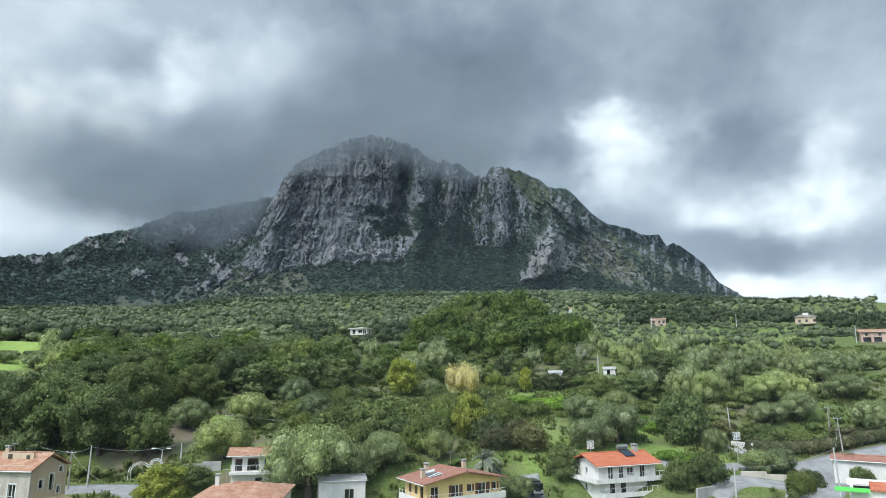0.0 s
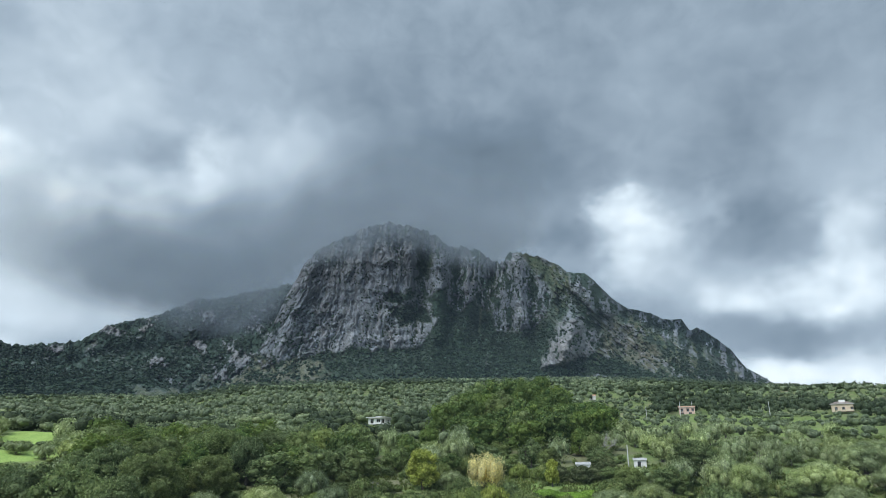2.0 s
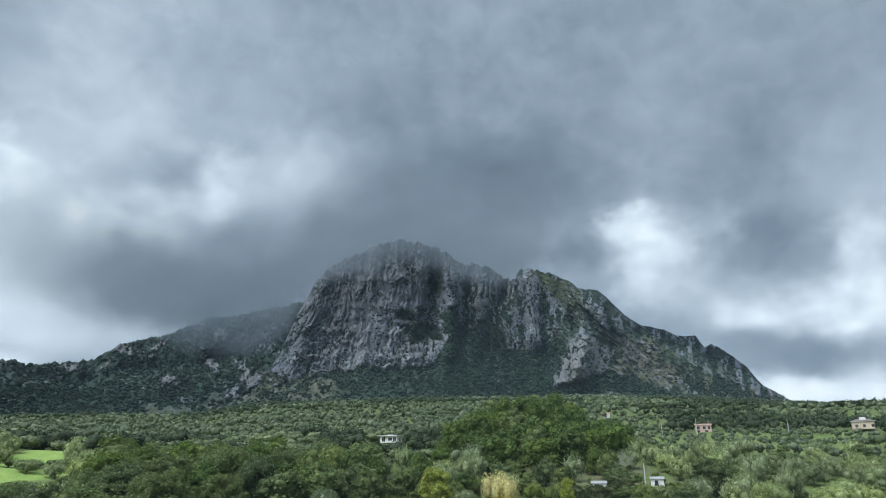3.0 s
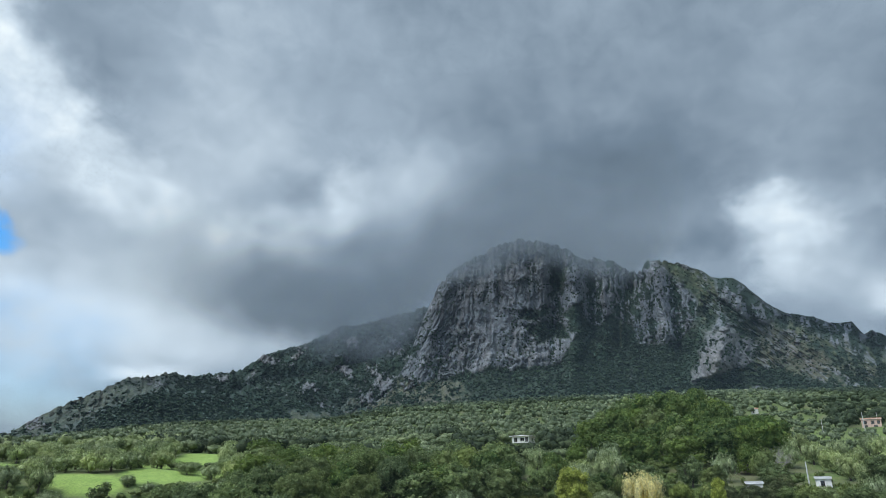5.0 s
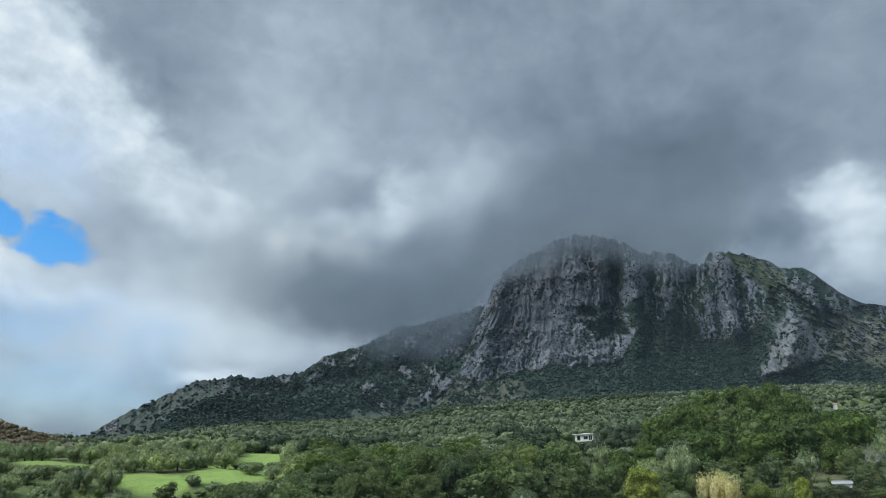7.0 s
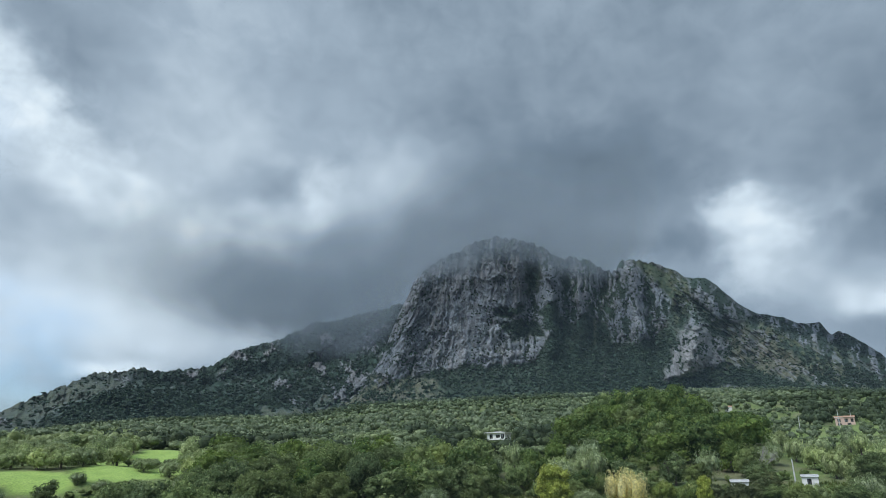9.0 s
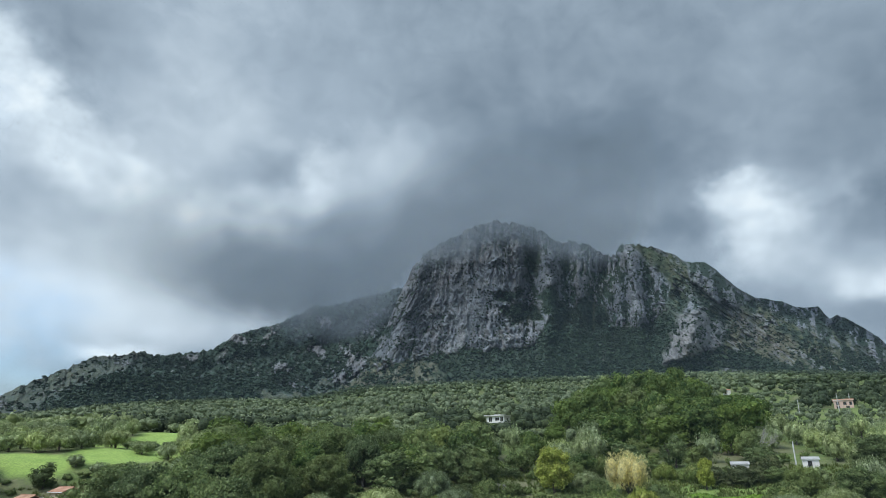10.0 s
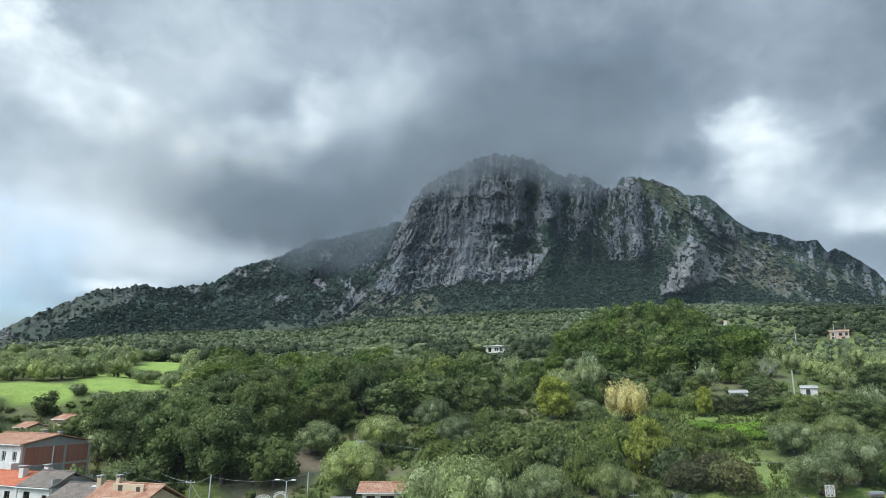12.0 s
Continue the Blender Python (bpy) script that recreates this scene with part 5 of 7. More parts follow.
def house(name, label, x, y, z, angle, length, depth, top, wall, roof, openings, category="house", gable=None, rise=1.6, ridge="x", over=0.6, mats=None, hip=0.0, roof_thick=0.16):
    """A house with its front-left corner at x, y: four walls with real openings, windows in them and a tiled roof."""
    root = new(name)
    root.matrix_basis = pose(x, y, z, 0, 0, angle)
    tagged(root, label, category)
    t = 0.3
    for face in FACES:
        m, run = face_matrix(face, length, depth, t)
        holes = [o[:4] for o in openings.get(face, ())]
        g = rise if (ridge == "x" and face in ("left", "right") and not hip) or (ridge == "y" and face in ("front", "back") and not hip) else 0.0
        if roof is None:
            g = 0.0
        if g:
            g = g * (run / 2) / ((depth if ridge == "x" else length) / 2 + over)
        wm = (mats or {}).get(face, wall)
        ob = part("wall", wall_mesh(run, 0, top, holes, t, g), wm, root)
        ob.matrix_basis = m
        for o in openings.get(face, ()):
            window(root, m, *o)
    if roof is not None:
        e = top + 0.02
        a, b, c, d = -over, length + over, -over, depth + over
        low = e - rise * over / ((depth if ridge == "x" else length) / 2 + over) * 0.4
        if ridge == "x":
            my, h = depth / 2, e + rise
            r0, r1 = (a + hip, my, h), (b - hip, my, h)
            planes = [[(a, c, low), (b, c, low), r1, r0], [(b, d, low), (a, d, low), r0, r1]]
            if hip:
                planes += [[(a, d, low), (a, c, low), r0], [(b, c, low), (b, d, low), r1]]
        else:
            mx, h = length / 2, e + rise
            r0, r1 = (mx, c + hip, h), (mx, d - hip, h)
            planes = [[(a, d, low), (a, c, low), r0, r1], [(b, c, low), (b, d, low), r1, r0]]
            if hip:
                planes += [[(a, c, low), (b, c, low), r0], [(b, d, low), (a, d, low), r1]]
        for pl in planes:
            part("roof_slope", slab([(p[0], p[1], p[2] + roof_thick) for p in pl], roof_thick), roof, root)
        bm = pipe([(r0[0], r0[1], h + roof_thick + 0.02), (r1[0], r1[1], h + roof_thick + 0.02)], 0.11, 8)
        part("ridge_tiles", bm, roof, root)
        bm = bmesh.new()
        if ridge == "x":
            pipe([(a, c - 0.06, low + 0.02), (b, c - 0.06, low + 0.02)], 0.07, 6, bm)
        else:
            pipe([(a - 0.06, c, low + 0.02), (a - 0.06, d, low + 0.02)], 0.07, 6, bm)
        part("gutter", bm, FRAME, root, "pale gutter")
    return root


def chimney(root, x, y, z0, z1, w=0.55, mat=None):
    c = new("chimney")
    c.parent = root
    part("stack", soften(box(x - w / 2, x + w / 2, y - w / 2, y + w / 2, z0, z1), 0.02), mat or TAN, c)
    part("cap", soften(box(x - w * 0.65, x + w * 0.65, y - w * 0.65, y + w * 0.65, z1 + 0.22, z1 + 0.34), 0.02), CONCRETE, c)
    for a in (-1, 1):
        for b in (-1, 1):
            part("cap_post", box(x + a * w * 0.38 - 0.06, x + a * w * 0.38 + 0.06, y + b * w * 0.38 - 0.06, y + b * w * 0.38 + 0.06, z1, z1 + 0.22), CONCRETE, c)


def balcony(root, m, x0, x1, z, out, solid=0.45, mat=None, rails=True, ends=True):
    """A balcony slab before a wall, with a low solid front and a thin rail."""
    b = new("balcony")
    b.parent = root
    b.matrix_basis = m
    part("slab", box(x0, x1, -out, -0.003, z - 0.18, z), mat or WHITE, b)
    bm = bmesh.new()
    box(x0, x1, -out - 0.1, -out + 0.003, z - 0.3, z + solid, bm)
    if ends:
        box(x0 - 0.1, x0 - 0.003, -out - 0.1, -0.003, z - 0.3, z + solid, bm)
        box(x1 + 0.003, x1 + 0.1, -out - 0.1, -0.003, z - 0.3, z + solid, bm)
    part("parapet", bm, mat or WHITE, b)
    if rails:
        bm = pipe([(x0, -out - 0.05, z + 1.0), (x1, -out - 0.05, z + 1.0)], 0.03, 6)
        for k in range(int((x1 - x0) / 0.9) + 1):
            px = x0 + 0.05 + k * 0.9
            if px < x1:
                box(px - 0.02, px + 0.02, -out - 0.07, -out - 0.03, z + solid, z + 1.0, bm)
        part("railing", bm, FRAME, b, "thin pale railing")
    return b


def aerial(root, x, y, z, h):
    a = new("roof_aerial")
    a.parent = root
    bm = pipe([(x, y, z), (x, y, z + h)], 0.03, 6)
    pipe([(x - 0.5, y, z + h * 0.9), (x + 0.5, y, z + h * 0.9)], 0.02, 5, bm)
    for k in range(5):
        pipe([(x - 0.4 + k * 0.2, y - 0.25, z + h * 0.9), (x - 0.4 + k * 0.2, y + 0.25, z + h * 0.9)], 0.012, 4, bm)
    part("mast", bm, METAL, a)


def star_square(root, x, y, z, s):
    """A square lattice ornament for festive lights, on a thin post."""
    a = new("light_ornament")
    a.parent = root
    part("post", pipe([(x, y, z), (x, y, z + s + 0.9)], 0.035, 6), METAL, a)
    bm = bmesh.new()
    c = z + 0.75 + s / 2
    for p, q in (((-1, -1), (1, -1)), ((1, -1), (1, 1)), ((1, 1), (-1, 1)), ((-1, 1), (-1, -1)), ((-1, -1), (1, 1)), ((-1, 1), (1, -1)), ((0, -1), (0, 1)), ((-1, 0), (1, 0))):
        pipe([(x + p[0] * s / 2, y - 0.06, c + p[1] * s / 2), (x + q[0] * s / 2, y - 0.06, c + q[1] * s / 2)], 0.045, 5, bm)
    ring = [(x + s * 0.33 * math.cos(k * 0.524), y - 0.06, c + s * 0.33 * math.sin(k * 0.524)) for k in range(13)]
    pipe(ring, 0.045, 5, bm)
    part("lattice", bm, WHITEPAINT, a, "white square lattice")


def keep_off(x, y, r):
    TAKEN.append((x, y, r))


# ---- the village: houses ----
W = house("white_house", "three-storey white house with orange gable roof and long balconies", 22.3, 96.2, -1.5, 21.6, 10.0, 6.3, 8.4, WHITE, ORANGE_TILES,
          {"front": [(1.6, 6.45, 0.95, 1.75, "plain"), (3.5, 6.45, 0.85, 1.75, "plain"), (4.9, 7.0, 1.2, 1.0, "plain"), (7.2, 6.45, 0.95, 1.75, "plain"),
                     (1.8, 4.45, 0.9, 1.7, "wood"), (3.7, 4.45, 0.95, 1.7, "wood"), (8.4, 4.45, 0.95, 1.7, "plain"), (2, 1.6, 1.0, 1.7, "plain")],
           "left": [(2.6, 7.0, 0.6, 0.9, "plain"), (2.5, 4.7, 0.5, 0.9, "wood")], "right": [(2.5, 6.7, 0.8, 1.0, "plain")]}, rise=1.25, over=0.75)
WM, _ = face_matrix("front", 10.0, 6.3, 0.3)
balcony(W, WM, -1.0, 10.9, 6.4, 1.0, 0.36)
balcony(W, WM, 0.2, 11.1, 4.4, 1.1, 0.36)
WL, _ = face_matrix("left", 10.0, 6.3, 0.0)
balcony(W, WL, 0.1, 6.2, 6.4, 1.0, 0.36, ends=False)
chimney(W, 8.9, 3.2, 9.2, 10.5, 0.7, CONCRETE)
star_square(W, 0.9, 3.2, 9.7, 1.1)
aerial(W, -0.1, 5.8, 8.5, 1.6)
solar = new("solar_water_heater")
solar.parent = W
bm = pipe([(5.9, 3.4, 10.5), (7.7, 3.4, 10.5)], 0.3, 14)
part("tank", bm, METAL, solar, "shiny steel water tank")
part("collector", slab([(5.9, 1.4, 9.42), (7.6, 1.4, 9.42), (7.6, 3.2, 10.2), (5.9, 3.2, 10.2)], 0.1), PANEL, solar)
for px in (6.0, 7.6):
    part("strut", pipe([(px, 3.5, 9.8), (px, 3.5, 10.5)], 0.04, 5), METAL, solar)
keep_off(26, 101, 8)

Y = house("yellow_house", "yellow house with low brown-red gable roof and shuttered doors", -2.2, 88.6, -0.55, 30.8, 11.8, 6.0, 6.2, YELLOW, RED_TILES,
          {"front": [(0.7, 4.0, 1.2, 1.75, "plain"), (4.0, 4.0, 1.1, 1.75, "shutters"), (6.6, 4.7, 0.6, 1.0, "shutters"), (8.3, 4.0, 1.2, 1.75, "shutters"), (10.7, 4.6, 0.6, 1.1, "shutters"),
                     (2.0, 1.2, 1.1, 1.75, "wood"), (7.0, 1.2, 1.1, 1.75, "wood")],
           "left": [(0.8, 4.6, 0.8, 1.1, "wood"), (2.5, 4.6, 0.8, 1.1, "wood"), (4.0, 4.0, 0.9, 1.75, "wood")]}, ridge="y", rise=1.15, over=0.85)
YM, _ = face_matrix("front", 11.8, 6.0, 0.3)
balcony(Y, YM, -0.6, 12.0, 3.95, 1.0, 0.55)
YL, _ = face_matrix("left", 11.8, 6.0, 0.0)
balcony(Y, YL, 0.3, 5.9, 3.95, 1.0, 0.6, ends=False)
for cx, cy, z0, z1 in ((0.9, 2.6, 6.0, 7.5), (2.6, 4.6, 6.4, 7.9), (9.2, 5.2, 6.4, 7.9)):
    chimney(Y, cx, cy, z0, z1, 0.55)
aerial(Y, 7.0, 5.4, 7.2, 2.4)
pan = new("solar_panel")
pan.parent = Y
part("glass", slab([(1.4, 1.2, 6.75), (3.2, 1.2, 7.05), (3.2, 2.8, 7.15), (1.4, 2.8, 6.85)], 0.06), PANEL, pan, "dark blue solar glass")
bm = bmesh.new()
for k in range(5):
    box(1.4 + k * 0.43, 1.46 + k * 0.43, 1.18, 2.82, 6.78 + k * 0.075, 6.9 + k * 0.075, bm)
part("frame", bm, FRAME, pan)
part("water_tank", pipe([(1.6, 3.15, 7.05), (3.0, 3.15, 7.3)], 0.24, 12), FRAME, pan, "white cylindrical tank")
keep_off(3, 95, 9)

C = house("stone_house", "old house of rough stone and tan plaster with red tiled roof", -59.4, 85.2, -0.9, -7.2, 7.8, 6.6, 8.8, TAN, OLD_TILES,
          {"front": [(1.6, 5.6, 0.8, 1.5, "trim"), (3.1, 5.6, 0.6, 1.5, "trim"), (4.9, 5.0, 1.0, 2.2, "trim"), (4.8, 2.0, 1.0, 1.5, "trim"), (1.6, 2.0, 1.0, 1.6, "trim")],
           "right": [(1.25, 6.4, 0.8, 1.1, "trim"), (3.1, 5.9, 0.8, 2.1, "trim"), (4.75, 8.0, 0.7, 0.75, "trim"), (4.6, 5.3, 0.7, 1.0, "trim"), (1.0, 3.4, 1.0, 1.3, "trim")]},
          rise=1.7, over=0.35, mats={"front": STONE})
CM, _ = face_matrix("right", 7.8, 6.6, 0.3)
aw = new("awning")
aw.parent = C
aw.matrix_basis = CM
part("canvas", slab([(0.9, -1.5, 4.6), (5.8, -1.5, 4.6), (5.8, -0.02, 5.1), (0.9, -0.02, 5.1)], 0.05), AWNING, aw, "beige canvas")
bm = bmesh.new()
for px in (1.0, 5.7):
    pipe([(px, -1.45, 0.3), (px, -1.45, 4.56)], 0.04, 6, bm)
part("posts", bm, METAL, aw)
CF, _ = face_matrix("front", 7.8, 6.6, 0.3)
balcony(C, CF, 4.4, 6.4, 4.95, 0.8, 0.02, CONCRETE)
terr = new("roof_terrace")
terr.parent = C
part("recess_wall", box(2.0, 6.4, 1.9, 2.15, 9.35, 10.75), TAN, terr)
part("recess_floor", box(2.0, 6.4, 0.5, 1.9, 9.30, 9.42), TAN, terr)
part("recess_door", box(2.8, 3.4, 1.86, 1.9, 9.42, 10.6), DARKWOOD, terr)
part("recess_window", box(5.4, 5.9, 1.86, 1.9, 9.9, 10.5), DARKWOOD, terr)
aerial(C, 2.5, 3.2, 10.4, 1.5)
chimney(C, 1.6, 3.2, 10.0, 11.2, 0.5)

D = house("low_white_house", "low white house with hipped clay tile roof", -28.2, 77.4, -1.5, 4.0, 9.4, 8.0, 7.4, WHITE, OLD_TILES,
          {"front": [(1.0, 5.2, 1.0, 1.3, "plain"), (4.5, 4.4, 1.0, 2.1, "wood"), (7.0, 5.2, 1.0, 1.3, "plain")], "left": [(3.5, 5.4, 1.0, 1.2, "plain")]}, rise=0.95, over=0.5, hip=3.6)
chimney(D, 0.8, 5.6, 7.4, 9.0, 0.5, WHITE)
aerial(D, 1.6, 6.6, 8.2, 1.6)

E3 = house("terrace_house", "two-storey white house with a shaded upper terrace", -30.6, 97.0, 2.9, 12.0, 8.6, 6.0, 5.3, WHITE, OLD_TILES,
           {"front": [(0.5, 3.2, 1.0, 1.7, "wood"), (2.2, 3.2, 1.6, 1.7, "wood"), (4.6, 3.2, 1.2, 1.7, "wood"), (3.4, 0.5, 0.9, 1.7, "wood"), (6.4, 0.2, 1.6, 2.0, "wood")]}, rise=0.6, over=0.7)
EM, _ = face_matrix("front", 8.6, 6.0, 0.3)
balcony(E3, EM, -0.1, 6.0, 3.1, 1.1, 0.08)
keep_off(-27, 101, 6)

F = house("white_shed", "white flat-roofed shed half hidden under an olive", -17.6, 95.8, 1.6, 14.0, 6.6, 3.4, 3.2, WHITE, CONCRETE, {"front": [(3.6, 0.5, 1.4, 1.6, "plain")]}, "shed", rise=0.45, over=0.2)
tk = new("blue_water_tank")
part("body", soften(box(-0.9, 0.9, -0.5, 0.5, 0.0, 1.3), 0.06), BLUEPAINT, tk)
part("lid", soften(box(-0.95, 0.95, -0.55, 0.55, 1.305, 1.4), 0.03), METAL, tk)
tk.matrix_basis = pose(-15.6, 94.6, lie1(-15.6, 94.6) - 0.02, 0, 0, 14)
tagged(tk, "pale blue tank in front of the white shed", "water tank")

H = house("tall_brick_house", "four-storey white house with a bare brick and grey side wall", -94.7, 102.7, -0.85, -12.0, 11.9, 10.9, 13.5, WHITE, OLD_TILES,
          {"front": [(x, z, 0.9, h, "plain") for z, h in ((11.3, 1.3), (8.2, 1.8), (5.6, 1.8), (3.0, 1.7)) for x in (1.0, 3.4, 5.6, 7.8, 10.2)]}, rise=1.1, over=0.35, mats={"right": GREYWALL})
HM, _ = face_matrix("front", 11.9, 10.9, 0.3)
for bz in (10.3, 7.6, 4.9):
    balcony(H, HM, 0.1, 11.8, bz, 1.0, 0.8, rails=False)
HR, run = face_matrix("right", 11.9, 10.9, 0.3)
inf = new("brick_infill")
inf.parent = H
inf.matrix_basis = HR
part("upper_panel", box(0.2, 6.4, -0.06, -0.004, 10.6, 13.1), BRICK, inf, "bare red hollow brick")
part("upper_panel", box(6.8, 10.5, -0.06, -0.004, 10.6, 13.1), BRICK, inf)
part("side_panel", box(6.8, 10.5, -0.06, -0.004, 7.9, 10.3), BRICK, inf)
part("side_panel", box(6.8, 10.5, -0.06, -0.004, 5.2, 7.6), BRICK, inf)
part("low_panel", box(0.2, 6.4, -0.06, -0.004, 4.2, 4.9), BRICK, inf)
bm = bmesh.new()
for zz in (4.9, 7.6, 10.3):
    box(0.0, 10.7, -0.08, -0.003, zz, zz + 0.28, bm)
for xx in (0.0, 6.45, 10.55):
    box(xx, xx + 0.3, -0.085, -0.003, 0.2, 13.1, bm)
part("concrete_bands", bm, CONCRETE, inf, "concrete floor bands and columns")
part("drain_pipe", pipe([(4.6, -0.14, 3.0), (4.6, -0.14, 13.1)], 0.09, 8), FRAME, inf)
chimney(H, 8.0, 6.0, 14.0, 15.0, 0.6, CONCRETE)
chimney(H, 11.0, 6.4, 14.0, 14.8, 0.5, CONCRETE)
aerial(H, 7.3, 6.2, 14.2, 2.0)
keep_off(-88, 106, 10)

I1 = house("tiled_house", "white house with weathered grey-brown tile roof", -74.6, 91.8, 1.75, -8.0, 5.4, 6.6, 6.6, WHITE, GREY_TILES,
           {"front": [(1.0, 4.0, 1.1, 2.1, "wood"), (4.2, 4.6, 0.8, 1.2, "wood")], "right": [(3.0, 6.9, 0.6, 0.7, "wood")]}, rise=1.5, over=0.3, mats={"right": GREYWALL})
I2 = house("roof_terrace_house", "white house with red roof terrace and small arched tower", -84.4, 94.0, 2.2, -8.0, 8.8, 7.0, 6.0, WHITE, ORANGE_TILES,
           {"front": [(1.0, 3.6, 1.2, 2.2, "wood"), (4.0, 3.6, 1.0, 2.2, "wood"), (6.6, 4.2, 1.0, 1.2, "wood")]}, rise=1.2, over=0.2)
chimney(I2, 7.6, 5.2, 6.6, 7.9, 0.8, WHITE)
chimney(I2, 6.8, 2.2, 6.4, 8.0, 0.8, WHITE)
J1 = house("old_tile_house", "low house with dark weathered tile roof and skylight", -65.6, 87.0, 1.2, 0.0, 5.6, 6.6, 6.6, WHITE, GREY_TILES, {"front": [(1.2, 4.6, 0.9, 1.3, "wood"), (3.6, 4.6, 0.9, 1.3, "wood")]}, rise=1.3, over=0.35)
sk = new("skylight")
sk.parent = J1
part("glass", slab([(3.4, 1.0, 7.2), (4.8, 1.0, 7.2), (4.8, 2.8, 7.9), (3.4, 2.8, 7.9)], 0.08), FRAME, sk, "pale skylight")
chimney(J1, 5.2, 1.8, 7.0, 8.9, 0.6, TAN)

# houses in the groves
K = house("flat_roofed_villa", "white flat-roofed villa half hidden among olives", -42.6, 296.5, 37.2, -20.0, 8.4, 6.0, 2.8, WHITE, None,
          {"front": [(1.0, 0.4, 1.6, 2.0, "plain"), (4.0, 0.8, 2.0, 1.4, "plain"), (6.4, 0.4, 1.6, 2.0, "plain")], "right": [(2.0, 0.8, 1.6, 1.3, "plain")]})
part("flat_roof", box(-0.8, 9.0, -1.0, 6.6, 2.82, 3.1), WHITE, K)
part("roof_house", box(2.6, 5.4, 2.0, 4.8, 3.102, 3.5), WHITE, K)
P = house("pink_house", "half-finished pink brick house with dark open windows", 122.4, 379.0, 46.4, -18.0, 8.4, 7.0, 4.6, PINK, OLD_TILES,
          {"front": [(0.9, 2.3, 1.4, 1.6, "wood"), (4.0, 2.3, 1.4, 1.6, "wood"), (6.6, 2.3, 1.2, 1.6, "wood"), (0.8, 0.1, 1.6, 1.7, "wood"), (5.0, 0.1, 1.6, 1.7, "wood")]}, rise=0.7, over=0.4)
B = house("brick_house", "red-brown brick house with low tiled roof on pillars", 145.6, 225.0, lie1(150, 228) - 0.8, -24.0, 7.6, 6.0, 3.6, PINK, OLD_TILES,
          {"front": [(1.2, 2.3, 0.9, 0.9, "wood"), (5.2, 2.3, 0.9, 0.9, "wood"), (0.6, 0.2, 2.4, 1.6, "wood"), (3.8, 0.2, 2.4, 1.6, "wood")]}, rise=0.8, over=0.6)
keep_off(151, 230, 9)
V = house("hillside_villa", "cream villa with stepped roofs on the wooded ridge", 205.0, 374.0, lie1(210, 378) + 0.2, -28.0, 10.5, 8.0, 4.0, TAN, GREY_TILES, {"front": [(1.5, 1.0, 1.4, 1.4, "wood"), (5.0, 1.0, 1.4, 1.4, "wood"), (9.0, 1.0, 1.4, 1.4, "wood")]}, rise=1.4, over=0.6, hip=3.0)
part("upper_storey", box(4.0, 7.0, 2.2, 5.4, 5.0, 6.4), WHITE, V)
keep_off(210, 378, 10)
for hx, hy, ha, hl, hh in ((27.0, 166.8, -10, 3.4, 1.9), (41.4, 168.4, -14, 3.0, 2.0)):
    S = house("garden_hut", "small white hut among bushes", hx, hy, lie1(hx, hy) - 0.1, ha, hl, 3.0, hh, WHITE, CONCRETE, {"front": [(0.9, 0.1, 0.8, 1.6, "wood")]}, "hut", rise=0.3, over=0.2)
    keep_off(hx + 1.5, hy + 1.5, 3)
for hx, hy, hz in ((-107.5, 132.8, -4.3), (-110.5, 126.8, -5.6)):
    S = house("small_house", "small house with red tile roof among trees", hx, hy, hz + UP - 4.4, -18, 4.2, 3.6, 3.6, TAN, OLD_TILES, {"front": [(0.6, 0.8, 0.8, 1.2, "wood"), (2.6, 0.8, 0.8, 1.2, "wood")]}, rise=0.8, over=0.4)
    keep_off(hx + 3, hy + 2, 2.6)
S = house("stone_hut", "small pale hut on the far slope", 98.0, 511.0, lie1(100, 512) - 0.3, -8, 4.6, 3.6, 3.8, WHITE, OLD_TILES, {"front": [(1.0, 1.2, 1.0, 1.4, "wood")]}, "hut", rise=0.8, over=0.3)

# the white building by the road
G = house("white_balcony_house", "white house with rounded balcony and tiled canopy", 48.8, 80.8, 0.1, -30.0, 12.0, 7.0, 6.4, WHITE, None, {"front": [(3.4, 3.4, 1.4, 2.2, "wood"), (7.4, 3.4, 1.4, 2.2, "wood")], "left": [(3.0, 3.6, 1.0, 1.4, "wood")]})
part("flat_roof", box(-0.3, 12.3, 2.4, 7.3, 6.402, 6.6), WHITE, G)
part("tiled_canopy", slab([(2.0, -0.4, 6.45), (12.3, -0.4, 6.45), (12.3, 2.38, 7.0), (2.0, 2.38, 7.0)], 0.18), ORANGE_TILES, G, "orange tiled canopy")
GM, _ = face_matrix("front", 12.0, 7.0, 0.3)
balcony(G, GM, -1.8, 5.0, 3.3, 1.8, 0.9)
part("green_panel", slab([(-1.6, -1.75, 6.3), (1.9, -1.75, 6.3), (1.9, -0.1, 6.5), (-1.6, -0.1, 6.5)], 0.08), GREENPAINT, G, "bright green sheet")
G2 = house("roadside_shed", "low white shed with red-brown tiled edge", 56.6, 97.2, lie1(60, 98) - 0.5, -35.0, 9.0, 4.0, 3.6, WHITE, RED_TILES, {"front": [(2.0, 0.4, 0.9, 2.0, "wood")]}, "shed", rise=0.5, over=0.3)
keep_off(61, 96, 6)

# ---- road, walls, poles and cables ----


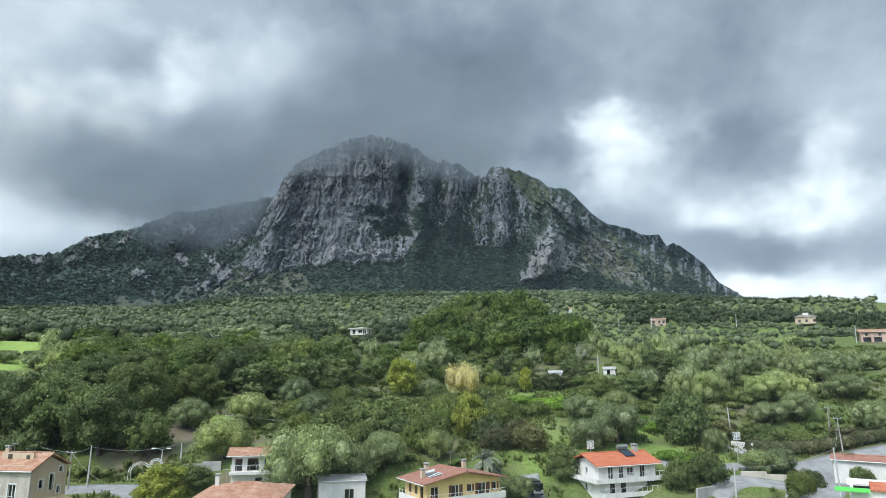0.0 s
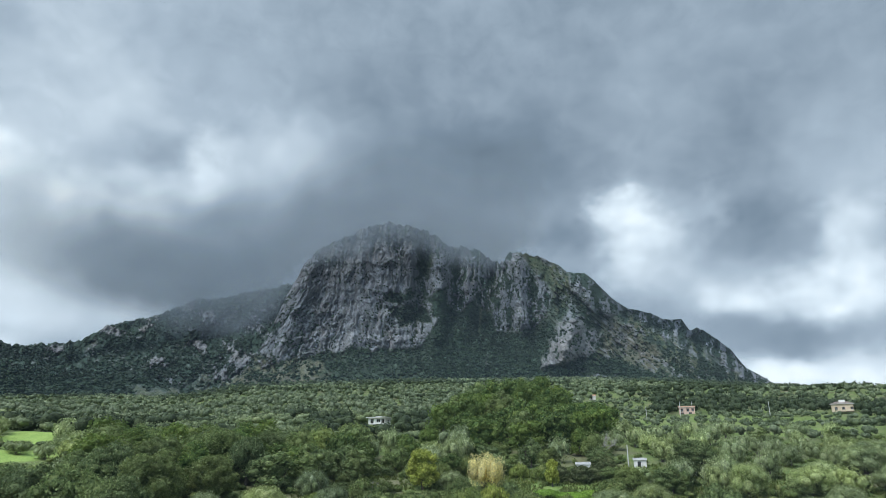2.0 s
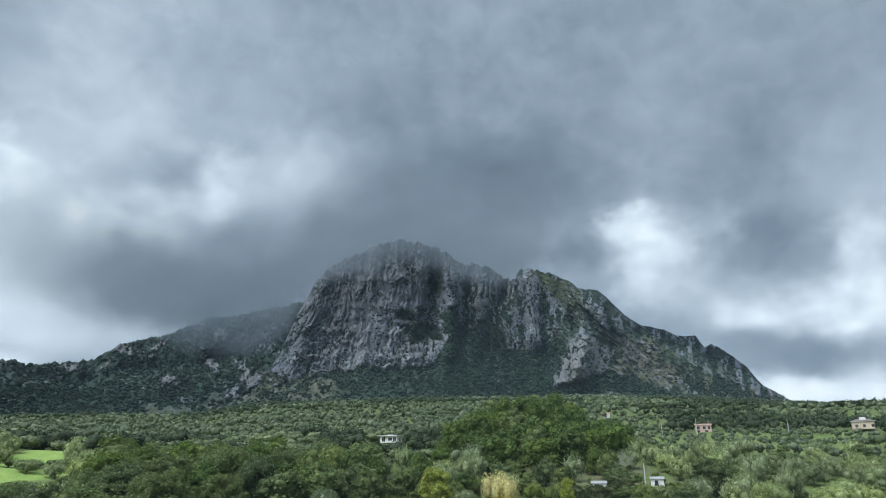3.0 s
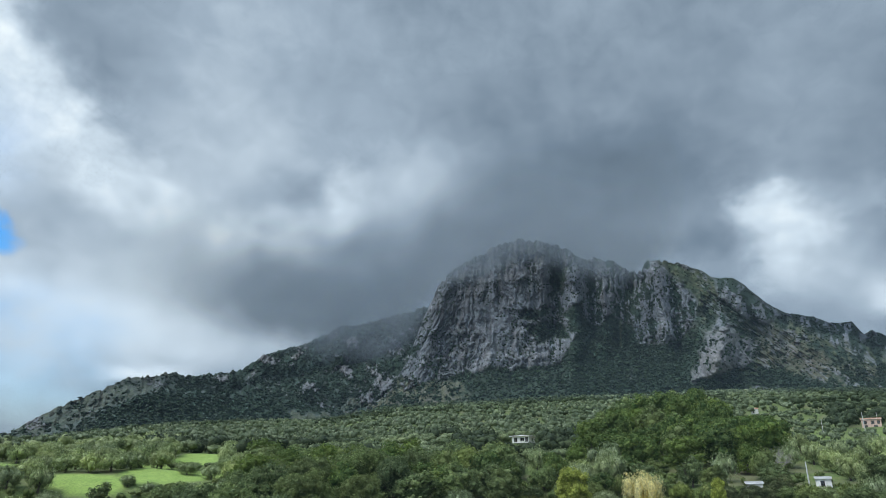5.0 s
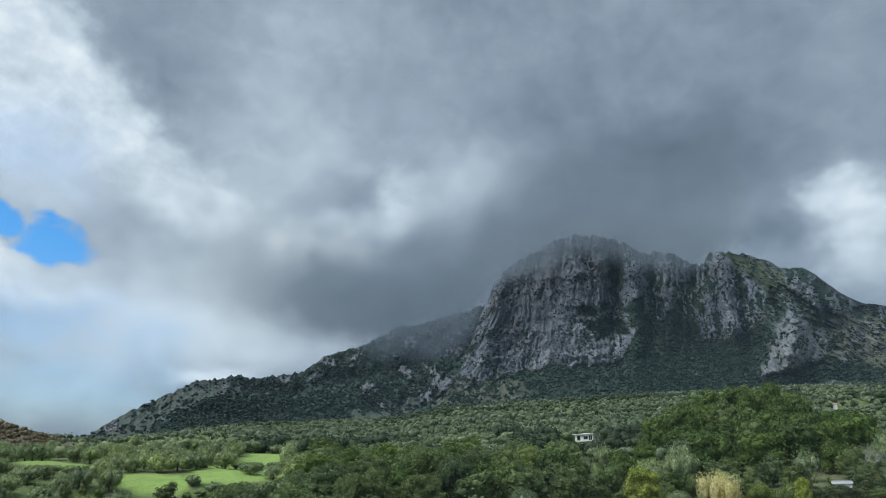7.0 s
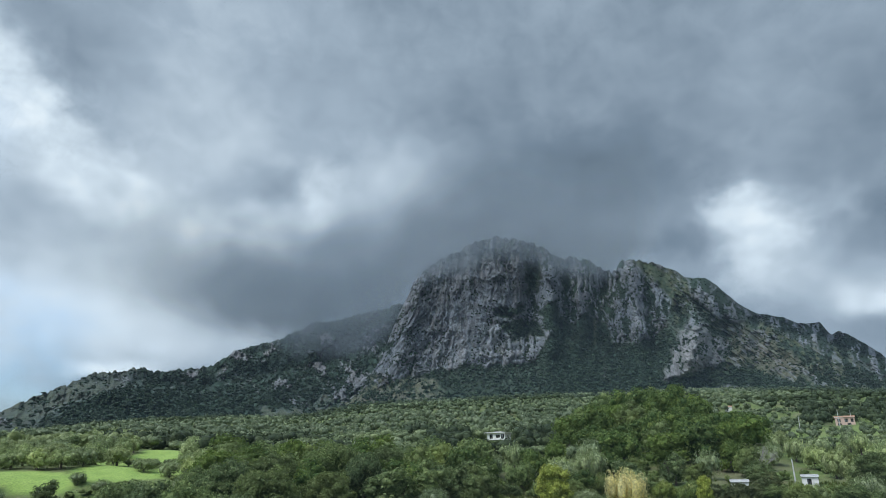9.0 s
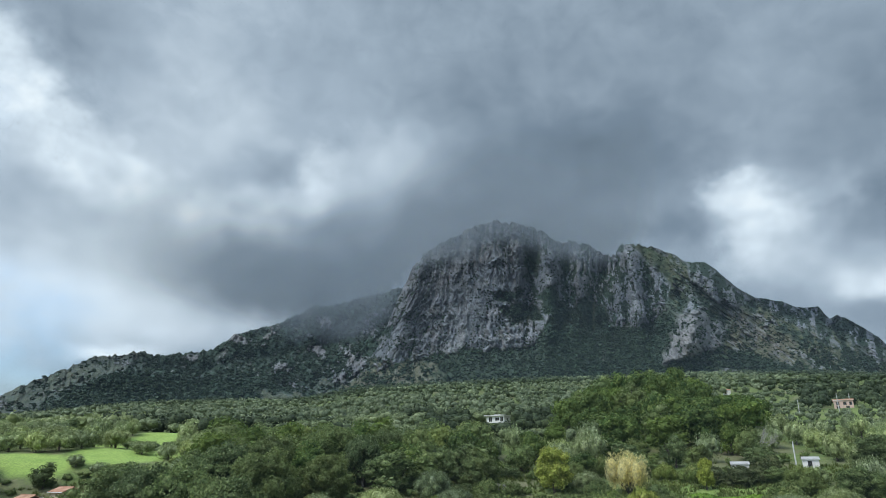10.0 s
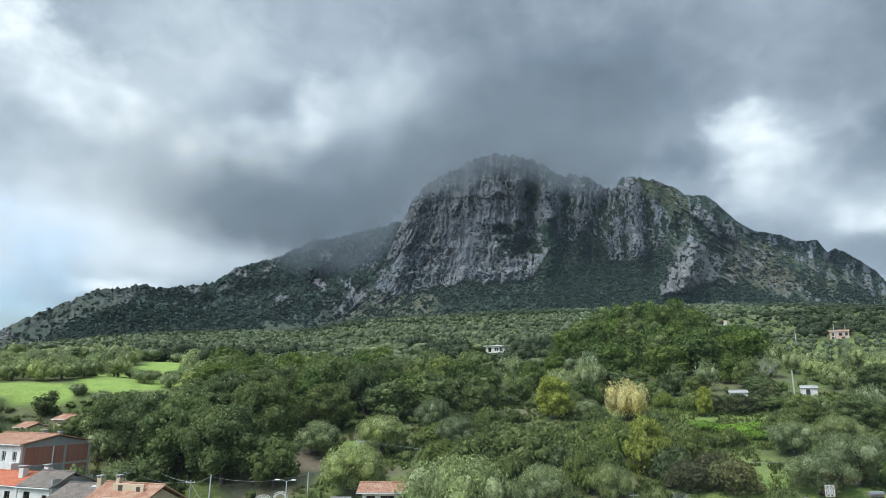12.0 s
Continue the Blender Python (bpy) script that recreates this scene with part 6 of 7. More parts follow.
def strip(name, pts, width, mat, label, lift=0.06, category="road"):
    """A paved strip that follows the ground."""
    pts = np.array(pts, float)
    s = np.concatenate([[0], np.cumsum(np.hypot(*np.diff(pts, axis=0).T))])
    u = np.linspace(0, s[-1], max(8, int(s[-1] / 1.2)))
    x, y = np.interp(u, s, pts[:, 0]), np.interp(u, s, pts[:, 1])
    for _ in range(6):
        x[1:-1], y[1:-1] = (x[:-2] + 2 * x[1:-1] + x[2:]) / 4, (y[:-2] + 2 * y[1:-1] + y[2:]) / 4
    w = np.interp(u, s, width) if not isinstance(width, (int, float)) else np.full(len(u), float(width))
    dx, dy = np.gradient(x), np.gradient(y)
    n = np.hypot(dx, dy)
    nx, ny = -dy / n, dx / n
    cols = np.linspace(-0.5, 0.5, 7)
    X, Y2 = x[:, None] + nx[:, None] * w[:, None] * cols, y[:, None] + ny[:, None] * w[:, None] * cols
    mid = lie(x, y)
    Z = np.maximum(lie(X, Y2), mid[:, None] - 0.3) + lift
    top = np.stack([X, Y2, Z], -1).reshape(-1, 3)
    k = len(top)
    f = grid_faces(len(u), 7)
    edge = [i * 7 for i in range(len(u))], [i * 7 + 6 for i in range(len(u))]
    low = top - np.array([0, 0, 0.7])
    sides = [(a[i], a[i + 1], a[i + 1] + k, a[i] + k) if flip else (a[i + 1], a[i], a[i] + k, a[i + 1] + k) for a, flip in ((edge[0], False), (edge[1], True)) for i in range(len(u) - 1)]
    ob = new(name, mesh_of(name, np.concatenate([top, low]), np.concatenate([f[:, ::-1], np.array(sides)])))
    ob.data.materials.append(mat)
    for k in range(0, len(u), 2):
        keep_off(x[k], y[k], w[k] / 2)
    return tagged(ob, label, category, kind="structure")


strip("road", [(38, 74), (44, 84), (50.2, 92), (54.8, 98), (58.5, 104), (64, 107.5), (76, 108), (95, 104)], [6.0, 6.0, 6.5, 8.5, 9.5, 8.0, 6.0, 6.0], ASPHALT, "pale worn asphalt road in the village")
strip("road_lane", [(34, 104.5), (42, 103.6), (50, 106.5), (56.5, 106)], 3.2, ASPHALT, "narrow asphalt lane joining the road", 0.09)
strip("road_drive", [(38.5, 95.5), (43, 99), (47, 98.2), (50.5, 96)], 3.0, ASPHALT, "narrow concrete drive", 0.12)
strip("road_path", [(47.2, 120), (49.0, 115), (50.6, 111), (52.5, 108)], 1.5, CONCRETE, "steep pale concrete path up the bank", 0.12)
strip("road_west", [(-70, 98), (-58, 99.5), (-49, 99), (-42, 98), (-36, 92), (-33, 84)], 4.2, ASPHALT, "village lane behind the old houses")
strip("road_yard", [(-24, 94.5), (-17, 92.8), (-8, 92)], 3.6, CONCRETE, "pale yard below the olive tree", 0.08)
strip("road_access", [(14.5, 92), (13.5, 98), (13.2, 103)], 2.8, ASPHALT, "short access lane beside the yellow house", 0.08)


def low_wall(name, pts, h, thick, mat, label, category="wall"):
    """A garden wall that steps along the ground."""
    root = new(name)
    for (x0, y0), (x1, y1) in zip(pts[:-1], pts[1:]):
        run = math.hypot(x1 - x0, y1 - y0)
        n = max(1, int(run / 2.5))
        for k in range(n):
            a, b = k / n, (k + 1) / n
            p, q = (x0 + (x1 - x0) * a, y0 + (y1 - y0) * a), (x0 + (x1 - x0) * b, y0 + (y1 - y0) * b)
            z0, z1 = lie1(*p), lie1(*q)
            m = pose(p[0], p[1], 0, 0, 0, math.degrees(math.atan2(q[1] - p[1], q[0] - p[0])))
            L = math.hypot(q[0] - p[0], q[1] - p[1])
            bm = box(0, L - 0.004, -thick / 2, thick / 2, min(z0, z1) - 0.6, max(z0, z1) + h)
            bmesh.ops.transform(bm, matrix=m, verts=bm.verts[:])
            part("wall_section", soften(bm, 0.03), mat, root)
    return tagged(root, label, category)


low_wall("garden_wall", [(35.5, 94.5), (39.5, 97.2), (43.5, 97.4)], 0.4, 0.3, CONCRETE, "white garden wall along the drive")
low_wall("island_wall", [(44.2, 99.8), (48.0, 99.6), (51.0, 98.6), (53.6, 101.2), (54.2, 104.0), (52.0, 105.6)], 0.7, 0.35, STONE, "low curved stone wall round a green island")
low_wall("road_wall", [(57.8, 96.5), (60.0, 101.0), (58.6, 95.0)], 1.2, 0.25, CONCRETE, "rough concrete wall beside the road")
low_wall("path_wall", [(50.2, 116), (51.8, 111.5), (53.4, 108.6)], 0.6, 0.25, WHITE, "pale wall along the steep path")
low_wall("yard_wall", [(-20, 91.2), (-14, 90.6), (-7.5, 90.2)], 0.8, 0.25, CONCRETE, "grey yard wall below the shed")
low_wall("terrace_wall", [(-40, 103.2), (-34.5, 104.2)], 1.3, 0.3, CONCRETE, "pale retaining wall behind shrubs")


def pole(name, x, y, h, mat, label, lean=0.0, arms=1, lamp=0, r=0.13):
    root = new(name)
    z = lie1(x, y)
    part("shaft", bmesh_tube([(0, 0, -0.6), (lean * 0.5, 0, h * 0.5), (lean, 0, h)], [r * 1.25, r, r * 0.75]), mat, root)
    for k in range(arms):
        zz = h - 0.35 - k * 0.5
        part("crossarm", soften(box(lean - 0.7, lean + 0.7, -0.05 - r, 0.02 - r, zz, zz + 0.1), 0.01), METAL, root)
        for px in (-0.6, 0.6):
            part("insulator", pipe([(lean + px, -0.02 - r, zz + 0.1), (lean + px, -0.02 - r, zz + 0.26)], 0.045, 7), WHITEPAINT, root)
    for k in range(lamp):
        s = 1 if k == 0 else -1
        part("lamp_arm", pipe([(lean, 0, h - 0.1), (lean + 0.5 * s, -0.2, h + 0.12), (lean + 1.0 * s, -0.35, h + 0.15)], 0.04, 6), METAL, root)
        bm = soften(box(lean + (0.85 * s if s > 0 else -1.5), lean + (1.5 if s > 0 else -0.85), -0.55, -0.2, h + 0.1, h + 0.26), 0.05)
        part("lamp_head", bm, WHITEPAINT, root, "pale lamp head")
    root.matrix_basis = pose(x, y, z, 0, 0, 0)
    return tagged(root, label, "lamp" if lamp else "pole", group="street lamps" if lamp else "utility poles")


def bmesh_tube(points, radii, sides=9):
    v, f = tube(points, radii, sides)
    bm = bmesh.new()
    vs = [bm.verts.new(tuple(p)) for p in v]
    for q in f:
        bm.faces.new([vs[int(i)] for i in q])
    bm.faces.new(vs[-sides:])
    return bm


POLES = ((45.0, 116.1, 5.0, 0.0, POLEWOOD), (51.3, 118.1, 5.6, -0.4, POLECONCRETE), (65.4, 109.0, 6.6, -0.5, POLEWOOD), (54.1, 91.8, 6.4, -0.4, POLECONCRETE), (41.3, 95.2, 4.4, 0.0, POLECONCRETE),
         (69.7, 119.6, 4.0, 0.0, POLEWOOD), (-69.6, 110.8, 3.6, 0.0, POLEWOOD), (-55.4, 99.7, 5.6, 0.0, POLEWOOD), (-52.9, 100.2, 6.0, 0.1, POLECONCRETE), (-42.4, 108.2, 3.0, 0.0, POLECONCRETE),
         (-38.0, 117.5, 3.8, 0.0, POLEWOOD))
for x, y, h, lean, mat in POLES:
    pole("utility_pole", x, y, h, mat, "thin weathered utility pole with crossarm" if mat is POLEWOOD else "pale concrete utility pole", lean, 1 if mat is POLEWOOD else 0, 0, 0.11)
for x, y, h in ((40.4, 169.6, 5.4), (130.6, 381.0, 7.5), (107.0, 330.0, 8), (150.5, 330.0, 8), (142, 222, 6), (82, 300, 7)):
    pole("utility_pole", x, y, h, POLECONCRETE, "far pale utility pole on the slope", 0.0, 0, 0, 0.14)
pole("street_lamp", -43.5, 103.5, 3.8, POLECONCRETE, "street lamp with two pale heads", 0.0, 0, 2, 0.09)
pole("street_lamp", -24.0, 96.4, 5.0, POLECONCRETE, "tall white street lamp beside the yard", 0.0, 0, 1, 0.08)
orn = pole("ornament_pole", 47.3, 107.2, 3.6, POLECONCRETE, "thin pole with a white square light ornament", 0.0, 0, 0, 0.06)
star_square(orn, 0, 0, 2.9, 1.1)


def festive_arch(x, y, angle):
    """Two white lattice arches for festive lights."""
    root = new("festive_arch")
    for cx, r, z in ((0.0, 2.6, 0.6), (3.6, 1.5, 2.3)):
        bm = bmesh.new()
        for rad in (r, r - 0.55):
            pipe([(cx + rad * math.cos(k * math.pi / 14), 0, z + rad * 0.95 * math.sin(k * math.pi / 14)) for k in range(15)], 0.05, 5, bm)
        for k in range(29):
            a0, a1 = k * math.pi / 28, (k + 1) * math.pi / 28
            p, q = ((r, a0), (r - 0.55, a1)) if k % 2 else ((r - 0.55, a0), (r, a1))
            pipe([(cx + p[0] * math.cos(p[1]), 0, z + p[0] * 0.95 * math.sin(p[1])), (cx + q[0] * math.cos(q[1]), 0, z + q[0] * 0.95 * math.sin(q[1]))], 0.04, 4, bm)
        part("arch", bm, WHITEPAINT, root)
    bm = bmesh.new()
    for cx in (-2.6, -2.05, 2.05, 2.6, 5.1):
        pipe([(cx, 0, -1.0), (cx, 0, 2.4 if cx > 4 else 0.6)], 0.06, 5, bm)
    part("posts", bm, WHITEPAINT, root)
    root.matrix_basis = pose(x, y, lie1(x, y) + 0.5, 0, 0, angle) @ Matrix.Scale(0.62, 4)
    tagged(root, "white lattice arches for festive lights beside the lane", "arch")


festive_arch(-46.6, 103.2, 20)


def cable(p, q, sag, r=0.026):
    """A hanging cable from pole top to pole top."""
    pts = [(p[0] + (q[0] - p[0]) * u, p[1] + (q[1] - p[1]) * u, p[2] + (q[2] - p[2]) * u - sag * 4 * u * (1 - u)) for u in [k / 14 for k in range(15)]]
    bm = pipe(pts, r, 5)
    me = bpy.data.meshes.new("cable")
    bm.to_mesh(me)
    bm.free()
    ob = new("cable", me)
    ob.data.materials.append(CABLE)
    tagged(ob, "thin grey overhead cable between poles", "cable", group="overhead cables")


def tip(i):
    x, y, h, lean, _ = POLES[i]
    return x + lean, y - 0.12, lie1(x, y) + h - 0.2


for i, j, s in ((6, 7, 0.5), (7, 8, 0.3), (8, 9, 0.8), (9, 10, 0.9), (10, 0, 2.6), (0, 1, 0.3), (1, 5, 0.8), (5, 2, 0.6), (2, 3, 1.0), (3, 4, 0.8)):
    cable(tip(i), tip(j), s)
cable((-60, 96, UP - 10.6), tip(7), 0.4)
cable(tip(7), (-47.5, 93, UP - 14.5), 0.4)
cable((31.5, 101.5, UP - 12.6), tip(4), 0.7)
cable(tip(5), (110, 116, lie1(110, 116) + 5), 0.8)


def palm_tree(x, y, h):
    root = new("palm_tree")
    rng = np.random.RandomState(5)
    part("trunk", bmesh_tube([(0, 0, -0.4), (0.05, 0, h * 0.3), (0, 0, h * 0.55)], [0.3, 0.26, 0.24]), BARK, root)
    for k in range(46):
        a, e = k * 2.39996, rng.uniform(-0.5, 1.35)
        L = h * rng.uniform(0.42, 0.55)
        d = np.array([math.cos(a) * math.cos(e), math.sin(a) * math.cos(e), math.sin(e)])
        base = np.array([0, 0, h * 0.55])
        pts = [base + d * L * u + np.array([0, 0, -0.9 * L * u * u * (0.35 + 0.5 * math.cos(e))]) for u in (0, 0.35, 0.7, 1.0)]
        bm = bmesh.new()
        side = np.array([-math.sin(a), math.cos(a), 0])
        for i in range(3):
            p, q = pts[i], pts[i + 1]
            for n in range(4):
                c0, c1 = p + (q - p) * n / 4, p + (q - p) * (n + 0.7) / 4
                for s in (-1, 1):
                    out = side * s * 0.45 * (1.1 - 0.25 * i) + (q - p) * 0.45 + np.array([0, 0, -0.08])
                    bm.faces.new([bm.verts.new(tuple(v)) for v in (c0, c1, c1 + out, c0 + out * 0.9)])
        part("frond", bm, PALM, root)
    root.matrix_basis = pose(x, y, lie1(x, y), 0, 0, 0)
    tagged(root, "pale silvery palm behind the yellow house", "palm")


palm_tree(6.6, 102.6, 5.6)


def bare_tree(x, y, h, spread, mat, label, seed, name="dead_tree"):
    """A leafless tree: forking limbs down to thin twigs."""
    root = new(name)
    rng = np.random.RandomState(seed)
    pieces = []

    def grow(p, d, L, r, depth):
        q = p + d * L
        pieces.append(tube([p, (p + q) / 2 + rng.normal(0, L * 0.05, 3), q], [r, r * 0.8, r * 0.6], 5))
        if depth == 0:
            return
        for _ in range(3):
            e = d + rng.normal(0, 0.5, 3) * spread + np.array([0, 0, 0.1])
            grow(q, e / np.linalg.norm(e), L * rng.uniform(0.6, 0.8), r * 0.55, depth - 1)
    grow(np.array([0, 0, -0.3]), np.array([0.05, 0, 1.0]), h * 0.3, h * 0.03, 5)
    ob = new("limbs", mesh_of("limbs", *join(pieces)))
    ob.data.materials.append(mat)
    ob.parent = root
    root.matrix_basis = pose(x, y, lie1(x, y), 0, 0, 0)
    tagged(root, label, "tree")


bare_tree(36, 180, 8.5, 1.1, DEADWOOD, "leafless grey-brown tree among green ones", 4)
bare_tree(-19.1, 140.9, 4.0, 0.7, DEADWOOD, "bleached dead branches above the thicket", 9)


def plume_tree(x, y, h, w):
    """A pale dry tree of upright feathery plumes."""
    root = new("cream_tree")
    rng = np.random.RandomState(8)
    lobes = []
    for k in range(13):
        a, d = k * 2.4, w * 0.36 * math.sqrt((k + 0.3) / 13)
        top = h * rng.uniform(0.7, 1.0)
        lobes.append((np.array([math.cos(a) * d, math.sin(a) * d, top * 0.6]), np.array([w * 0.13, w * 0.13, top * 0.42])))
    v, f = crown_arrays(rng, lobes, 4200, 0.26, 0.2, upward=4.0)
    c = new("crown", mesh_of("crown", v, f))
    c.data.materials.append(CREAM)
    t = new("stem_cluster", mesh_of("stem_cluster", *join([tube([(0, 0, -0.3), l[0] * np.array([0.6, 0.6, 0.5]), l[0]], [0.1, 0.07, 0.03], 5) for l in lobes])))
    t.data.materials.append(BARK)
    c.parent = t.parent = root
    root.matrix_basis = pose(x, y, lie1(x, y), 0, 0, 0)
    tagged(root, "pale cream feathery tree with dry plumes", "tree")


plume_tree(4.8, 149.0, 7.6, 9.8)


def truck(x, y, angle):
    root = new("truck")
    cab = part("cab", soften(box(-1.0, 1.0, -2.6, -0.9, 0.55, 2.3), 0.12), BLACKPAINT, root)
    part("windscreen", soften(box(-0.85, 0.85, -2.63, -2.598, 1.35, 2.1), 0.02), GLASS, cab)
    part("bumper", soften(box(-1.02, 1.02, -2.72, -2.605, 0.45, 0.8), 0.04), METAL, cab)
    for s in (-0.8, 0.8):
        part("headlight", soften(box(s - 0.15, s + 0.15, -2.64, -2.6, 0.85, 1.05), 0.01), WHITEPAINT, cab)
        part("side_window", soften(box(s * 1.255 - 0.012, s * 1.255 + 0.012, -2.1, -1.2, 1.4, 2.05), 0.005), GLASS, cab)
    part("cargo_body", soften(box(-1.05, 1.05, -0.85, 2.8, 0.8, 2.5), 0.05), BLACKPAINT, root)
    part("chassis", box(-0.5, 0.5, -2.4, 2.7, 0.4, 0.75), IRON, root)
    for wx in (-0.95, 0.95):
        for wy in (-1.8, 1.8):
            wh = new("wheel")
            wh.parent = root
            part("tyre", pipe([(wx - 0.14, wy, 0.4), (wx + 0.14, wy, 0.4)], 0.4, 16), RUBBER, wh)
            part("rim", pipe([(wx - 0.15, wy, 0.4), (wx + 0.15, wy, 0.4)], 0.2, 12), METAL, wh)
    root.matrix_basis = pose(x, y, lie1(x, y) + 0.09, 0, 0, angle) @ Matrix.Scale(0.76, 4)
    tagged(root, "black truck parked on the access lane", "truck")


truck(13.4, 99.6, 12)


def hedge(pts, h, w, label, leaf=BRIAR):
    """A clipped hedge along a line."""
    root = new("hedge")
    rng = np.random.RandomState(6)
    lobes = []
    for (x0, y0), (x1, y1) in zip(pts[:-1], pts[1:]):
        n = int(math.hypot(x1 - x0, y1 - y0) / 0.7)
        for k in range(n):
            x, y = x0 + (x1 - x0) * k / n, y0 + (y1 - y0) * k / n
            lobes.append((np.array([x, y, lie1(x, y) + h * 0.5]), np.array([w / 2, w / 2, h * 0.55])))
    f = new("foliage", mesh_of("foliage", *crown_arrays(rng, lobes, 70 * len(lobes), 0.22, 0.7, core=0.9)))
    f.data.materials.append(leaf)
    f.parent = root
    tagged(root, label, "hedge")


hedge([(-9, 97), (-3.5, 98.5)], 1.2, 1.2, "clipped green hedge beside the yellow house")
hedge([(52, 112.5), (60, 112), (70, 112.5), (84, 111)], 2.2, 2.4, "overgrown hedge along the road bank", RUSSET)
hedge([(47.8, 92), (50.0, 97.0)], 1.5, 1.4, "green hedge along the roadside")
plant(OLIVES[2], 48.5, 101.9, 3.9, 7.0, label="small rounded tree on the green island")
plant(DARK_SHRUBS[1], 57.6, 92.4, 3.2, 4.0)

# ---- trees: the woods and groves ----
OPEN = [(-47, 120, 5), (-41, 118, 6), (-44, 127, 5), (-38, 128, 4), (21, 142, 8), (27, 136, 6), (34, 122, 6), (-127, 190, 7), (-128, 179, 6), (-38, 110, 7), (-113, 160, 8), (-124, 144, 8), (-130, 204, 8), (-162, 151, 10), (-107, 175, 7), (-37, 278, 9), (-35, 263, 8), (122, 366, 9), (118, 352, 9), (-58, 92, 8), (22, 150, 6), (40, 107, 8), (17, 116, 9), (-28, 108, 6), (115, 240, 16), (-14, 155, 6), (55, 106, 13),
        (85, 142, 8), (-38.5, 292, 9), (126, 381, 9), (41, 168, 4), (-104, 133, 6), (2, 152, 7), (12, 155, 5), (175, 305, 9), (210, 378, 9), (196, 350, 10), (200, 362, 9)]


def scatter(inside, spacing, tries, box):
    """Random places in a box that keep their distance from one another and from what stands already."""
    cell, grid, out = spacing, {}, []
    taken = TAKEN + OPEN
    tx = np.array([t[0] for t in taken])
    ty = np.array([t[1] for t in taken])
    tr = np.array([t[2] for t in taken])
    for px, py in zip(RNG.uniform(box[0], box[1], tries), RNG.uniform(box[2], box[3], tries)):
        if not inside(px, py):
            continue
        gx, gy = int(px // cell), int(py // cell)
        near = [q for i in (-1, 0, 1) for j in (-1, 0, 1) for q in grid.get((gx + i, gy + j), ())]
        if any((q[0] - px) ** 2 + (q[1] - py) ** 2 < spacing ** 2 for q in near):
            continue
        if np.any((tx - px) ** 2 + (ty - py) ** 2 < (tr + spacing * 0.35) ** 2):
            continue
        grid.setdefault((gx, gy), []).append((px, py))
        out.append((px, py))
    return out


def bearing(x, y):
    return math.hypot(x, y), math.degrees(math.atan2(-x, y))


def in_sector(a0, a1, r0, r1):
    def test(x, y):
        r, a = bearing(x, y)
        return a0 < a < a1 and r0 < r < r1
    return test


def on_hill(x, y):
    return ((x - 21) / 30) ** 2 + ((y - 246) / 60) ** 2 < 1 and y > 188


for x, y in scatter(on_hill, 7.0, 2600, (-45, 95, 178, 312)):
    if y < 300:
        plant(pick(OAKS_FAR[:1] + GREENOAKS_FAR * 2), x, y, RNG.uniform(9, 14.5), RNG.uniform(9, 13.5), "woods on the hill")
for x, y in scatter(in_sector(21.5, 38, 118, 150), 7.5, 700, (-110, -35, 80, 150)):
    plant(pick(OAKS_FAR), x, y, RNG.uniform(7, 10.5), RNG.uniform(8, 11), "oaks above the village")
for x, y in scatter(in_sector(9, 29.5, 148, 206), 7.0, 2500, (-135, -20, 110, 212)):
    plant(pick(OAKS_FAR + GREENOAKS_FAR + OAKS_FAR), x, y, RNG.uniform(7.5, 11), RNG.uniform(9.5, 13), "woods west of the hill")
for x, y in scatter(in_sector(-12, 9, 152, 200), 7.0, 700, (-40, 50, 140, 200)):
    plant(pick(OAKS_FAR + GREENOAKS_FAR * 2 + OLIVES_FAR), x, y, RNG.uniform(5, 9), RNG.uniform(6, 9), "trees below the hill")
for x, y in scatter(in_sector(-36, -10, 148, 235), 8.6, 1400, (20, 150, 110, 235)):
    plant(pick(OLIVES_FAR + OLIVES_FAR + OAKS_FAR[:1]), x, y, RNG.uniform(4.8, 7.2), RNG.uniform(5.5, 8.2), "olive trees on the east slope")
for x, y in scatter(in_sector(29.5, 58, 136, 245), 5.8, 6000, (-215, -70, 75, 215)):
    plant(pick(OLIVES_FAR + OLIVES_FAR + OLIVES_FAR + OAKS_FAR[:1]), x, y, RNG.uniform(4.2, 6.4), RNG.uniform(5.5, 8), "olive trees round the field")


for x, y in scatter(in_sector(-9, 13, 114, 168), 5.6, 900, (-45, 35, 110, 168)):
    plant(pick(SHRUBS + SHRUBS + DARK_SHRUBS), x, y, RNG.uniform(2.2, 4.6), RNG.uniform(5, 8), "bramble thickets")
for x, y in scatter(in_sector(30, 54, 123, 142), 6.4, 2200, (-120, -45, 60, 142)):
    plant(pick(OLIVES_FAR + OLIVES_FAR + OAKS_FAR[:2]), x, y, RNG.uniform(4.5, 7.5), RNG.uniform(6.5, 9.5), "olive trees behind the village")


def far_forms(rng, lobes, ball, cards, size):
    """A light tree crown one unit high and wide, for woods that nobody counts."""
    shape = []
    for i in range(lobes):
        a, d = i * 2.4 + rng.uniform(-0.5, 0.5), rng.uniform(0.2, 0.32) * (i > 0)
        rad = rng.uniform(0.2, 0.34)
        shape.append((np.array([math.cos(a) * d, math.sin(a) * d, rng.uniform(0.45, 0.68)]), np.array([rad, rad, rad])))
    v, f = crown_arrays(rng, shape, cards, size, 0.7, 0.84, ball)
    return v, f


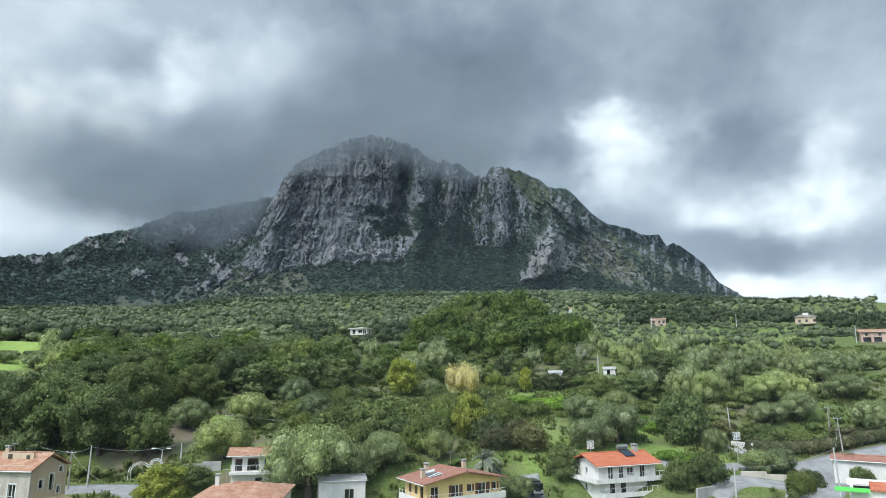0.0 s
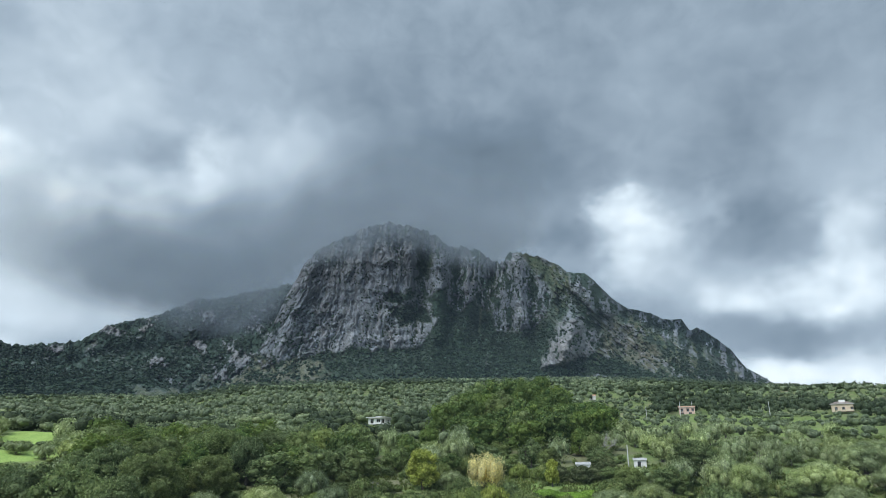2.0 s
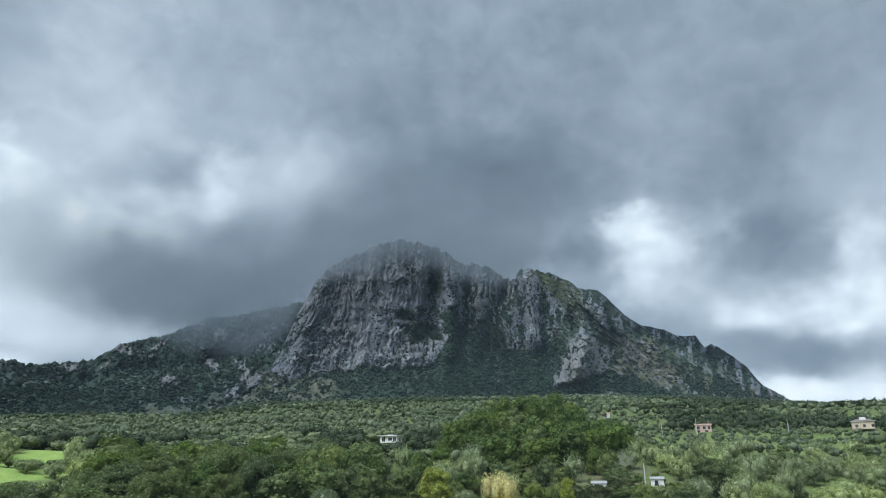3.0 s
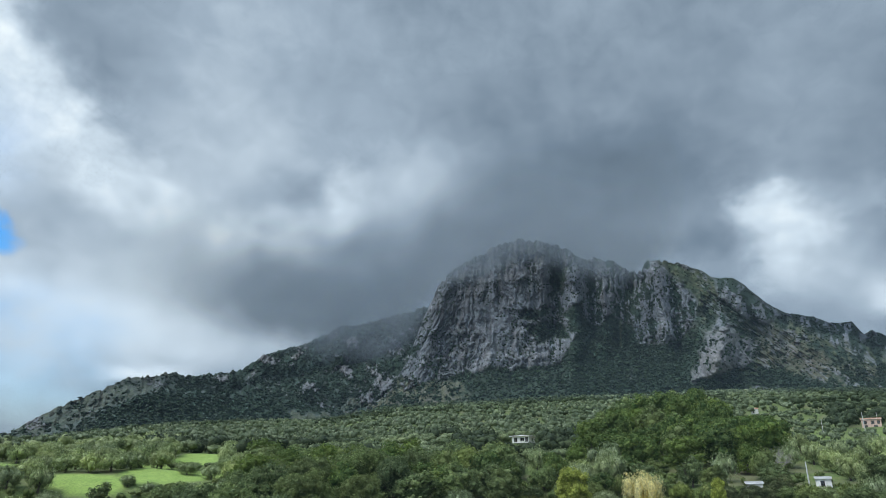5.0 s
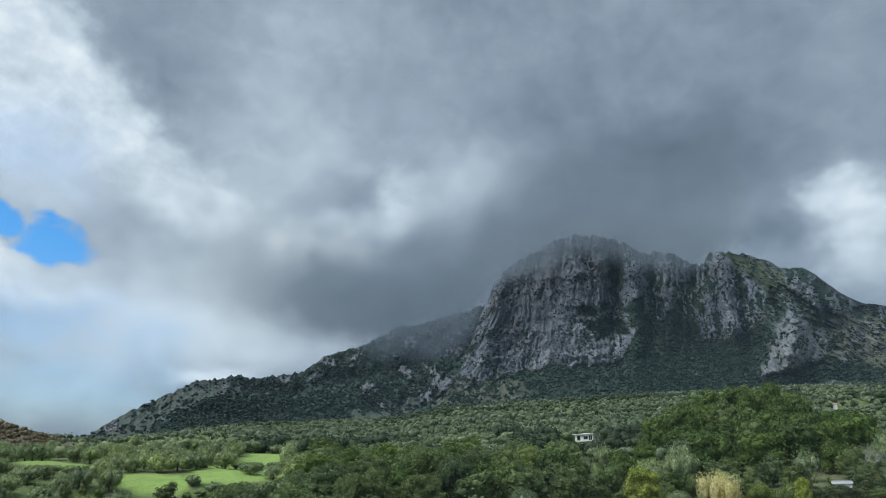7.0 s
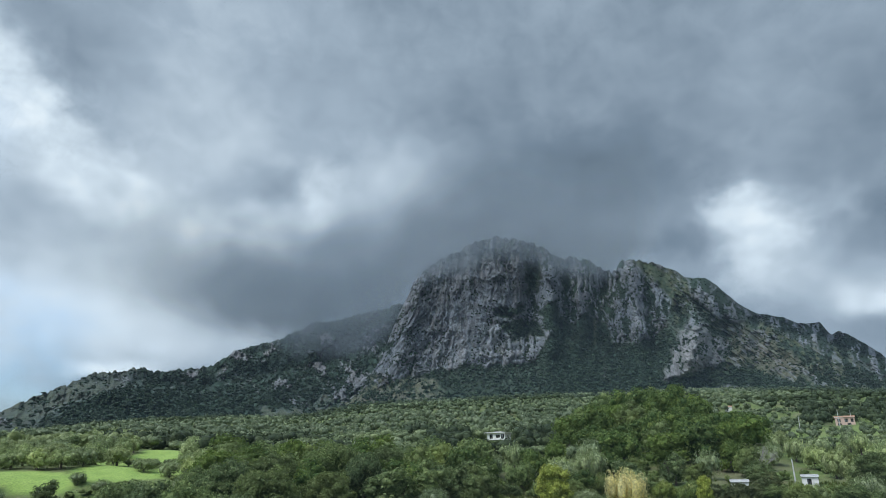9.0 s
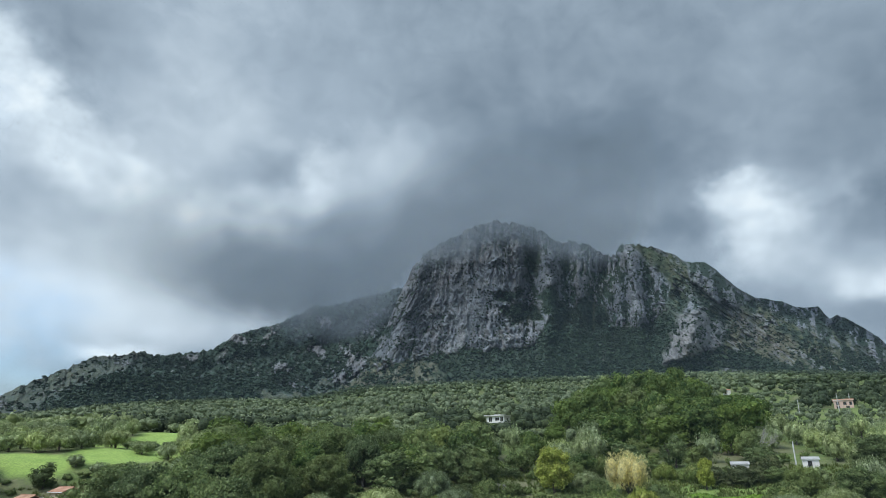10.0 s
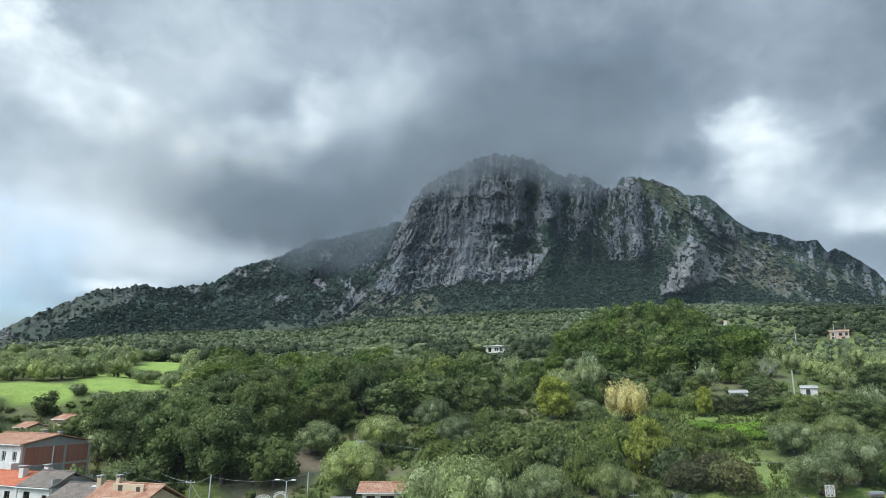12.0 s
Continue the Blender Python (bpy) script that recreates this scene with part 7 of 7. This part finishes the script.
def mass(name, places, forms, heights, widths, leaf, label, sink=0.12, near=False):
    """Many far crowns in one mesh of stuff."""
    vs, fs, n0 = [], [], 0
    pts = np.array(places)
    z = lie(pts[:, 0], pts[:, 1]) if pts.shape[1] == 2 else pts[:, 2]
    for i in range(len(pts)):
        v, f = forms[RNG.randint(len(forms))]
        h, w, a = RNG.uniform(*heights), RNG.uniform(*widths), RNG.uniform(0, 6.28)
        # capped, narrowed or left out to clear the camera's view
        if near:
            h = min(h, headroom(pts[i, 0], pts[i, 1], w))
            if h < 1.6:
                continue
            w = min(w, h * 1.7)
        c, s = math.cos(a), math.sin(a)
        p = np.stack([(v[:, 0] * c - v[:, 1] * s) * w + pts[i, 0], (v[:, 0] * s + v[:, 1] * c) * w + pts[i, 1], (v[:, 2] - sink) * h + z[i]], 1)
        vs.append(p)
        fs.append(f + n0)
        n0 += len(p)
    ob = new(name, mesh_of(name, np.concatenate(vs), np.concatenate(fs)))
    ob.data.materials.append(leaf)
    return tagged(ob, label, "trees", kind="stuff")


MID_FORMS = [far_forms(FORM, 7, ICO0, 230, 0.05) for _ in range(5)]
FAR_FORMS = [far_forms(FORM, 3, ICO0, 30, 0.085) for _ in range(5)]
SCRUB_FORMS = [far_forms(FORM, 1, ICO0, 4, 0.22) for _ in range(6)]
UNDER_FORMS = [far_forms(FORM, 4, ICO0, 60, 0.075) for _ in range(5)]
TINY_FORMS = [far_forms(FORM, 2, ICO0, 8, 0.14) for _ in range(5)]
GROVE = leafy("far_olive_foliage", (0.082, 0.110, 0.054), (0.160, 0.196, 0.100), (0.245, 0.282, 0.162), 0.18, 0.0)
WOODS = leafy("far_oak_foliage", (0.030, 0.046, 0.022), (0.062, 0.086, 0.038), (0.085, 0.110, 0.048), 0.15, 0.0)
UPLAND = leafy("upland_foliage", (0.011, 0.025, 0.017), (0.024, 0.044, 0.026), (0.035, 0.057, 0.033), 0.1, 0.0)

mid = scatter(lambda x, y: in_sector(-12, 37, 205, 330)(x, y) and not on_hill(x, y), 7.4, 9000, (-200, 95, 160, 330))
woody = [p for p in mid if grain(np.array([p[0] / 40]), np.array([p[1] / 40]), 4)[0] > 0.6 and bearing(*p)[1] > -8]
grove = [p for p in mid if p not in woody]
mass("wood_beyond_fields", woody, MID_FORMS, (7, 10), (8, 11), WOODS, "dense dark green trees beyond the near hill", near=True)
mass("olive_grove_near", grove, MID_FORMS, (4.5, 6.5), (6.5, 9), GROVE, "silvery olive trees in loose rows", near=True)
east = [p for p in scatter(in_sector(-40, -10, 232, 520), 6.6, 22000, (35, 340, 170, 520)) if bearing(*p)[0] > 400 or bearing(*p)[1] > -13 or grain(np.array([p[0] / 30]), np.array([p[1] / 22]), 44)[0] > 0.66]
# planted rows on the open slope
for i in range(-30, 60):
    for j in range(40):
        x, y = 60 + i * 6.6 - j * 3.0 + RNG.uniform(-1.1, 1.1), 190 + j * 8.4 + i * 1.6 + RNG.uniform(-1.1, 1.1)
        if in_sector(-36, -13, 232, 400)(x, y) and RNG.uniform() > 0.16 and not any(math.hypot(x - q[0], y - q[1]) < q[2] + 1 for q in OPEN):
            east.append((x, y))
dusky = [p for p in east if bearing(*p)[0] > 395 + 25 * math.sin(p[0] / 23) and bearing(*p)[1] < -16]
east = [p for p in east if p not in dusky]
mass("wood_east", dusky, FAR_FORMS, (6, 9.5), (6, 9), WOODS, "dark green woods along the eastern ridge")
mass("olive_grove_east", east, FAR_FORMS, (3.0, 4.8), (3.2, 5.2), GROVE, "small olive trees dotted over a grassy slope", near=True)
west = scatter(in_sector(35, 62, 240, 520), 8.6, 16000, (-460, -130, 110, 420))
rusty = [p for p in west if bearing(*p)[1] > 47.5 and bearing(*p)[0] > 330] + scatter(in_sector(48.5, 62, 340, 740), 6.0, 16000, (-640, -260, 170, 500))
west = [p for p in west if not (bearing(*p)[1] > 47.5 and bearing(*p)[0] > 330)]
mass("scrub_hill", rusty, FAR_FORMS, (4.5, 7.5), (6, 9), RUST, "rust-brown scrub on the western hill")
# lighter leaf colour than the other far groves stands in for sunlight
mass("olive_grove_west", west, FAR_FORMS, (5, 8), (6, 9), OLIVE, "olive trees and bushes round green fields, lightened as if sunlit")
far = scatter(in_sector(-10, 37, 328, 560), 8.0, 22000, (-340, 100, 260, 560))
mass("olive_grove_far", far, FAR_FORMS, (5.5, 8.5), (6, 9.5), GROVE, "wide silvery olive grove below the mountain")
upper = scatter(in_sector(-34, 49, 518, 1080), 10.5, 60000, (-820, 560, 260, 1080))
split = [grain(np.array([p[0] / 90]), np.array([p[1] / 60]), 14)[0] + 0.3 * (bearing(*p)[1] < -14) + 0.0012 * (math.hypot(*p) - 760) for p in upper]
mass("olive_grove_upper", [p for p, s in zip(upper, split) if s < 0.62], TINY_FORMS, (6.5, 9.5), (7.5, 11.5), GROVE, "hazy olive groves at the mountain's foot")
mass("wood_upper", [p for p, s in zip(upper, split) if s >= 0.62], TINY_FORMS, (7, 10), (9, 13), WOODS, "dark woods at the mountain's foot")


def on_rock(sheet_data, count, low, high, size, seed):
    """Places on a rock sheet, the more the greener it is."""
    ob, x, y, z, cover = sheet_data
    rng = np.random.RandomState(seed)
    i, j = rng.randint(0, int(x.shape[0] * high), count), rng.randint(0, x.shape[1], count)
    i = np.maximum(i, int(x.shape[0] * low))
    ok = cover[i, j, 0] > rng.uniform(0.35, 1.0, count)
    i, j = i[ok], j[ok]
    return np.stack([x[i, j], y[i, j], z[i, j] - size * 0.15], 1)


def dotted(sheet_data, count, seed):
    """Places on bare rock and thin grass, in loose flocks."""
    ob, x, y, z, cover = sheet_data
    rng = np.random.RandomState(seed)
    i, j = rng.randint(0, x.shape[0] - 4, count * 6), rng.randint(0, x.shape[1], count * 6)
    flock = fbm(x[i, j] / 45, z[i, j] / 30, 4, 401, 0.6) + 0.06 * cover[i, j, 1]
    i, j = i[flock > 0.50][:count], j[flock > 0.50][:count]
    return np.stack([x[i, j], y[i, j], z[i, j] - 0.6], 1)


mass("mountain_woods", on_rock(MASSIF, 11000, 0.0, 0.5, 4, 1), SCRUB_FORMS, (5, 12), (6, 15), UPLAND, "dark scrub woods on the lower mountain side", 0.3)
mass("mountain_scrub", on_rock(MASSIF, 8000, 0.15, 0.98, 2, 2), SCRUB_FORMS, (3, 6), (4.5, 9), UPLAND, "dark shrubs on the cliff ledges", 0.35)
mass("cliff_shrubs", dotted(MASSIF, 4600, 4), SCRUB_FORMS, (4, 8), (4.5, 9.5), UPLAND, "single dark shrubs clinging to the cliffs", 0.4)
mass("ridge_woods", on_rock(WEST, 8000, 0.0, 0.97, 4, 3), SCRUB_FORMS, (5, 12), (7, 17), UPLAND, "dark woods on the west ridge", 0.35)

# ---- undergrowth and grass ----
UNDER = leafy("undergrowth_foliage", (0.076, 0.112, 0.036), (0.150, 0.200, 0.060), (0.215, 0.240, 0.090), 0.3, 0.0)
LOW = scatter(lambda x, y: in_sector(-38, 48, 103, 240)(x, y) and not any(((x - m[0]) / m[2]) ** 2 + ((y - m[1]) / m[3]) ** 2 < 1.3 for m in MEADOWS if m[4] > 0.4) and grain(np.array([x / 9]), np.array([y / 9]), 24)[0] > (0.36 if x < 18 else 0.5), 3.0, 20000, (-150, 150, 70, 240))
mass("undergrowth", LOW, UNDER_FORMS, (1.3, 3.0), (1.6, 3.8), UNDER, "low green undergrowth between the trees", 0.3)["category"] = "undergrowth"



def tuft_form(rng, blades):
    """A tuft of bent blades one unit high."""
    vs, fs = [], []
    for k in range(blades):
        a, out = rng.uniform(0, 6.28), rng.uniform(0.15, 0.6)
        d, side = np.array([math.cos(a), math.sin(a), 0]), np.array([-math.sin(a), math.cos(a), 0]) * rng.uniform(0.05, 0.1)
        foot, top = d * 0.1, d * out + np.array([0, 0, rng.uniform(0.6, 1.1)])
        vs += [foot - side, foot + side, top]
        fs.append((3 * k, 3 * k + 1, 3 * k + 2))
    return np.array(vs), np.array(fs)


WEEDS = leafy("grass_and_weeds", (0.095, 0.140, 0.030), (0.170, 0.215, 0.052), (0.270, 0.275, 0.110), 0.3, 0.0)
TUFTS = [tuft_form(FORM, 9) for _ in range(6)]
SEED = np.random.RandomState(77)
spots = np.stack(polar(np.sqrt(SEED.uniform(86 ** 2, 178 ** 2, 26000)), SEED.uniform(-38, 46, 26000)), 1)
spots = spots[fbm(spots[:, 0] / 6, spots[:, 1] / 6, 3, 404) > 0.44]
near_things = np.array([t for t in TAKEN if t[1] < 112])
free = np.array([not np.any(np.hypot(near_things[:, 0] - p[0], near_things[:, 1] - p[1]) < near_things[:, 2] + 0.7) for p in spots])
mass("grass_tufts", spots[free][:14000], TUFTS, (0.35, 1.1), (0.8, 1.9), WEEDS, "rough grass and weeds on the open slope", 0.05)["category"] = "grass"

# ---- the cloud that wraps the summit ----
CLOUD_BASE = ((40, 15.0), (30, 13.2), (24.5, 12.7), (22, 13.2), (19, 14.0), (16.5, 15.6), (15, 17.4), (13, 18.4), (10.5, 19.2), (8, 19.9), (6.2, 20.4), (4.2, 20.1), (2.6, 19.0), (1, 18.2), (-1, 17.6), (-3.2, 17.3),
              (-4.4, 18.0), (-6, 19.0), (-9, 20.5))


def vapour():
    k = Mat("cloud_vapour", 1.0)
    w = k.world((1, 1, 1.3))
    wisp = k.noise(w, 0.005, 3.0, 0.5)
    dens, _, _ = k.attr("cover")
    a = k.calc("MULTIPLY", dens, k.step(wisp, -0.1, 0.55))
    k.color((0.38, 0.425, 0.475))
    tr = k.n("ShaderNodeBsdfTranslucent")
    tr.inputs[0].default_value = (0.38, 0.425, 0.475, 1)
    both = k.n("ShaderNodeMixShader")
    both.inputs[0].default_value = 0.5
    k.bsdf.inputs["Specular IOR Level"].default_value = 0.0
    k.link(k.bsdf.outputs[0], both.inputs[1])
    k.link(tr.outputs[0], both.inputs[2])
    clear = k.n("ShaderNodeBsdfTransparent")
    mx = k.n("ShaderNodeMixShader")
    k.link(a, mx.inputs[0])
    k.link(clear.outputs[0], mx.inputs[1])
    k.link(both.outputs[0], mx.inputs[2])
    k.link(mx.outputs[0], k.out.inputs[0])
    return k.m


VAPOUR = vapour()
CLOUD = new("summit_cloud")
tagged(CLOUD, "soft grey cloud wrapping the mountain's summit", "cloud")
for layer, (dist, shift, west) in enumerate(((1205, 0.0, 0.0), (1238, -0.4, 0.0), (1272, -0.8, 0.0), (1540, -1.3, 2.2), (1600, -1.5, 2.4))):
    az, up = np.concatenate([np.arange(-80, -20, 4.0), np.arange(-20, 54, 0.8), np.arange(54, 92, 4.0)]), np.concatenate([np.linspace(-2, 9.7, 4), np.arange(10, 36, 0.5)])
    A, E = np.meshgrid(az, up)
    base = soft_table(A, CLOUD_BASE, 0.6) + (fbm(A * 0.4, A * 0 + layer * 7, 3, 300 + layer) - 0.5) * 1.8 + shift - west * np.exp(-((A - 19) / 5) ** 2) - 1.0 * np.exp(-((A - 8) / 6) ** 2)
    over = E - base
    dens = smooth(-0.8, 1.3, over) * smooth(11.0, 3.0, over) * smooth(46, 22, A) * smooth(-9.5, -2.5, A) * 0.39 + 0.002
    r = dist + (fbm(A * 0.3, E * 0.4, 2, 320 + layer) - 0.5) * 20
    x, y = polar(r, A)
    z = UP + r * np.tan(np.radians(E))
    ob = new("veil", mesh_of("veil", np.stack([x, y, z], -1).reshape(-1, 3), grid_faces(len(up), len(az)), {"cover": np.stack([dens, dens, dens, np.ones_like(dens)], -1)}))
    ob.data.materials.append(VAPOUR)
    ob.parent = CLOUD


# see-through bluish sheets stand in for haze; the near one lifts dark tones
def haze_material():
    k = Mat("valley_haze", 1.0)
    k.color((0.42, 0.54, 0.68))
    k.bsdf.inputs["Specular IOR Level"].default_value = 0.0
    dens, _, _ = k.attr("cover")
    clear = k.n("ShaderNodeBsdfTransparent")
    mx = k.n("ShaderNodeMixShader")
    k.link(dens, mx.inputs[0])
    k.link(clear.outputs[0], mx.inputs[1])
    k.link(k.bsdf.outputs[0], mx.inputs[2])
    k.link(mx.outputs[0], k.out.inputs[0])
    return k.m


HAZE = haze_material()
MIST = new("valley_haze")
tagged(MIST, "thin bluish sheets standing in for haze and lifting dark tones", "haze")
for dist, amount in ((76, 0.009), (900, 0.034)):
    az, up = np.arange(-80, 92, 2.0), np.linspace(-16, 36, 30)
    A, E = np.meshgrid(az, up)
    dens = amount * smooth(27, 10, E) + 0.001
    x, y = polar(dist + 0 * A, A)
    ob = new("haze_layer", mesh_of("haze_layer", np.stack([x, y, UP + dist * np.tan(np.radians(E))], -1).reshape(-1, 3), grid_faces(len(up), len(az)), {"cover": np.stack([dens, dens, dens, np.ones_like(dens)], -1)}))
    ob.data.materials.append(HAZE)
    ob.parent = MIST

# ---- bring everything to metres ----
for ob in list(scene.objects):
    if ob.parent is None and ob.type in ("MESH", "EMPTY"):
        ob.matrix_basis = Matrix.Scale(UNIT, 4) @ ob.matrix_basis
